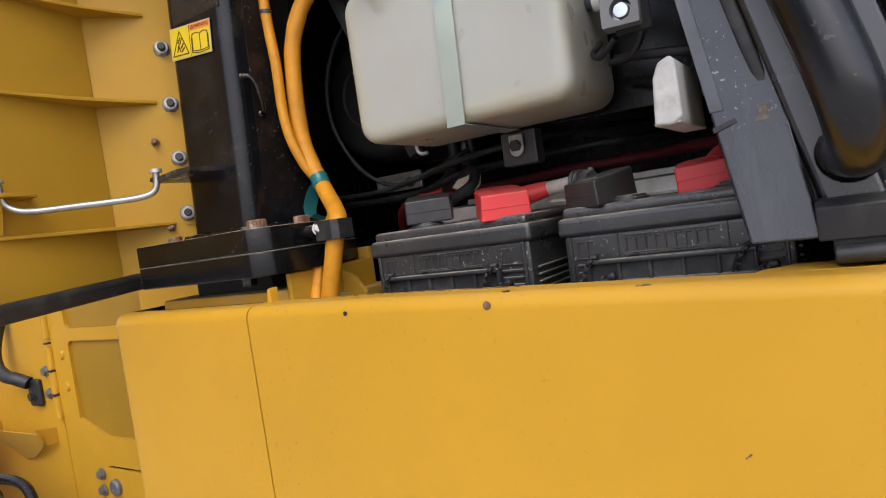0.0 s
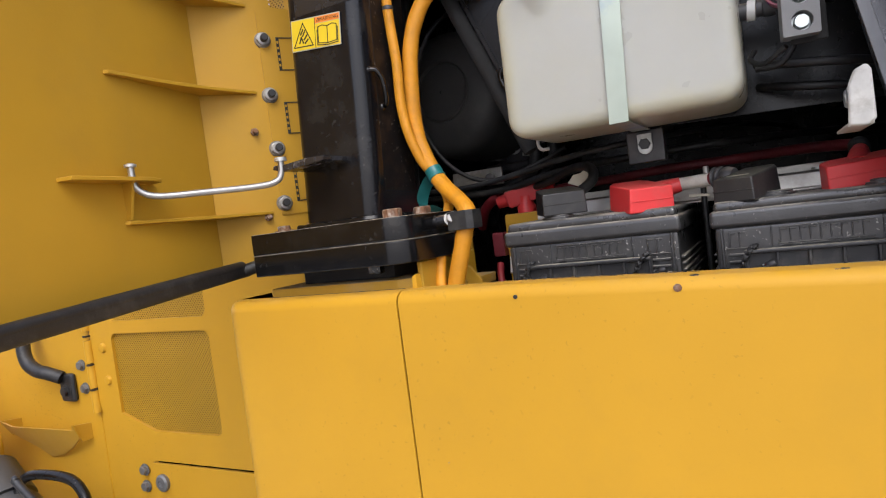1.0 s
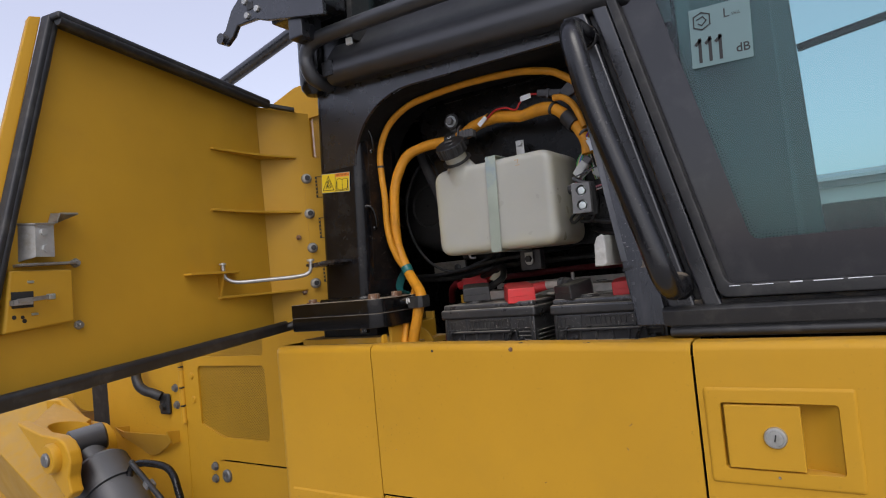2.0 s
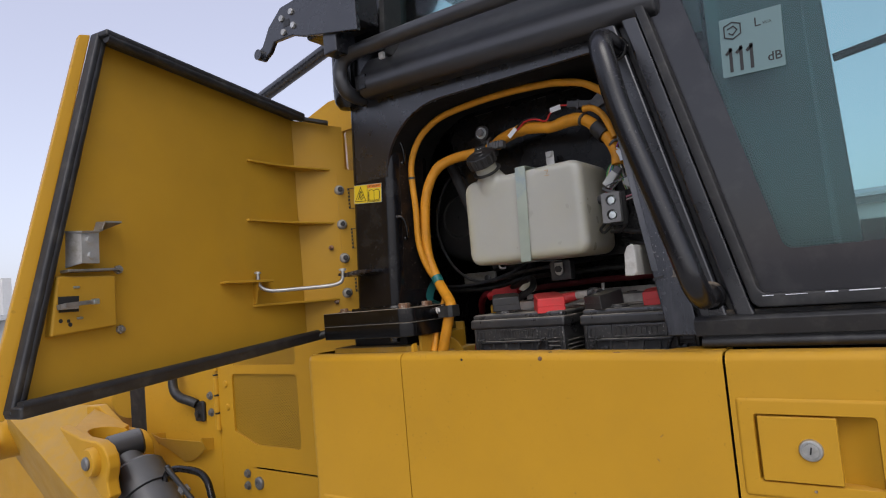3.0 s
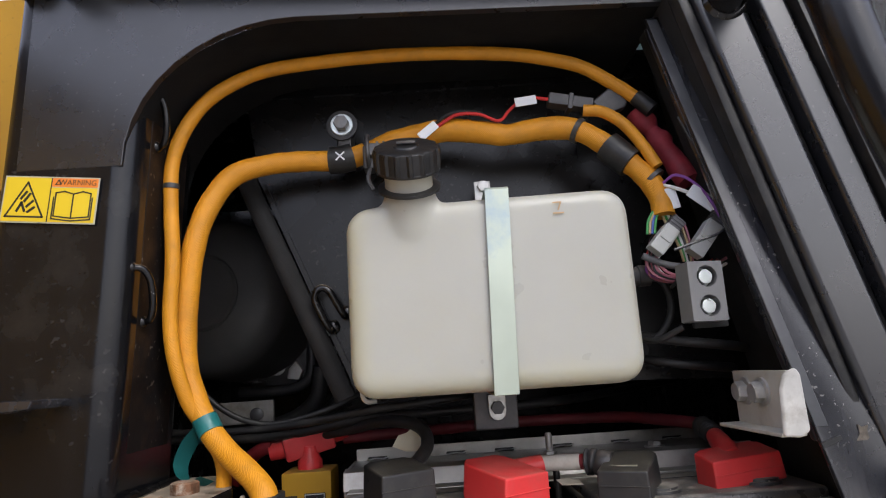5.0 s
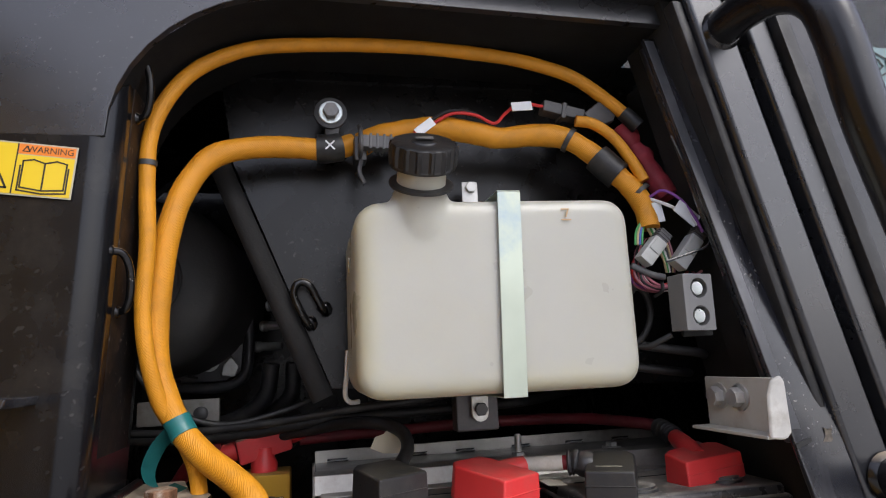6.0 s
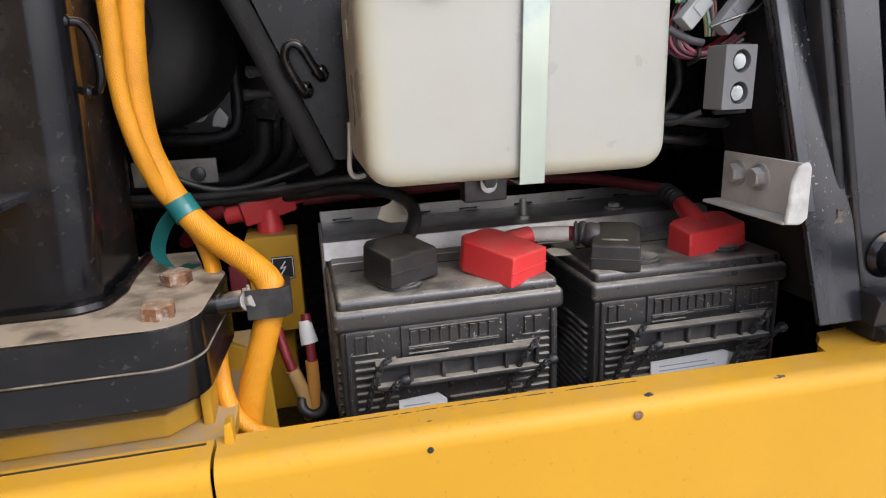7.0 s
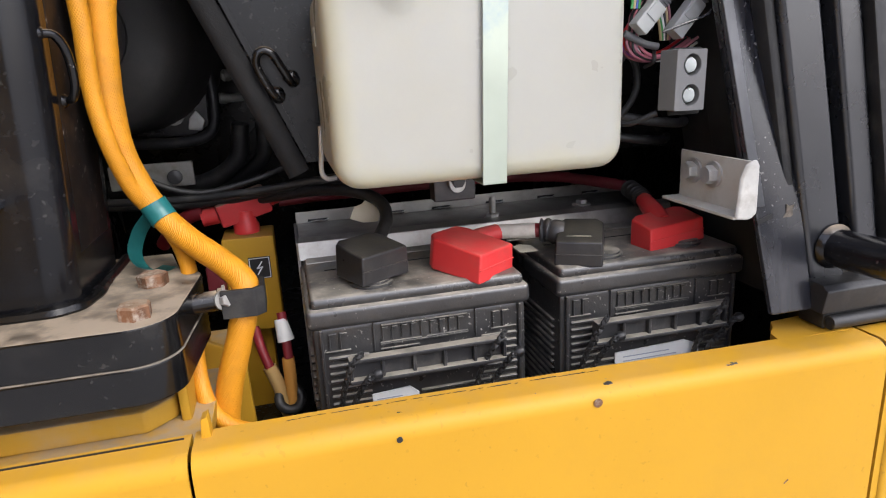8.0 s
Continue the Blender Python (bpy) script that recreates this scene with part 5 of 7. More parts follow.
for row in range(3):
    rr = 0.0014 - 0.0003 * row
    ring = wring(0.2515 + 0.0050 * row, 1.5755 + 0.0050 * row, 2.2, 1.72)
    ring = [Vector((x, 0, z)) for x, z in ring][0:8]
    for a, b in zip(ring, ring[1:]):
        k = max(1, int((b - a).length / 0.0058))
        for i in range(k):
            p = a.lerp(b, (i + 0.5 * (row % 2)) / k)
            merge_into(bm, lathe([(rr, 0), (rr, 0.0006)], (p.x, 0.0790, p.z + 0.004), Y_OUT, n=6))
part("print_dots", bm, frit, window, "row of black printed dots")
wr = random.Random(3)
x = 0.425
while x < 1.0:
    w = wr.uniform(0.008, 0.05)
    part("frame_wear", box(x, x + w, 0.0536, 0.0555, 1.4972 + wr.uniform(0, 0.0006), 1.4985 + wr.uniform(0, 0.0012), 0.0003, 1), label_white, window, "pale worn paint along the frame")
    x += w + wr.uniform(0.002, 0.03)

noise_label = thing("noise_level_sticker", "pale square sticker with black noise level print", "sticker")
NM = Matrix.Translation((0.456, 0.0765, 1.958)) @ Matrix.Rotation(radians(2), 4, "Y") @ FACE
part("backing", at(box(-0.052, 0.052, -0.055, 0.055, -0.0004, 0.0004), NM), pale_sticker, noise_label)
ones = []
for k in range(3):
    x = -0.036 + 0.0175 * k
    ones += [((x, -0.044), (x, -0.004)), ((x, -0.006), (x - 0.006, -0.0115))]
part("level", flat_lines(ones, 0.0056, NM), ink, noise_label, "black number one one one")
text_mesh("unit", "dB", 0.022, NM @ Matrix.Translation((0.036, -0.034, 0.0006)), ink, noise_label, bold=0.015)
text_mesh("power", "L", 0.024, NM @ Matrix.Translation((0.012, 0.034, 0.0006)), ink, noise_label)
text_mesh("power_index", "WA", 0.009, NM @ Matrix.Translation((0.028, 0.030, 0.0006)), ink, noise_label)
part("symbol", flat_lines([((-0.044, 0.020), (-0.044, 0.040)), ((-0.044, 0.040), (-0.030, 0.046)), ((-0.030, 0.046), (-0.016, 0.040)), ((-0.016, 0.040), (-0.016, 0.022)), ((-0.016, 0.022), (-0.030, 0.014)), ((-0.030, 0.014), (-0.044, 0.020)), ((-0.038, 0.034), (-0.028, 0.038)), ((-0.028, 0.038), (-0.022, 0.030)), ((-0.022, 0.030), (-0.030, 0.022)), ((-0.030, 0.022), (-0.036, 0.026))], 0.0022, NM), ink, noise_label)

# cab inside, seen through the glass
inner = thing("cab_interior", "dark cab interior with far window posts", "cab")
part("floor", box(0.38, 1.9, 0.2, 1.7, 1.30, 1.40), black_in, inner)
part("far_sill", box(0.55, 1.9, 1.60, 1.66, 1.30, 1.58, 0.01), plastic, inner)
part("far_rear_post", prism([(1.85, 1.40), (1.95, 1.40), (1.95, 2.6), (1.85, 2.6)], "y", 1.6, 1.66, 0.01), plastic, inner)
trim_grey = mat("grey_cab_trim", (0.56, 0.51, 0.52), 0.55, var=0.06, scale=5.0, bump=0.1)
part("post_lining", prism([(0.372, 0.125), (0.40, 0.125), (0.528, 0.285), (0.528, 0.34), (0.372, 0.34)], "z", 1.42, 2.6, 0.006), trim_grey, inner, "pale grey plastic post lining")
bm = prism([(0.521, 0.285), (0.535, 0.278), (0.568, 0.31), (0.568, 0.35), (0.521, 0.35)], "z", 1.42, 2.6, 0.005)
for v in bm.verts:
    v.co.x -= (v.co.z - 1.7) * 0.030
part("lining_edge", bm, trim_grey, inner, "grey edge strip of the lining")
# Panel added to block the sky seen through the upper glass.
part("front_lining", box(-0.37, 0.30, 0.45, 0.47, 2.09, 2.6, 0.01), trim_grey, inner, "added pale grey panel blocking the sky behind the upper glass")
part("wiper_arm", tube([(0.535, 0.93, 2.122), (0.662, 0.93, 2.14), (1.2, 0.93, 2.21)], 0.012, 8, step=2), plastic, inner)
part("rear_wall", box(1.95, 2.0, 0.1, 1.7, 0.5, 2.6), black_satin, inner)

# ---- closed surroundings of the compartment ----
bay = thing("battery_bay_walls", "black painted inner walls of the battery compartment", "compartment", kind="structure")
wall = [(-0.393, 2.08), (-0.371, 1.922), (-0.246, 1.622), (0.36, 1.60), (0.36, 2.08)]
part("back_plate", prism(wall, "y", 0.302, 0.308, 0.001), black_in, bay, "black painted back plate")
part("plate_edge", prism([(-0.371, 1.922), (-0.365, 1.924), (-0.241, 1.628), (-0.246, 1.622)], "y", 0.296, 0.303), black_in, bay)
part("foam_seal", tube([(-0.390, 0.305, 1.935), (-0.382, 0.300, 1.905), (-0.322, 0.298, 1.762), (-0.258, 0.296, 1.610)], 0.0140, 12, step=3), foam, bay, "black foam tube on the slanting edge")
part("deep_wall", box(-1.0, 0.37, 1.05, 1.07, 1.0, 2.1), black_in, bay)
part("side_wall", box(0.36, 0.37, 0.15, 1.06, 1.0, 2.1), black_in, bay)
part("left_wall", box(-0.66, -0.65, 0.34, 1.06, 1.0, 2.1), black_in, bay)
part("bay_floor", box(-0.70, 0.37, 0.05, 1.06, 1.20, 1.215), black_in, bay)
part("top_ledge", box(-0.40, 0.36, 0.296, 0.31, 2.04, 2.08), black_in, bay)
part("wall_hook", at(tube([(-0.273, 0.303, 1.706), (-0.274, 0.288, 1.708), (-0.282, 0.282, 1.722), (-0.292, 0.280, 1.744), (-0.291, 0.279, 1.757), (-0.283, 0.279, 1.763), (-0.273, 0.279, 1.758), (-0.264, 0.281, 1.742), (-0.256, 0.285, 1.727), (-0.254, 0.303, 1.724)], 0.0050, 10), Matrix.Translation((0, 0, -0.006))), black, bay, "welded rod staple on the back plate")
for c in ((-0.273, 0.303, 1.706), (-0.254, 0.303, 1.724)):
    part("weld", ragged(lathe([(0.0105, 0), (0.008, 0.004), (0, 0.006)], c, Y_OUT, n=10), 0.2, 5), black, bay)


# ---- washer tank ----
tank = thing("washer_tank", "milky white plastic washer tank held by a zinc strap", "tank")
bm = box(-0.2275, 0.0865, 0.1095, 0.2855, 1.6125, 1.8255)
bmesh.ops.bevel(bm, geom=[e for e in bm.edges if abs(e.verts[0].co.y - e.verts[1].co.y) > 0.1], offset=0.027, segments=6, profile=0.5, affect="EDGES")
bevel_all(bm, 0.016, 5, 50)
for v in bm.verts:
    if v.co.x < -0.12 and v.co.z > 1.76:
        v.co.z -= 0.006 * min(1, (-0.12 - v.co.x) / 0.1)
    v.co.y -= 0.003 * math.sin(max(0, min(1, (v.co.x + 0.22) / 0.31)) * math.pi) if v.co.y < 0.15 else 0
NX = Vector((0, -0.60, 0.80)).normalized()
NB = Vector((-0.1540, 0.1440, 1.800))
merge_into(bm, lathe([(0.030, -0.046), (0.0490, -0.034), (0.0485, -0.018), (0.0450, -0.004), (0.0400, 0.010), (0.0350, 0.022), (0.0310, 0.032), (0.0284, 0.041), (0.0270, 0.048), (0.0265, 0.078)], NB, NX, n=36))
body = part("body", bm, tank_plastic, tank)
body.modifiers.clear()
blow = body.modifiers.new("blow_moulding", "REMESH")
blow.mode, blow.voxel_size, blow.use_smooth_shade = "VOXEL", 0.0034, True
soften = body.modifiers.new("soften", "SMOOTH")
soften.factor, soften.iterations = 0.5, 20
part("gasket", lathe([(0.027, 0.0), (0.0350, 0.001), (0.0350, 0.004), (0.027, 0.005)], NB + NX * 0.047, NX, n=36), rubber, tank, "dark rubber ring round the neck")
capm = lathe([(0.0300, 0.0), (0.0322, 0.001), (0.0325, 0.0035), (0.0315, 0.0050), (0.0318, 0.0220), (0.0306, 0.0265), (0.0275, 0.0285), (0.013, 0.0280), (0.012, 0.0295), (0.005, 0.0300), (0, 0.0298)], (0, 0, 0), n=96)
for v in capm.verts:
    if 0.0045 < v.co.z < 0.0270 and v.co.xy.length > 0.029:
        ph = (math.atan2(v.co.y, v.co.x) / (2 * math.pi) * 16) % 1
        v.co.xy = v.co.xy * (1.065 if 0.10 < ph < 0.42 else 1.0)
capm.transform(Matrix.Translation(NB + NX * 0.069) @ Vector((0, 0, 1)).rotation_difference(NX).to_matrix().to_4x4() @ Matrix.Diagonal((1.1, 1.1, 0.98, 1)))
part("cap", capm, cap_black, tank, "black ribbed screw cap")
part("cap_tab", at(box(-0.010, 0.010, -0.004, 0.004, 0, 0.002, 0.0008), Matrix.Translation(NB + NX * 0.0995) @ Vector((0, 0, 1)).rotation_difference(NX).to_matrix().to_4x4()), plastic, tank)
part("mould_mark", flat_lines([((-0.006, 0.004), (0.002, 0.004)), ((0.002, 0.004), (-0.001, -0.004)), ((-0.006, -0.008), (0.004, -0.008))], 0.0016, Matrix.Translation((0.008, 0.1083, 1.806)) @ FACE), mat("brown_stain", (0.45, 0.30, 0.16), 0.7, bump=0), tank, "small brown mark on the tank")
part("left_tab", box(-0.229, -0.220, 0.20, 0.215, 1.755, 1.775, 0.002), tank_plastic, tank)
strap_pts = [(0.1035, 1.609), (0.1035, 1.832), (0.1065, 1.835), (0.265, 1.835), (0.265, 1.8335), (0.108, 1.8335), (0.105, 1.831), (0.105, 1.6105), (0.264, 1.6105), (0.264, 1.609)]
bm = prism([(y, z - 0.004 if z > 1.8 else z) for y, z in strap_pts], "x", -0.075, -0.049, 0.0003, 1)
for v in bm.verts:
    v.co.x += 0.003 - 0.007 * (1.829 - v.co.z) / 0.22
part("strap", bm, strap_zinc, tank, "shiny zinc plated strap")
part("lower_tab", prism([(-0.074, 1.604), (-0.052, 1.604), (-0.052, 1.583)] + [(-0.063 + 0.011 * math.cos(radians(a)), 1.583 + 0.011 * math.sin(radians(a))) for a in range(-30, -151, -30)] + [(-0.074, 1.583)], "y", 0.262, 0.2655, 0.0006, 1), latch_zinc, tank, "rounded end of the strap")
part("upper_tab", prism([(0.268, 1.822), (0.2715, 1.822), (0.2715, 1.888), (0.268, 1.888)], "x", -0.070, -0.048, 0.0012), steel, tank)
part("strap_bolt", hexbolt((-0.063, 0.262, 1.588), Y_OUT, 0.0088, 0.008, 0.0), bolt_black, tank)
part("strap_bolt", hexbolt((-0.058, 0.268, 1.880), Y_OUT, 0.008, 0.006, 0.0), steel, tank)
part("bracket", box(-0.092, -0.036, 0.272, 0.300, 1.560, 1.61, 0.003), plastic, tank, "black bracket under the tank")
part("bracket_tongue", tube([(-0.228, 0.262, 1.668), (-0.230, 0.258, 1.640), (-0.232, 0.258, 1.615), (-0.226, 0.258, 1.606), (-0.215, 0.262, 1.606)], 0.003, 8), steel, tank, "bent steel spring under the tank")
part("outlet", lathe([(0.011, 0), (0.011, 0.03), (0.013, 0.031), (0.013, 0.045), (0, 0.045)], (0.084, 0.20, 1.735), (1, 0, 0), n=18), plastic, tank, "black pump stub")
part("outlet_ring", lathe([(0.0135, 0), (0.0135, 0.010), (0.011, 0.011)], (0.096, 0.20, 1.735), (1, 0, -0.1), n=18), white_plastic, tank, "white collar on the stub")
part("tank_hose", tube([(0.120, 0.20, 1.735), (0.145, 0.20, 1.725), (0.150, 0.20, 1.69), (0.13, 0.205, 1.66), (0.10, 0.22, 1.66)], 0.0042, 10), rubber, tank, "thin black hose loop")

# ---- orange harness ----
harness = thing("main_wiring_conduit", "thick orange braided cable conduit clamped along the wall", "conduit")
part("sleeve", tube([(-0.215, 0.262, 1.936), (-0.245, 0.256, 1.925), (-0.29, 0.250, 1.925), (-0.34, 0.245, 1.922), (-0.385, 0.235, 1.906), (-0.412, 0.226, 1.868), (-0.428, 0.220, 1.82), (-0.437, 0.220, 1.76), (-0.441, 0.222, 1.69), (-0.434, 0.224, 1.64), (-0.413, 0.222, 1.592), (-0.385, 0.206, 1.562), (-0.352, 0.180, 1.540), (-0.331, 0.160, 1.522), (-0.328, 0.150, 1.505), (-0.334, 0.147, 1.485), (-0.345, 0.147, 1.45), (-0.358, 0.147, 1.41), (-0.368, 0.145, 1.36), (-0.375, 0.14, 1.30)], 0.0140, 18, wob=0.06), orange, harness)
part("tape", tube([(-0.4175, 0.2228, 1.602), (-0.4125, 0.2217, 1.592), (-0.407, 0.2185, 1.583)], 0.0150, 18), teal, harness, "teal tape wrap")
tail = curve_pts([(-0.423, 0.225, 1.588), (-0.436, 0.222, 1.572), (-0.444, 0.218, 1.550), (-0.438, 0.214, 1.534), (-0.422, 0.208, 1.529), (-0.408, 0.204, 1.534)], 5)
bm = bmesh.new()
rows_ = [(bm.verts.new(p + Vector((-0.004, -0.009, 0.005))), bm.verts.new(p + Vector((0.006, 0.010, -0.004)))) for p in tail]
for (a, b), (c, d) in zip(rows_, rows_[1:]):
    bm.faces.new((a, b, d, c))
bmesh.ops.solidify(bm, geom=bm.faces[:], thickness=0.0008)
part("tape_tail", bm, teal, harness, "loose end of teal tape")

branch = thing("thin_wiring_conduit", "thin orange braided cable conduit arching over the tank", "conduit")
part("sleeve", tube([(0.150, 0.195, 1.955), (0.122, 0.20, 1.982), (0.077, 0.20, 2.013), (0.03, 0.20, 2.028), (-0.017, 0.20, 2.037), (-0.09, 0.20, 2.043), (-0.164, 0.20, 2.045), (-0.245, 0.20, 2.042), (-0.326, 0.198, 2.033), (-0.375, 0.195, 2.014), (-0.409, 0.192, 1.988), (-0.434, 0.190, 1.95), (-0.447, 0.190, 1.907), (-0.448, 0.192, 1.85), (-0.446, 0.194, 1.79), (-0.449, 0.196, 1.72), (-0.443, 0.200, 1.665), (-0.431, 0.216, 1.615), (-0.414, 0.228, 1.585), (-0.396, 0.226, 1.545), (-0.386, 0.190, 1.508), (-0.3865, 0.166, 1.474), (-0.388, 0.153, 1.428), (-0.379, 0.134, 1.394), (-0.356, 0.122, 1.373), (-0.325, 0.130, 1.358), (-0.29, 0.14, 1.35)], 0.0088, 14, wob=0.05), orange, branch)

part("cable_tie", tube([(-0.4475, 0.1905, 1.885), (-0.4478, 0.1908, 1.879)], 0.0098, 14, step=2), plastic, branch, "black cable tie")
part("end_boot", tube([(0.140, 0.197, 1.966), (0.150, 0.195, 1.955), (0.158, 0.193, 1.945)], 0.0105, 14), rubber, branch, "black rubber end boot")

upper = thing("upper_wiring_loom", "orange taped wiring loom with dark clamps above the tank", "conduit")
part("sleeve", tube([(-0.205, 0.258, 1.934), (-0.185, 0.25, 1.942), (-0.14, 0.242, 1.950), (-0.096, 0.236, 1.951), (-0.055, 0.23, 1.943), (-0.024, 0.228, 1.937), (0.02, 0.222, 1.940), (0.060, 0.214, 1.934), (0.090, 0.205, 1.912), (0.115, 0.196, 1.884), (0.136, 0.186, 1.856), (0.147, 0.180, 1.828), (0.148, 0.176, 1.803)], lambda t: 0.0155 - 0.002 * t, 18, wob=0.10), orange, upper)
part("branch_sleeve", tube([(0.072, 0.20, 1.953), (0.095, 0.196, 1.948), (0.118, 0.19, 1.928), (0.136, 0.182, 1.895), (0.148, 0.176, 1.865)], 0.0075, 12), orange, upper)
part("band", tube([(0.098, 0.2022, 1.9045), (0.114, 0.1963, 1.885), (0.122, 0.1932, 1.876)], 0.0195, 16, smooth=True), rubber, upper, "black rubber band")
part("cable_tie", tube([(0.063, 0.2132, 1.9325), (0.068, 0.2115, 1.929)], 0.0170, 16, step=2), plastic, upper, "black cable tie")
part("cable_tie", tube([(0.142, 0.185, 1.853), (0.145, 0.1838, 1.849)], 0.0165, 16, step=2), plastic, upper)
clip_ = part("wall_clamp", tube([(-0.262, 0.256, 1.9262), (-0.248, 0.2555, 1.9262), (-0.232, 0.258, 1.930)], 0.0185, 16), rubber, upper, "black rubber clamp with a white mark")
part("mark", flat_lines([((-0.005, -0.005), (0.005, 0.005)), ((-0.005, 0.005), (0.005, -0.005))], 0.002, Matrix.Translation((-0.246, 0.2375, 1.925)) @ FACE), label_white, clip_)
part("clamp_strip", box(-0.252, -0.232, 0.255, 0.30, 1.935, 1.985, 0.004), rubber, upper)
part("clamp_washer", lathe([(0.021, 0), (0.021, 0.006), (0.018, 0.0065)], (-0.244, 0.2575, 1.974), Y_OUT, n=28), rubber, upper)
part("bolt_washer", lathe([(0.0155, 0), (0.0155, 0.002), (0.0145, 0.0028), (0.008, 0.0028)], (-0.244, 0.2515, 1.974), Y_OUT, n=28), zinc, upper, "bright zinc washer")
part("clamp_bolt", hexbolt((-0.244, 0.249, 1.974), Y_OUT, 0.0105, 0.010), bolt_grey, upper, "dark hexagon clamp bolt")
part("tie_mount", box(-0.216, -0.200, 0.235, 0.262, 1.905, 1.938, 0.003), plastic, upper)
part("plug", at(box(-0.021, 0.021, -0.009, 0.009, -0.0085, 0.0085, 0.0025), pose(-0.186, 0.232, 1.9265, 0, 3, 0)), dark_connector, upper, "black cable plug")
for k in range(4):
    part("plug_rib", at(box(-0.0015, 0.0015, -0.0105, 0.0105, -0.010, 0.010, 0.0005), pose(-0.196 + 0.0085 * k, 0.232, 1.927 - 0.0004 * k, 0, 3, 0)), dark_connector, upper)
part("plug_tie", tube([(-0.2085, 0.238, 1.951), (-0.2085, 0.224, 1.940), (-0.2085, 0.222, 1.918), (-0.2085, 0.238, 1.908)], 0.0030, 8), plastic, upper, "black cable tie round plug and loom")
part("tie_tail", tube([(-0.206, 0.24, 1.91), (-0.210, 0.235, 1.89), (-0.204, 0.235, 1.875)], 0.003, 6), plastic, upper)
for xa, xb, zz in ((0.030, 0.062, 1.972), (0.060, 0.088, 1.966)):
    part("connector", at(box(-(xb - xa) / 2, (xb - xa) / 2, -0.010, 0.010, -0.008, 0.008, 0.002), pose((xa + xb) / 2, 0.212, zz, 0, 12, 0)), plastic, upper, "black inline connector")
part("connector_rib", at(box(-0.003, 0.003, -0.012, 0.012, -0.011, 0.011, 0.001), pose(0.058, 0.212, 1.968, 0, 12, 0)), plastic, upper)
part("anchor", prism([(0.085, 1.965), (0.125, 1.995), (0.138, 1.985), (0.128, 1.955), (0.10, 1.945)], "y", 0.20, 0.215, 0.003), plastic, upper, "black plastic anchor plate")
part("wire", tube([(0.03, 0.206, 1.974), (0.0, 0.208, 1.978), (-0.02, 0.212, 1.965), (-0.035, 0.215, 1.952), (-0.06, 0.214, 1.962), (-0.09, 0.216, 1.964), (-0.115, 0.222, 1.952), (-0.14, 0.225, 1.94)], 0.0022, 8), wires["red"], upper, "thin red wire")
part("wire", tube([(-0.045, 0.216, 1.955), (-0.065, 0.215, 1.966), (-0.095, 0.216, 1.967), (-0.12, 0.222, 1.955)], 0.0022, 8), wires["black"], upper)
part("wire_tag", at(box(-0.014, 0.014, -0.001, 0.001, -0.006, 0.006, 0.0005), pose(0.000, 0.203, 1.972, 0, -6, 0)), label_white, upper, "small white wire tag")
part("wire_tag", at(box(-0.014, 0.014, -0.001, 0.001, -0.006, 0.006, 0.0005), pose(-0.128, 0.212, 1.943, 0, -38, 0)), label_white, upper, "small white wire tag")

conns = thing("connector_cluster", "grey wiring connectors with thin coloured wires", "connectors")
for x, z, a, L in ((0.136, 1.770, -47, 0.036), (0.1835, 1.768, -50, 0.046)):
    m = pose(x, 0.158, z, 0, a, 0)
    part("connector", at(box(-L / 2, L / 2, -0.009, 0.009, -0.0095, 0.0095, 0.002), m), grey_plastic, conns, "pale grey plastic connector")
    part("connector_step", at(box(-L * 0.05, L / 2 - 0.001, -0.0105, -0.008, -0.007, 0.007, 0.0008), m), grey_plastic, conns)
    part("connector_lock", at(box(L / 2 - 0.002, L / 2 + 0.014, -0.0075, 0.0075, -0.0078, 0.0078, 0.0015), m), dark_connector, conns, "dark grey connector half")
    for k in range(3):
        part("connector_rib", at(box(L / 2 + 0.003 + 0.004 * k, L / 2 + 0.0045 + 0.004 * k, -0.0085, 0.0085, -0.0086, 0.0086, 0.0004), m), dark_connector, conns)
rw = random.Random(7)
for i, k in enumerate(("pink", "black", "mauve", "red", "pink", "black", "tan", "mauve", "pink", "red", "white", "mauve", "green", "pink", "purple", "mauve")):
    o = Vector((rw.uniform(-0.006, 0.006), rw.uniform(-0.014, 0.014), rw.uniform(-0.007, 0.007)))
    part("wire", tube([Vector((0.150, 0.190, 1.79)) + o * 0.4, Vector((0.132 + 0.02 * rw.random(), 0.185, 1.772)) + o, Vector((0.122 + 0.012 * rw.random(), 0.180, 1.750)) + o, Vector((0.128, 0.178, 1.733)) + o, Vector((0.148, 0.176, 1.724)) + o * 0.8, Vector((0.178, 0.18, 1.728)) + o, Vector((0.21, 0.19, 1.742)) + o], 0.0018, 6), wires[k], conns)
for i, k in enumerate(("tan", "green", "white", "black", "tan", "mauve")):
    part("wire", tube([(0.146 + 0.003 * i, 0.178, 1.806), (0.150 + 0.004 * i, 0.172, 1.786), (0.157 + 0.003 * i, 0.168, 1.765 - 0.002 * i), (0.162 + 0.002 * i, 0.170, 1.745)], 0.0017, 6), wires[k], conns)
for i, k in enumerate(("green", "tan", "blue", "green")):
    part("wire", tube([(0.138 + 0.002 * i, 0.176, 1.812), (0.127 + 0.003 * i, 0.172, 1.797), (0.122 + 0.003 * i, 0.168, 1.780)], 0.0016, 6), wires[k], conns)
part("wire_tie", tube([(0.1445, 0.174, 1.716), (0.1475, 0.160, 1.722), (0.150, 0.164, 1.734)], 0.0022, 8), wires["black"], conns)
part("probe_sleeve", tube([(0.112, 0.165, 1.754), (0.136, 0.162, 1.742), (0.152, 0.160, 1.738)], 0.0042, 10), dark_connector, conns, "dark sleeved wire end")
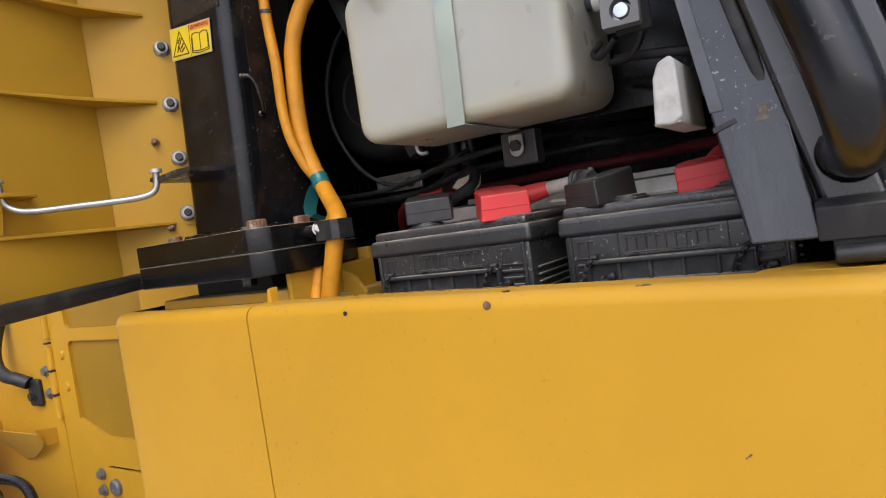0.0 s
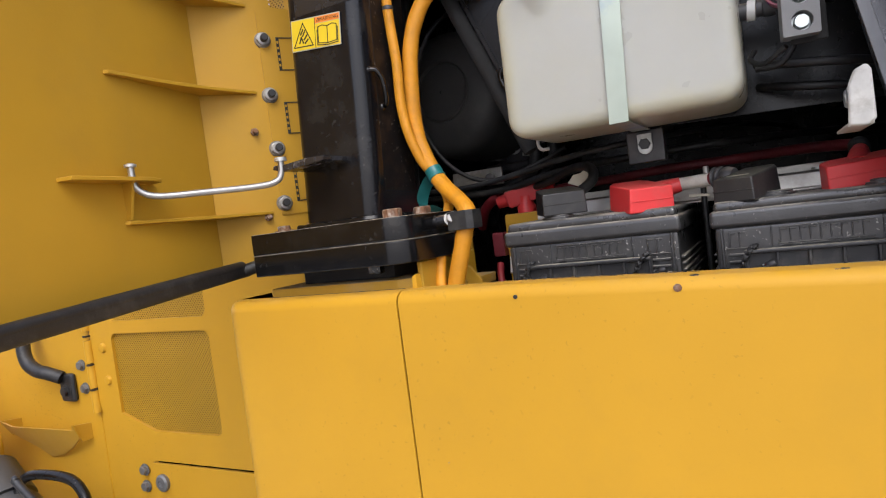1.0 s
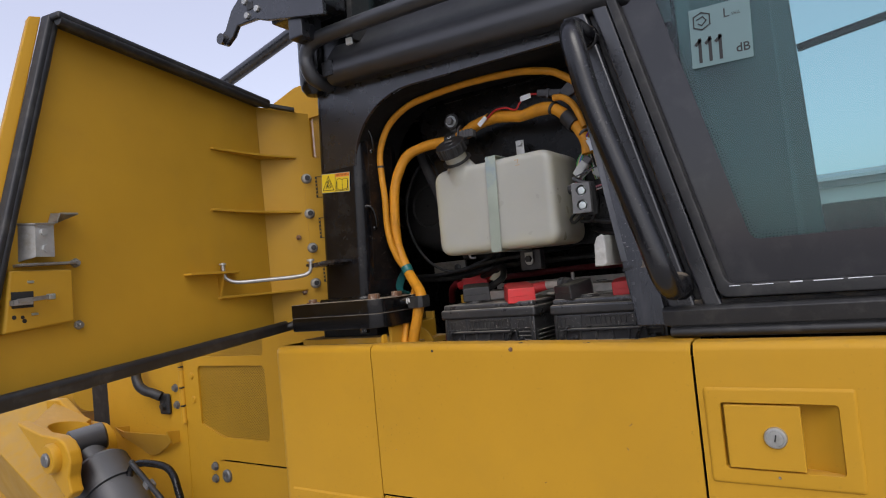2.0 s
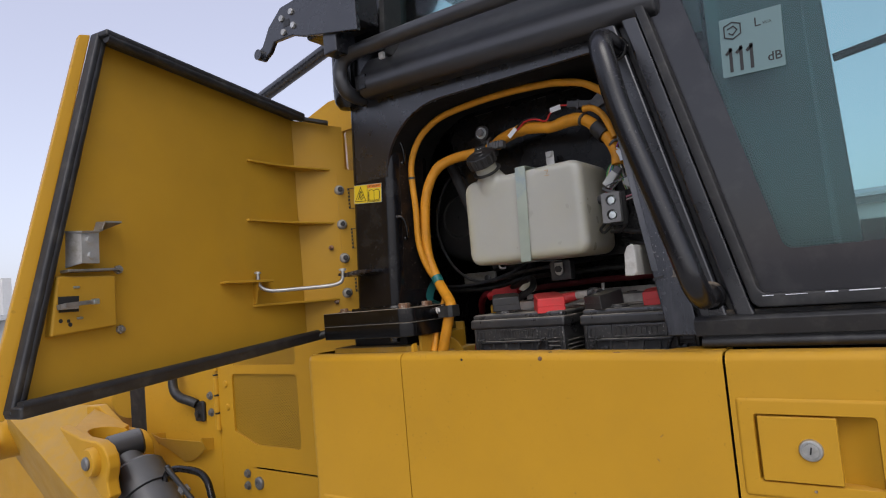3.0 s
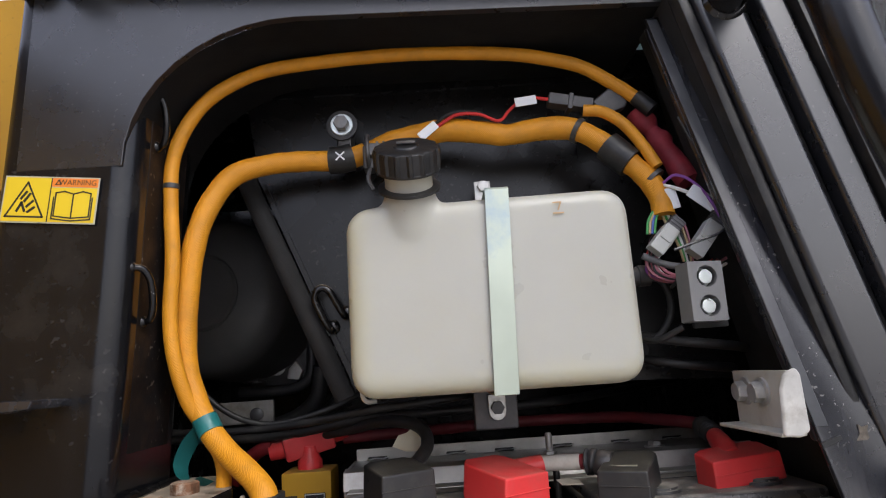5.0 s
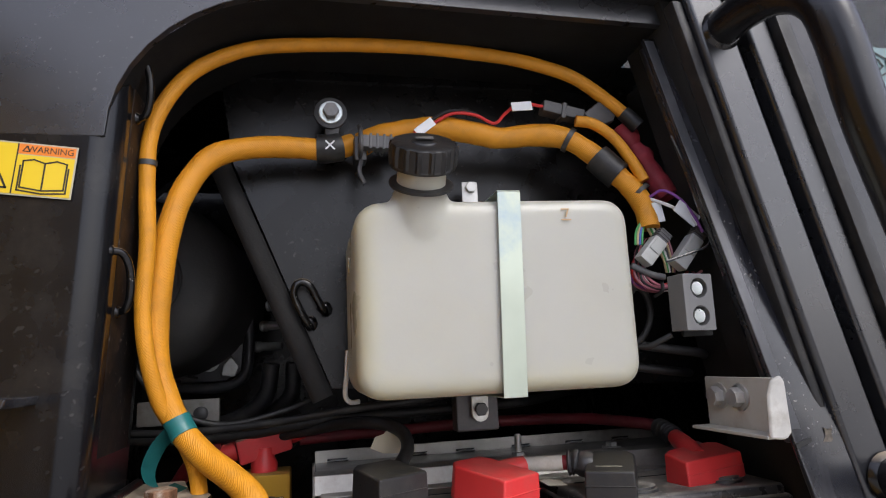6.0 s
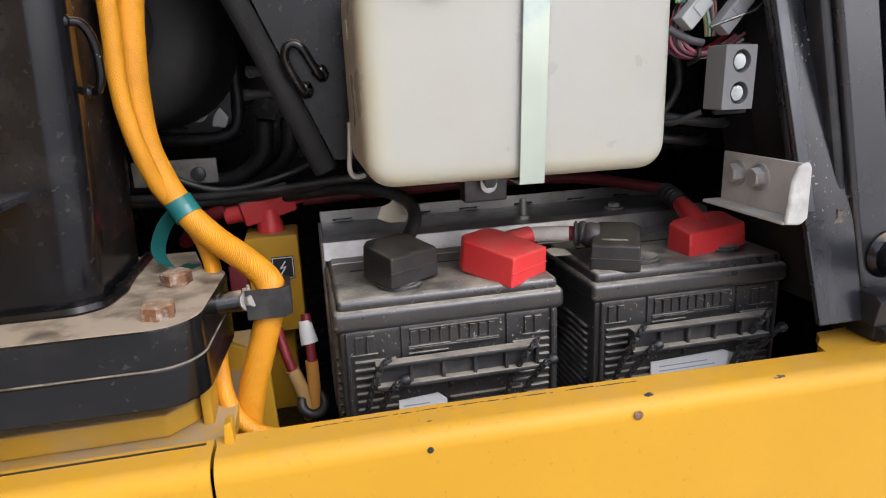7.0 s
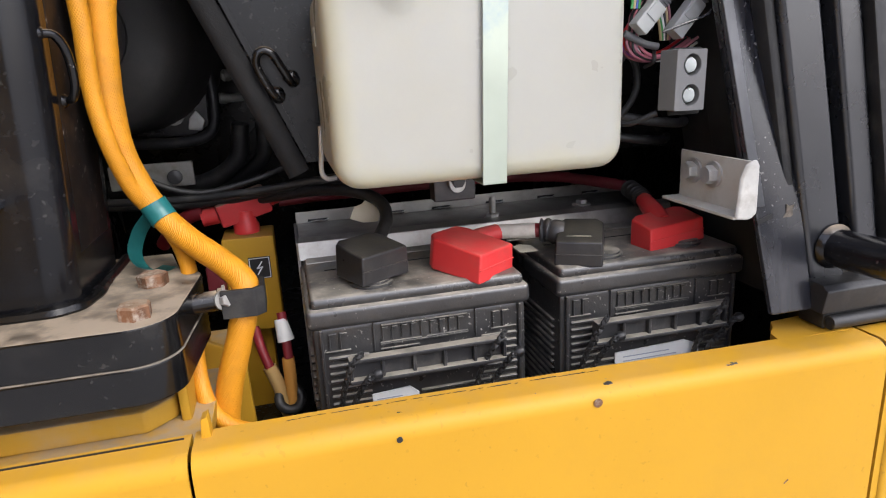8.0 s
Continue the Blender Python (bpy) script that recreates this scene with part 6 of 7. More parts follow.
part("wire", tube([(0.150, 0.172, 1.842), (0.162, 0.160, 1.848), (0.178, 0.150, 1.835), (0.192, 0.145, 1.812), (0.198, 0.14, 1.79)], 0.0019, 6), wires["purple"], conns, "thin purple wire")
part("wire", tube([(0.150, 0.172, 1.840), (0.165, 0.160, 1.830), (0.185, 0.150, 1.815), (0.195, 0.145, 1.80)], 0.0022, 6), wires["white"], conns, "thin white wire")
part("wire_tag", at(box(-0.013, 0.013, -0.001, 0.001, -0.0065, 0.0065, 0.0005), pose(0.158, 0.168, 1.822, 0, 80, 0)), label_white, conns, "folded white wire tag")
part("wire_tag", at(box(-0.017, 0.017, -0.001, 0.001, -0.0085, 0.0085, 0.0005), pose(0.184, 0.147, 1.815, 0, 40, 0)), label_white, conns)
part("cable_tie", tube([(0.20, 0.14, 1.80), (0.22, 0.13, 1.785), (0.232, 0.12, 1.79), (0.230, 0.115, 1.81)], 0.0016, 6), wires["black"], conns)
redloom = thing("red_cable_sleeve", "dark red braided cable sleeve behind the post", "cable")
part("sleeve", tube([(0.148, 0.22, 1.955), (0.165, 0.215, 1.92), (0.185, 0.21, 1.88), (0.195, 0.20, 1.85)], 0.014, 12, wob=0.45), mat("dull_red_sleeve", (0.34, 0.035, 0.05), 0.6, var=0.3, scale=40.0, bump=0.2), redloom)

block = thing("relay_block", "grey mounting block with two bright hexagon bolts", "block")
BM = pose(0.1505, 0.108, 1.7015, 0, 1, 6)
HOLES = (0.0155, -0.0155)


def circle(cx, cz, r, n=20):
    return [(cx + r * math.cos(2 * math.pi * k / n), cz + r * math.sin(2 * math.pi * k / n)) for k in range(n)]


block_grey = mat("dark_grey_block", (0.15, 0.15, 0.148), 0.45, bump=0.08, dirt=(0.24, 0.22, 0.2), dirt_amt=0.3)
bm = framed(rrect(-0.0195, 0.0195, -0.0315, 0.0315, 0.0015, 2), [circle(0.001, z, 0.0112) for z in HOLES], -0.013, 0.014)
part("body", at(bevel_all(bm, 0.0006, 1, 60), BM), block_grey, block)
part("back", at(box(-0.019, 0.019, 0.004, 0.0065, -0.031, 0.031), BM), bolt_black, block)
for z in HOLES:
    part("bolt", at(hexbolt((0.001, 0.0035, z), Y_OUT, 0.0088, 0.011, 0.0108, 0, 15), BM), zinc, block, "bright zinc hexagon bolt")
part("bracket", box(0.140, 0.178, 0.114, 0.120, 1.664, 1.735, 0.002), foam, block)
part("wire", tube([(0.135, 0.13, 1.667), (0.11, 0.15, 1.655), (0.095, 0.17, 1.665), (0.10, 0.19, 1.68)], 0.0035, 8), wires["black"], block)

clip_brk = thing("stay_rest_bracket", "pale grey steel angle bracket with two hexagon bolts", "bracket")
part("web", box(0.203, 0.207, 0.052, 0.180, 1.558, 1.616, 0.0015), steel_light, clip_brk)
part("shelf", box(0.182, 0.207, 0.052, 0.185, 1.555, 1.559, 0.0015), steel_light, clip_brk)
part("end_flange", prism([(0.183, 1.556), (0.186, 1.600), (0.192, 1.614), (0.204, 1.619), (0.208, 1.612), (0.209, 1.560), (0.200, 1.554)], "y", 0.048, 0.054, 0.003, 3), mat("worn_white_coat", (0.52, 0.51, 0.47), 0.55, var=0.15, scale=40.0, bump=0.1, dirt=(0.28, 0.25, 0.2), dirt_amt=0.6, dirt_scale=60.0), clip_brk, "worn white coated end")
for y in (0.152, 0.115):
    part("bolt", hexbolt((0.203, y, 1.594), (-1, 0, 0), 0.0110, 0.010, 0.015), steel, clip_brk, "dusty hexagon bolt")

# ---- P-clamp on the foot flange ----
pc = thing("conduit_clamp", "black rubber clamp with steel bolt holding the conduit", "clamp")
part("spacer", lathe([(0.0105, 0), (0.0105, 0.036), (0.012, 0.037), (0.012, 0.041)], (-0.392, 0.140, 1.508), (1, 0.10, 0.02), n=20), black, pc)
part("washer", lathe([(0.014, 0), (0.014, 0.003)], (-0.351, 0.146, 1.509), (1, 0.1, 0.02), n=22), steel, pc)
part("bolt", hexbolt((-0.350, 0.135, 1.511), (0.75, -1, 0.25), 0.0072, 0.007, 0.0105, 0, 0, False), latch_steel, pc, "bright hexagon bolt")
part("strap", prism([(-0.352, 0.128), (-0.318, 0.126), (-0.309, 0.134), (-0.309, 0.166), (-0.318, 0.174), (-0.345, 0.172), (-0.345, 0.168), (-0.32, 0.169), (-0.314, 0.163), (-0.314, 0.137), (-0.320, 0.131), (-0.352, 0.133)], "z", 1.492, 1.522, 0.001), rubber, pc, "black clamp strap")

# ---- yellow support under the foot ----
sup = thing("post_support_frame", "dusty yellow welded frame under the cab post", "frame")
part("pad", prism([(-0.70, 0.085), (-0.43, 0.085), (-0.405, 0.11), (-0.405, 0.30), (-0.70, 0.30)], "z", 1.402, 1.426, 0.004), yellow_dusty, sup)
part("rear_plate", box(-0.70, -0.40, 0.305, 0.315, 1.38, 1.47, 0.002), yellow_dusty, sup)
part("rubber_pad", box(-0.655, -0.46, 0.125, 0.285, 1.424, 1.453, 0.004), rubber, sup, "black rubber mount under the foot")
part("side_plate", box(-0.402, -0.392, 0.10, 0.30, 1.22, 1.45, 0.003), yellow_shaded, sup)
part("gusset", prism([(-0.392, 1.22), (-0.34, 1.22), (-0.345, 1.40), (-0.365, 1.425), (-0.392, 1.44)], "y", 0.215, 0.225, 0.003), yellow_shaded, sup)

# ---- batteries ----
battery = thing("battery", "dusty black lead-acid battery with rope carrying handle", "battery", group="batteries in the bay")
W, D = 0.262, 0.30
bm = box(0.005, W - 0.005, 0.005, D - 0.005, 0, 0.188, 0.006, 2)
part("case", bm, battery_black, battery)
ribs = bmesh.new()
for k in range(16):
    z = 0.006 + 0.0095 * k
    for x0, x1 in ((0.020, 0.066), (0.200, 0.244)) if k > 9 else ((0.020, 0.118), (0.124, 0.244)):
        merge_into(ribs, box(x0, x1, 0.0008, 0.006, z, z + 0.0034, 0.0008, 1))
    for xs in (0.0008, W - 0.006):
        merge_into(ribs, box(xs, xs + 0.0052, 0.02, D - 0.02, z, z + 0.0034, 0.0008, 1))
part("case_ribs", ribs, battery_black, battery, "moulded horizontal ribs")
part("lid_band", box(0, W, 0, D, 0.186, 0.210, 0.0065, 4), battery_black, battery)
part("lid_step", box(0.006, W - 0.006, 0.006, D - 0.006, 0.207, 0.222, 0.006, 3), battery_black, battery, "dusty top of the battery")
part("corner_rib", box(0.012, 0.016, 0.000, 0.006, 0.0, 0.186, 0.001, 1), battery_black, battery)
part("corner_rib", box(W - 0.016, W - 0.012, 0.000, 0.006, 0.0, 0.186, 0.001, 1), battery_black, battery)
emb = bmesh.new()
for k in range(9):  # moulded lettering too worn to read: plain bars
    x = 0.082 + 0.0112 * k
    merge_into(emb, box(x, x + 0.0016, 0.0022, 0.006, 0.164, 0.180, 0.0004, 1))
    merge_into(emb, box(x, x + 0.0075, 0.0022, 0.006, 0.178, 0.180, 0.0004, 1))
for x in (0.022, 0.034, 0.214, 0.226):
    merge_into(emb, box(x, x + 0.0018, 0.0022, 0.006, 0.160, 0.180, 0.0004, 1))
    merge_into(emb, box(x, x + 0.009, 0.0022, 0.006, 0.178, 0.180, 0.0004, 1))
merge_into(emb, box(0.080, 0.184, 0.0022, 0.006, 0.158, 0.160, 0.0004, 1))
merge_into(emb, box(0.080, 0.125, 0.0022, 0.006, 0.152, 0.154, 0.0004, 1))
for x0, x1 in ((0.072, 0.0735), (0.1925, 0.194)):
    merge_into(emb, box(x0, x1, 0.0022, 0.006, 0.152, 0.186, 0.0004, 1))
for x0, x1, z in ((0.080, 0.128, 0.1605), (0.134, 0.184, 0.1605), (0.082, 0.184, 0.1815), (0.018, 0.046, 0.158), (0.212, 0.244, 0.158)):
    merge_into(emb, box(x0, x1, 0.0018, 0.006, z, z + 0.0014, 0.0003, 1))
part("moulded_relief", emb, battery_black, battery, "raised moulded marks")
handle = part("handle_bar", box(0.040, 0.222, -0.016, -0.012, 0.130, 0.156, 0.001), bar_plastic, battery, "dusty plastic carrying bar")
for z0, z1 in ((0.153, 0.158), (0.128, 0.133)):
    part("bar_rim", box(0.040, 0.222, -0.026, -0.012, z0, z1, 0.0016), bar_plastic, handle)
for k in range(6):
    x = 0.040 + 0.178 * k / 5
    part("bar_rib", box(x, x + 0.004, -0.023, -0.012, 0.130, 0.156, 0.0008, 1), bar_plastic, handle)


def rope(pts, r=0.0032, turns=330):
    """Four fine strands wound along a path, two each way."""
    path = curve_pts(pts, 18)
    b = bmesh.new()
    s, acc = [0.0], 0.0
    for p, q in zip(path, path[1:]):
        acc += (q - p).length
        s.append(acc)
    for ph, way in ((0, 1), (math.pi, 1), (math.pi / 2, -1), (math.pi * 1.5, -1)):
        line = []
        for i, p in enumerate(path):
            d = (path[min(i + 1, len(path) - 1)] - path[max(i - 1, 0)]).normalized()
            u = d.orthogonal().normalized()
            v = d.cross(u)
            a = s[i] * turns * way + ph
            line.append(p + (u * math.cos(a) + v * math.sin(a)) * r * 0.6)
        merge_into(b, tube(line, r * 0.58, 5, step=1))
    return b


for x, dx in ((0.048, -0.020), (0.214, -0.026)):
    part("rope", rope([(x + 0.008, -0.020, 0.162), (x, -0.028, 0.160), (x + dx * 0.5, -0.024, 0.140), (x + dx * 0.8, -0.014, 0.115), (x + dx, -0.006, 0.085), (x + dx * 1.1, -0.004, 0.05)]), rubber, battery, "black braided rope")
    part("rope", rope([(x + 0.020, -0.026, 0.138), (x + 0.012, -0.030, 0.136), (x + 0.004, -0.024, 0.122), (x + dx * 0.4, -0.012, 0.09), (x + dx * 0.6, -0.006, 0.05)]), rubber, battery, "black braided rope")
    part("rope_knot", lathe([(0, -0.006), (0.005, -0.004), (0.0065, 0), (0.005, 0.005), (0, 0.007)], (x + 0.022, -0.027, 0.138), (1, 0, 0.3), n=10), rubber, battery)
lab = part("label", prism([(0.065, 0.058), (0.065, 0.100), (0.110, 0.103), (0.120, 0.094), (0.120, 0.058)], "y", -0.0005, 0.0014), label_white, battery, "white printed label")
for k in range(4):
    part("print_bar", box(0.070, 0.070 + 0.03 + 0.005 * (k % 2), -0.0008, -0.0004, 0.092 - 0.006 * k, 0.0935 - 0.006 * k), label_grey, lab)
for x, y in ((0.080, 0.042), (0.200, 0.052)):
    part("terminal_ring", lathe([(0.026, -0.001), (0.026, 0.003), (0.0225, 0.0035), (0.0225, 0.006), (0.019, 0.007), (0, 0.007)], (x, y, 0.222), (0, 0, 1), n=24), battery_black, battery)
for k in range(2):
    part("vent_seam", box(0.03, W - 0.03, 0.11 + 0.10 * k, 0.112 + 0.10 * k, 0.2215, 0.2228), rubber, battery)
battery.matrix_basis = pose(-0.271, 0.152, 1.268)
second = copy_thing(battery, pose(0.026, 0.154, 1.266))
for o in second.children:
    if o.name.startswith("label"):
        o.matrix_basis = Matrix.Translation((-0.064, 0, 0.002)) @ Matrix.Diagonal((2.2, 1, 1.0, 1))
tagged(second, "dusty black lead-acid battery beside the slanting post")


def cover(name, m, w, d, hgt, material, label, neck=True):
    """Boot over a battery terminal: a block with a shouldered back and a cable spout."""
    t = thing(name, label, "terminal cover", group="battery terminal covers")
    pts = [(-w / 2, -d / 2), (w / 2, -d / 2), (w / 2, d * 0.36), (w * 0.36, d / 2), (-w * 0.36, d / 2), (-w / 2, d * 0.36)]
    b = prism(pts, "z", 0, hgt, 0.0026, 3)
    for v in b.verts:
        k = v.co.z / hgt
        v.co.x *= 1.02 - 0.05 * k
        v.co.y *= 1.01 - 0.03 * k
        v.co.z += k * (0.006 * v.co.y / d + 0.0022 * (1 - (2 * v.co.x / w) ** 2) + 0.0012 * noise.noise(v.co * 55 + Vector((w * 90, d * 70, 0))))
        v.co.x += 0.0012 * noise.noise(v.co * 48 + Vector((3, d * 50, 1)))
    part("boot", b, material, t)
    part("seam", box(-w / 2 * 0.985, w / 2 * 0.985, -d / 2 * 1.005 - 0.0006, -d / 2 + 0.002, hgt * 0.43, hgt * 0.47, 0.0004, 1), material, t)
    if neck:
        part("spout", tube([(0, d * 0.42, hgt * 0.5), (0, d * 0.62, hgt * 0.5), (0, d * 0.72, hgt * 0.5)], lambda k: 0.013 - 0.003 * k, 14, step=3), material, t)
    t.matrix_basis = m
    return t


cover("negative_terminal_cover", pose(-0.190, 0.2045, 1.497, 3, 0, 30), 0.068, 0.060, 0.037, boot_black, "black rubber boot on the battery terminal")
cover("positive_terminal_cover", pose(-0.070, 0.2025, 1.489, 5, 0, 34.5), 0.066, 0.086, 0.037, red_vinyl, "red vinyl boot on the battery terminal beside a pale sleeve", False)
boot2 = cover("negative_terminal_cover", pose(0.076, 0.197, 1.489, 5, 0, -28.3), 0.058, 0.074, 0.034, boot_black, "black rubber boot joined to a sleeved link cable", False)
for k in range(3):
    part("print_bar", box(-0.016 + 0.004 * k, 0.014 - 0.003 * (k % 2), -0.020 + 0.009 * k, -0.016 + 0.009 * k, 0.0325, 0.0338), mat("worn_pale_print", (0.22, 0.21, 0.16), 0.8, var=0.5, scale=120.0, bump=0.0, dirt=(0.03, 0.03, 0.03), dirt_amt=0.9, dirt_scale=110.0) if k == 0 else boot2.children[-1].data.materials[0], boot2, "worn pale print")
cover("positive_terminal_cover", pose(0.2085, 0.212, 1.489, 2, -4, 8), 0.088, 0.047, 0.034, red_vinyl, "red vinyl boot with a cable rising behind it", False)

paper = mat("dirty_paper_tag", (0.40, 0.37, 0.30), 0.7, var=0.2, scale=60.0, bump=0.1)
link = thing("battery_link_cable", "short battery link cable in a pale sleeve", "cable")
part("sleeve", tube([(-0.020, 0.247, 1.519), (0.006, 0.237, 1.520), (0.028, 0.226, 1.521)], 0.0095, 14), mat("dirty_white_sleeve", (0.55, 0.53, 0.48), 0.55, var=0.12, scale=40.0, bump=0.08, dirt=(0.35, 0.31, 0.25), dirt_amt=0.5, dirt_scale=50.0), link, "dirty white sleeve")
part("red_end", tube([(0.027, 0.2265, 1.521), (0.034, 0.2235, 1.521)], 0.0092, 14, step=2), red_cable, link)
part("boot_neck", tube([(0.033, 0.224, 1.521), (0.036, 0.2225, 1.521), (0.041, 0.220, 1.521), (0.045, 0.218, 1.520), (0.060, 0.211, 1.518)], lambda k: 0.0125 + 0.0035 * abs(math.sin(k * 9)), 14), plastic, link)
part("red_spout", tube([(-0.060, 0.226, 1.510), (-0.042, 0.240, 1.515), (-0.016, 0.2455, 1.519)], lambda k: 0.016 - 0.005 * k, 14), red_vinyl, link)
part("paper_tag", at(prism([(-0.014, -0.012), (0.012, -0.014), (0.016, 0.006), (0.002, 0.013), (-0.012, 0.008)], "z", 0, 0.0006), pose(0.010, 0.222, 1.500, 8, 4, 15)), paper, link, "torn pale paper tag")

pos = thing("positive_battery_cable", "red battery cable running along the back of the bay", "cable")
part("cable", tube([(0.206, 0.230, 1.516), (0.211, 0.260, 1.529), (0.215, 0.290, 1.536), (0.218, 0.330, 1.543), (0.190, 0.36, 1.548), (0.14, 0.42, 1.552), (0.05, 0.46, 1.552), (-0.06, 0.46, 1.552), (-0.15, 0.47, 1.548), (-0.22, 0.48, 1.546), (-0.29, 0.478, 1.544)], 0.0085, 12), red_cable_dark, pos)
part("red_spout", tube([(0.205, 0.218, 1.510), (0.209, 0.245, 1.523), (0.214, 0.278, 1.533)], lambda k: 0.017 - 0.006 * k, 14), red_vinyl, pos)
part("corrugated_sleeve", tube([(0.2135, 0.278, 1.533), (0.2155, 0.295, 1.537), (0.2175, 0.325, 1.542)], lambda k: 0.0125 + 0.0015 * math.sin(k * 60), 16, step=12), rubber, pos, "black corrugated sleeve")
neg = thing("negative_battery_cable", "black battery cable curling behind the terminal", "cable")
part("cable", tube([(-0.185, 0.225, 1.515), (-0.168, 0.255, 1.530), (-0.155, 0.28, 1.545), (-0.158, 0.30, 1.562), (-0.18, 0.33, 1.572), (-0.22, 0.38, 1.572), (-0.28, 0.44, 1.560), (-0.40, 0.50, 1.54)], 0.0085, 12), rubber, neg)
part("tag", at(prism([(-0.024, -0.012), (-0.006, -0.017), (0.016, -0.015), (0.022, -0.002), (0.020, 0.014), (0.006, 0.019), (-0.004, 0.009), (-0.016, 0.004)], "z", 0, 0.0006), pose(-0.178, 0.308, 1.552, 62, 10, 18)), mat("yellowed_tag", (0.55, 0.50, 0.38), 0.6, bump=0.1), neg, "yellowed paper tag on the cable")

rail_steel = mat("dusty_rail_steel", (0.40, 0.385, 0.35), 0.34, metal=0.6, var=0.2, scale=14.0, bump=0.06, dirt=(0.16, 0.14, 0.11), dirt_amt=0.6, dirt_scale=18.0)
hold = thing("battery_hold_down", "grey steel battery hold-down rail with a threaded stud", "bracket")
part("front_angle", prism([(0.318, 1.490), (0.323, 1.490), (0.330, 1.508), (0.345, 1.512), (0.345, 1.516), (0.326, 1.513)], "x", -0.270, 0.290, 0.0012), rail_steel, hold)
part("front_foot", prism([(0.300, 1.488), (0.324, 1.488), (0.324, 1.493), (0.300, 1.491)], "x", -0.262, 0.280, 0.001), rail_steel, hold)
part("deck", box(-0.268, 0.290, 0.340, 0.455, 1.505, 1.511, 0.002), mat("dusty_dark_steel", (0.27, 0.265, 0.25), 0.36, metal=0.5, var=0.25, scale=14.0, bump=0.06, dirt=(0.10, 0.09, 0.08), dirt_amt=0.7, dirt_scale=16.0), hold, "dusty dark top strip")
part("rear_lip", box(-0.268, 0.290, 0.455, 0.460, 1.505, 1.528, 0.0015), rail_steel, hold)
for x in (-0.235, -0.115, -0.04, 0.05, 0.14, 0.22):
    part("slot", box(x - 0.015, x + 0.015, 0.4525, 0.4552, 1.5112, 1.5160, 0.0012), bolt_black, hold)
    part("slot_rim", tube([(x - 0.015, 0.4515, 1.5118), (x - 0.004, 0.4505, 1.5135), (x + 0.009, 0.4510, 1.5128), (x + 0.016, 0.4515, 1.5150)], 0.0011, 6), steel, hold, "bright bent rim of the slot")
part("left_leg", box(-0.272, -0.268, 0.34, 0.46, 1.27, 1.511, 0.001), steel, hold)
part("stud", lathe([(0.0048, 0), (0.0048, 0.036), (0.004, 0.038), (0, 0.038)], (0.012, 0.350, 1.506), (0, 0, 1), n=14), steel, hold, "threaded stud")
part("stud_nut", hexbolt((0.012, 0.350, 1.511), (0, 0, 1), 0.010, 0.007, 0.013, 0, 0, False), steel, hold)
part("end_nut", hexbolt((0.168, 0.38, 1.511), (0, 0, 1), 0.009, 0.006, 0.014), steel, hold)
part("tie_rod", lathe([(0.0045, 0), (0.0045, 0.25)], (0.010, 0.30, 1.26), (0, 0, 1), n=12), bolt_black, hold)

# ---- yellow isolator box ----
iso = thing("isolator_switch_box", "yellow steel isolator box with black symbol plates", "switch box")
part("box", box(-0.366, -0.300, 0.300, 0.365, 1.405, 1.535, 0.003), yellow_shaded, iso)
sym = part("symbol_plate", box(-0.336, -0.308, 0.2985, 0.300, 1.478, 1.508, 0.001), ink, iso, "black plate with a white flash symbol")
part("frame", flat_lines([((-0.0125, -0.0135), (0.0125, -0.0135)), ((0.0125, -0.0135), (0.0125, 0.0135)), ((0.0125, 0.0135), (-0.0125, 0.0135)), ((-0.0125, 0.0135), (-0.0125, -0.0135))], 0.0010, Matrix.Translation((-0.322, 0.299, 1.493)) @ FACE), label_white, sym)
part("flash", flat_lines([((0.003, 0.008), (-0.003, 0.000)), ((-0.003, 0.000), (0.003, 0.001)), ((0.003, 0.001), (-0.003, -0.008))], 0.0018, Matrix.Translation((-0.322, 0.299, 1.493)) @ FACE), label_white, sym)
sym2 = part("symbol_plate", box(-0.362, -0.345, 0.2985, 0.300, 1.480, 1.506, 0.001), ink, iso, "black plate with a white coil symbol")
part("coil", flat_lines([((-0.006, -0.006), (-0.003, 0.004)), ((-0.003, 0.004), (0.0, -0.002)), ((0.0, -0.002), (0.003, 0.004)), ((0.003, 0.004), (0.006, -0.006))], 0.0014, Matrix.Translation((-0.3535, 0.299, 1.493)) @ FACE), label_white, sym2)
part("gland", lathe([(0.017, 0), (0.017, 0.010), (0.013, 0.018), (0.013, 0.03)], (-0.334, 0.335, 1.535), (0, 0, 1), n=20), red_vinyl, iso, "red cable gland")
part("button", box(-0.388, -0.366, 0.285, 0.31, 1.462, 1.505, 0.003), red_cable_dark, iso, "dark red button housing")
part("lower_panel", box(-0.372, -0.318, 0.335, 0.37, 1.22, 1.40, 0.003), yellow_shaded, iso)
iso.matrix_basis = pose(0.0, 0, 0) @ Matrix.Translation((-0.327, 0.421, 1.458)) @ Matrix.Diagonal((1.12, 1.12, 1.12, 1)) @ Matrix.Translation((0.322, -0.2985, -1.493))
tee = thing("positive_junction_cover", "red vinyl junction cover on the isolator box", "terminal cover")
part("boot", at(box(-0.034, 0.034, -0.018, 0.018, -0.016, 0.016, 0.004), pose(-0.334, 0.345, 1.567, 8, -13, 10)), red_dusty, tee)
for sx in (-1, 1):
    part("spout", tube([(-0.334 + sx * 0.03, 0.345 + sx * 0.004, 1.567 + sx * 0.007), (-0.334 + sx * 0.052, 0.345 + sx * 0.006, 1.567 + sx * 0.011)], lambda k: 0.013 - 0.002 * k, 14, step=4), red_vinyl, tee)
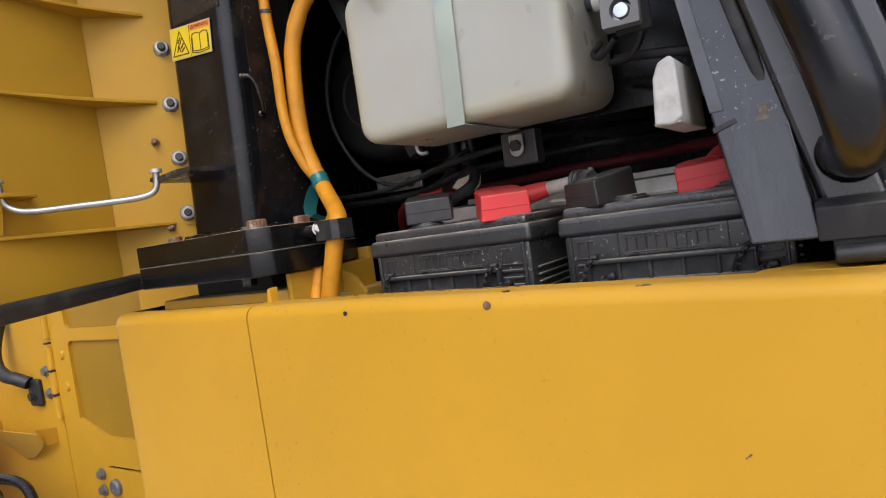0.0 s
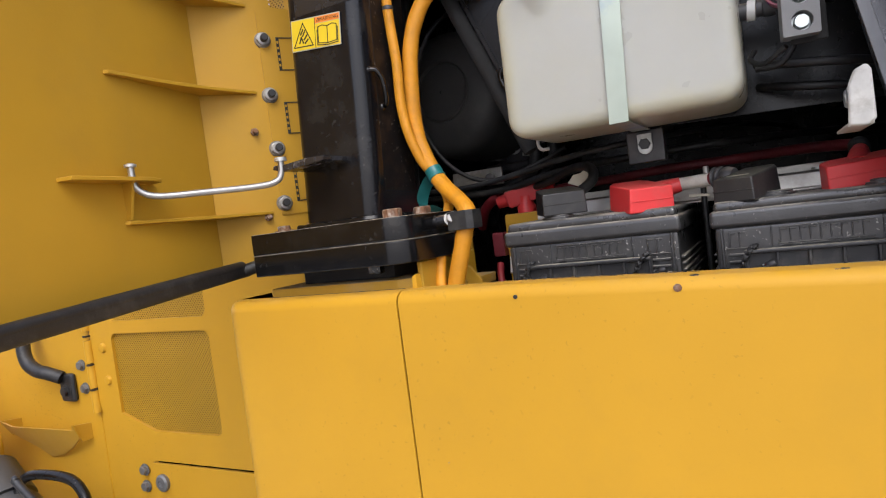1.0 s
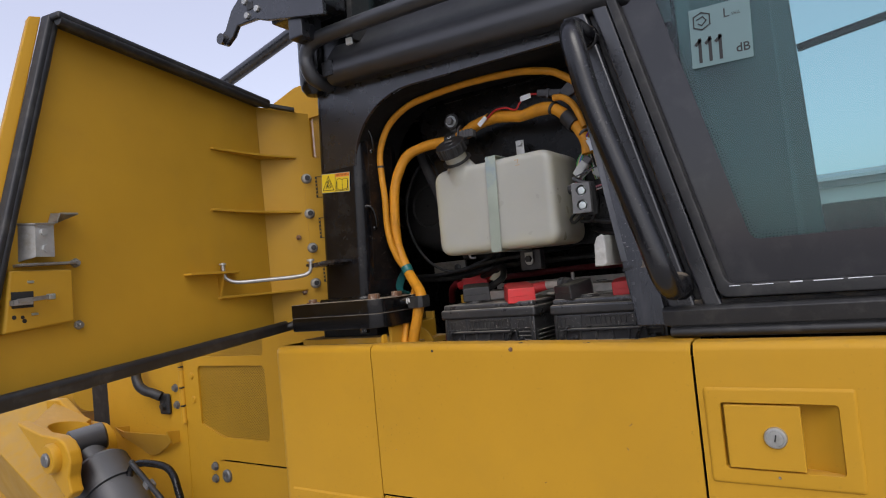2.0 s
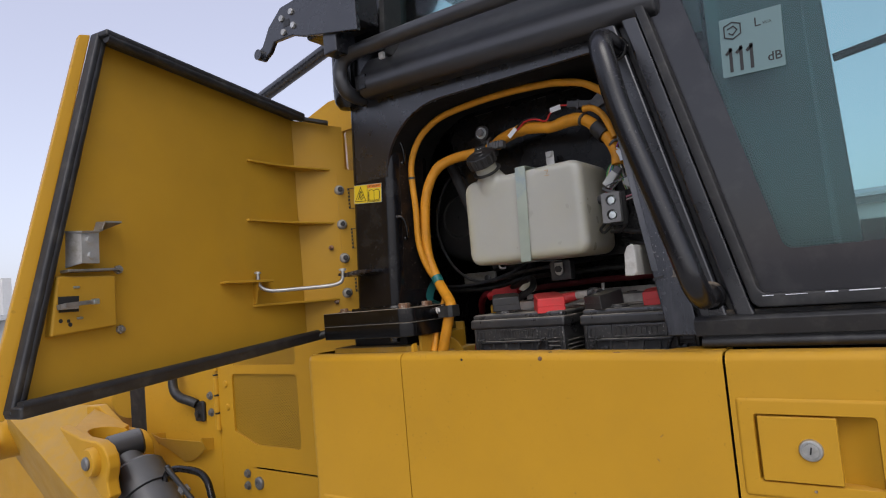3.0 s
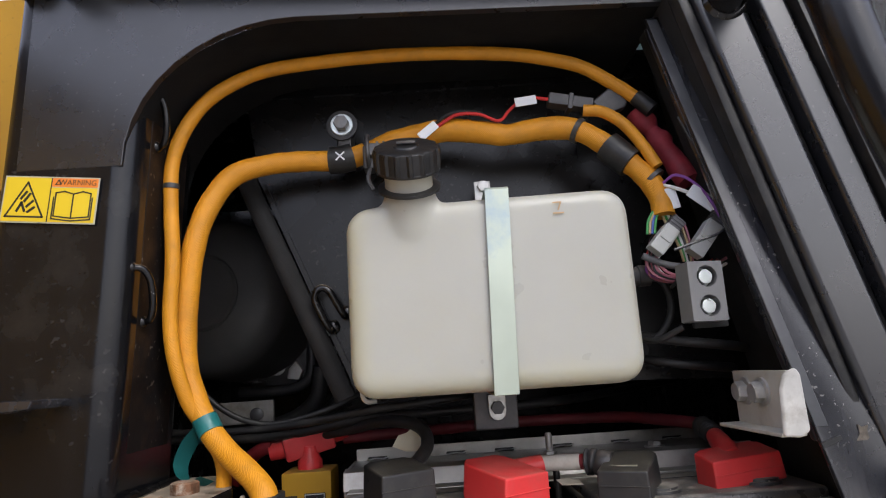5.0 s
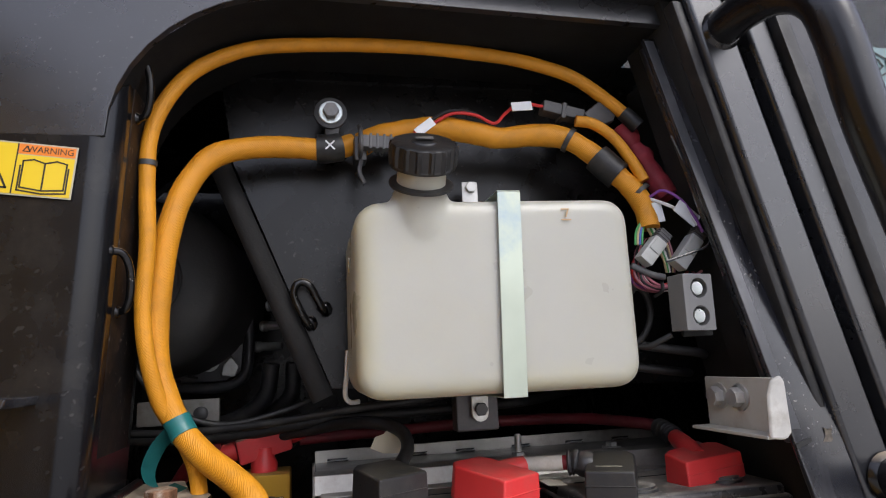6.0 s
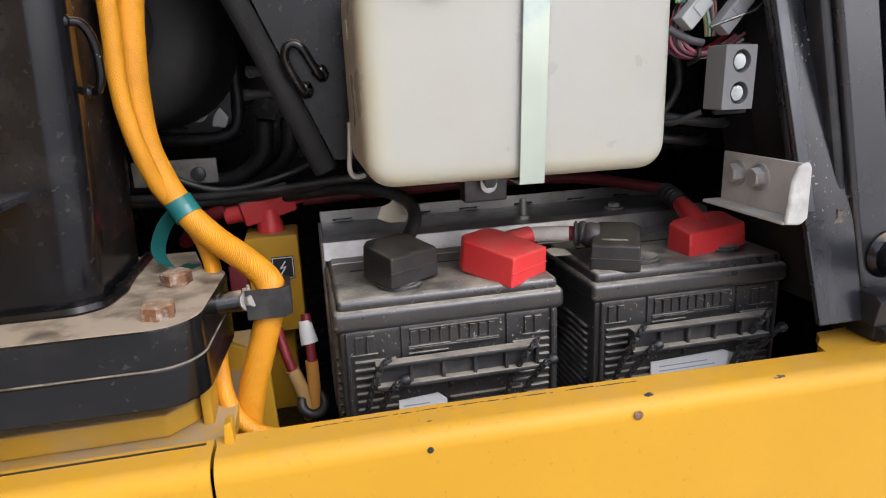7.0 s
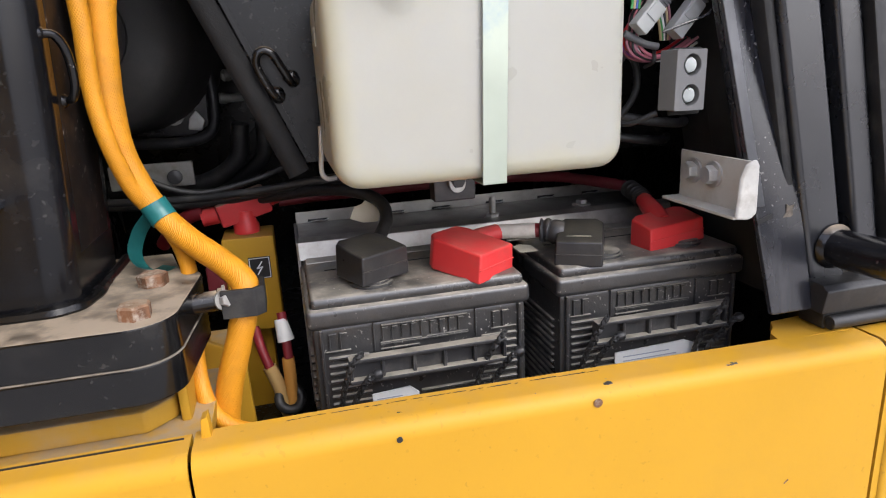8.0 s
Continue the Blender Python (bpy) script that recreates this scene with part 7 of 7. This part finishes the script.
part("cable", tube([(-0.382, 0.340, 1.565), (-0.402, 0.345, 1.559), (-0.425, 0.362, 1.543), (-0.447, 0.392, 1.515)], 0.0095, 12), red_cable, tee, "red cable")
tee.matrix_basis = Matrix.Translation((-0.343, 0.47, 1.543)) @ Matrix.Diagonal((1.14, 1.14, 1.14, 1)) @ Matrix.Translation((0.334, -0.345, -1.566))
cab2 = thing("starter_cables", "red and tan cables with heat shrink beside the battery", "cable")
part("cable", tube([(-0.335, 0.28, 1.42), (-0.328, 0.26, 1.395), (-0.318, 0.25, 1.365), (-0.308, 0.25, 1.33), (-0.305, 0.25, 1.28)], 0.006, 10), red_cable, cab2, "red cable")
part("sleeve", tube([(-0.322, 0.253, 1.376), (-0.313, 0.250, 1.348), (-0.306, 0.25, 1.31)], 0.0085, 12), mat("tan_shrink_sleeve", (0.42, 0.27, 0.10), 0.6, bump=0.1), cab2, "tan heat shrink sleeve")
part("cable", tube([(-0.300, 0.27, 1.44), (-0.298, 0.258, 1.405), (-0.297, 0.25, 1.37), (-0.300, 0.25, 1.33)], 0.006, 10), red_cable, cab2, "red cable")
part("white_sleeve", tube([(-0.302, 0.268, 1.432), (-0.298, 0.260, 1.405)], lambda k: 0.008 + 0.003 * k, 12, step=3), white_plastic, cab2)
part("sleeve", tube([(-0.298, 0.252, 1.385), (-0.298, 0.25, 1.355), (-0.300, 0.25, 1.32)], 0.008, 12), mat("orange_shrink_sleeve", (0.55, 0.26, 0.05), 0.6, bump=0.1), cab2)
part("grommet", at(tube([(0.0145 * math.cos(2 * math.pi * k / 20), 0.0145 * math.sin(2 * math.pi * k / 20), 0) for k in range(21)], 0.0062, 10, smooth=False, ends=False), Matrix.Translation((-0.301, 0.244, 1.332)) @ Vector((0, 0, 1)).rotation_difference(Vector((0.25, -0.7, 0.66))).to_matrix().to_4x4()), rubber, cab2, "black rubber grommet")

# ---- engine bay things behind ----
housing_grey = mat("dull_black_housing_plastic", (0.075, 0.074, 0.072), 0.48, var=0.2, scale=5.0, bump=0.12, dirt=(0.14, 0.13, 0.115), dirt_amt=0.35, dirt_scale=12.0)
filt = thing("air_cleaner_housing", "large round black plastic air cleaner housing", "filter housing")
part("shell", lathe([(0.0, -0.002), (0.062, 0.0), (0.066, 0.004), (0.070, 0.0), (0.118, 0.008), (0.140, 0.028), (0.148, 0.06), (0.150, 0.30)], (-0.543, 0.545, 1.80), (0.10, 1, -0.04), n=48), housing_grey, filt)
part("centre_bolt", lathe([(0.006, 0), (0.004, 0.003), (0, 0.003)], (-0.543, 0.546, 1.80), Y_OUT, n=12), bolt_black, filt)
part("hose", tube([(-0.47, 0.50, 1.96), (-0.505, 0.44, 1.90), (-0.537, 0.42, 1.81), (-0.537, 0.42, 1.715), (-0.483, 0.42, 1.622), (-0.403, 0.42, 1.578), (-0.307, 0.42, 1.592), (-0.24, 0.44, 1.62)], 0.0045, 10), rubber, filt, "thin black hose across the housing")
mnt = thing("engine_mount_bracket", "black bracket with bolts and hoses behind the conduit", "bracket")
part("plate", prism([(-0.50, 1.645), (-0.43, 1.645), (-0.405, 1.66), (-0.40, 1.74), (-0.415, 1.745), (-0.45, 1.69), (-0.50, 1.66)], "y", 0.60, 0.615, 0.003), plastic, mnt)
part("rim", tube([(-0.52, 0.59, 1.638), (-0.44, 0.59, 1.636), (-0.40, 0.59, 1.652), (-0.392, 0.59, 1.70), (-0.395, 0.59, 1.76)], 0.009, 10), plastic, mnt)
part("bolt", hexbolt((-0.456, 0.60, 1.678), Y_OUT, 0.012, 0.010, 0.016), steel, mnt)
part("bolt", hexbolt((-0.49, 0.58, 1.652), (0, 0, 1), 0.014, 0.012, 0.019), plastic, mnt)
part("tab", prism([(-0.436, 1.655), (-0.415, 1.652), (-0.408, 1.668), (-0.420, 1.685), (-0.432, 1.672)], "y", 0.585, 0.598, 0.002), steel, mnt)
part("tie_plate", box(-0.545, -0.425, 0.545, 0.555, 1.585, 1.622, 0.002), latch_steel, mnt, "grey steel plate")
part("plate_bolt", lathe([(0.011, 0), (0.011, 0.006), (0.008, 0.008), (0, 0.008)], (-0.452, 0.545, 1.600), Y_OUT, n=16), plastic, mnt)
for k in range(3):
    part("stud", lathe([(0.008, 0), (0.010, 0.003), (0.008, 0.006), (0.010, 0.009), (0.008, 0.012), (0.006, 0.05)], (-0.385 + 0.01 * k, 0.62, 1.70 + 0.035 * k), (0.9, -0.4, 0), n=12), steel, mnt)
for o in mnt.children:  # the bracket sits well behind the housing's rim
    if not o.name.startswith(("tie_plate", "plate_bolt")):
        o.matrix_basis = Matrix.Translation((-0.005, 0.150, -0.008)) @ Matrix.Translation((-0.456, 0.60, 1.678)) @ Matrix.Diagonal((1.15, 1, 1.15, 1)) @ Matrix.Translation((0.456, -0.60, -1.678))
    else:
        o.matrix_basis = Matrix.Translation((0.013, -0.019, -0.012))
for pts, r in (([(-0.60, 0.45, 1.575), (-0.45, 0.42, 1.57), (-0.33, 0.38, 1.578), (-0.22, 0.35, 1.592), (-0.12, 0.345, 1.600), (-0.02, 0.42, 1.61), (0.08, 0.60, 1.62), (0.16, 0.9, 1.62)], 0.0055), ([(-0.60, 0.5, 1.56), (-0.40, 0.46, 1.555), (-0.25, 0.42, 1.575), (-0.10, 0.40, 1.58), (0.05, 0.43, 1.582), (0.20, 0.60, 1.585), (0.359, 0.8, 1.585)], 0.007),
               ([(-0.55, 0.6, 1.56), (-0.42, 0.58, 1.565), (-0.35, 0.56, 1.60), (-0.335, 0.55, 1.66)], 0.014), ([(-0.50, 0.62, 1.55), (-0.38, 0.60, 1.56), (-0.31, 0.57, 1.60), (-0.30, 0.56, 1.66)], 0.013)):
    part("hose", tube(pts, r, 12), rubber, mnt, "black hose")
for z0, y0 in ((1.69, 0.20), (1.665, 0.24)):
    part("hose", tube([(0.10, y0 + 0.05, z0 - 0.02), (0.15, y0, z0 - 0.035), (0.22, y0 + 0.01, z0 - 0.045), (0.30, y0 + 0.12, z0 - 0.05), (0.359, y0 + 0.2, z0 - 0.05)], 0.006, 10), rubber, mnt)
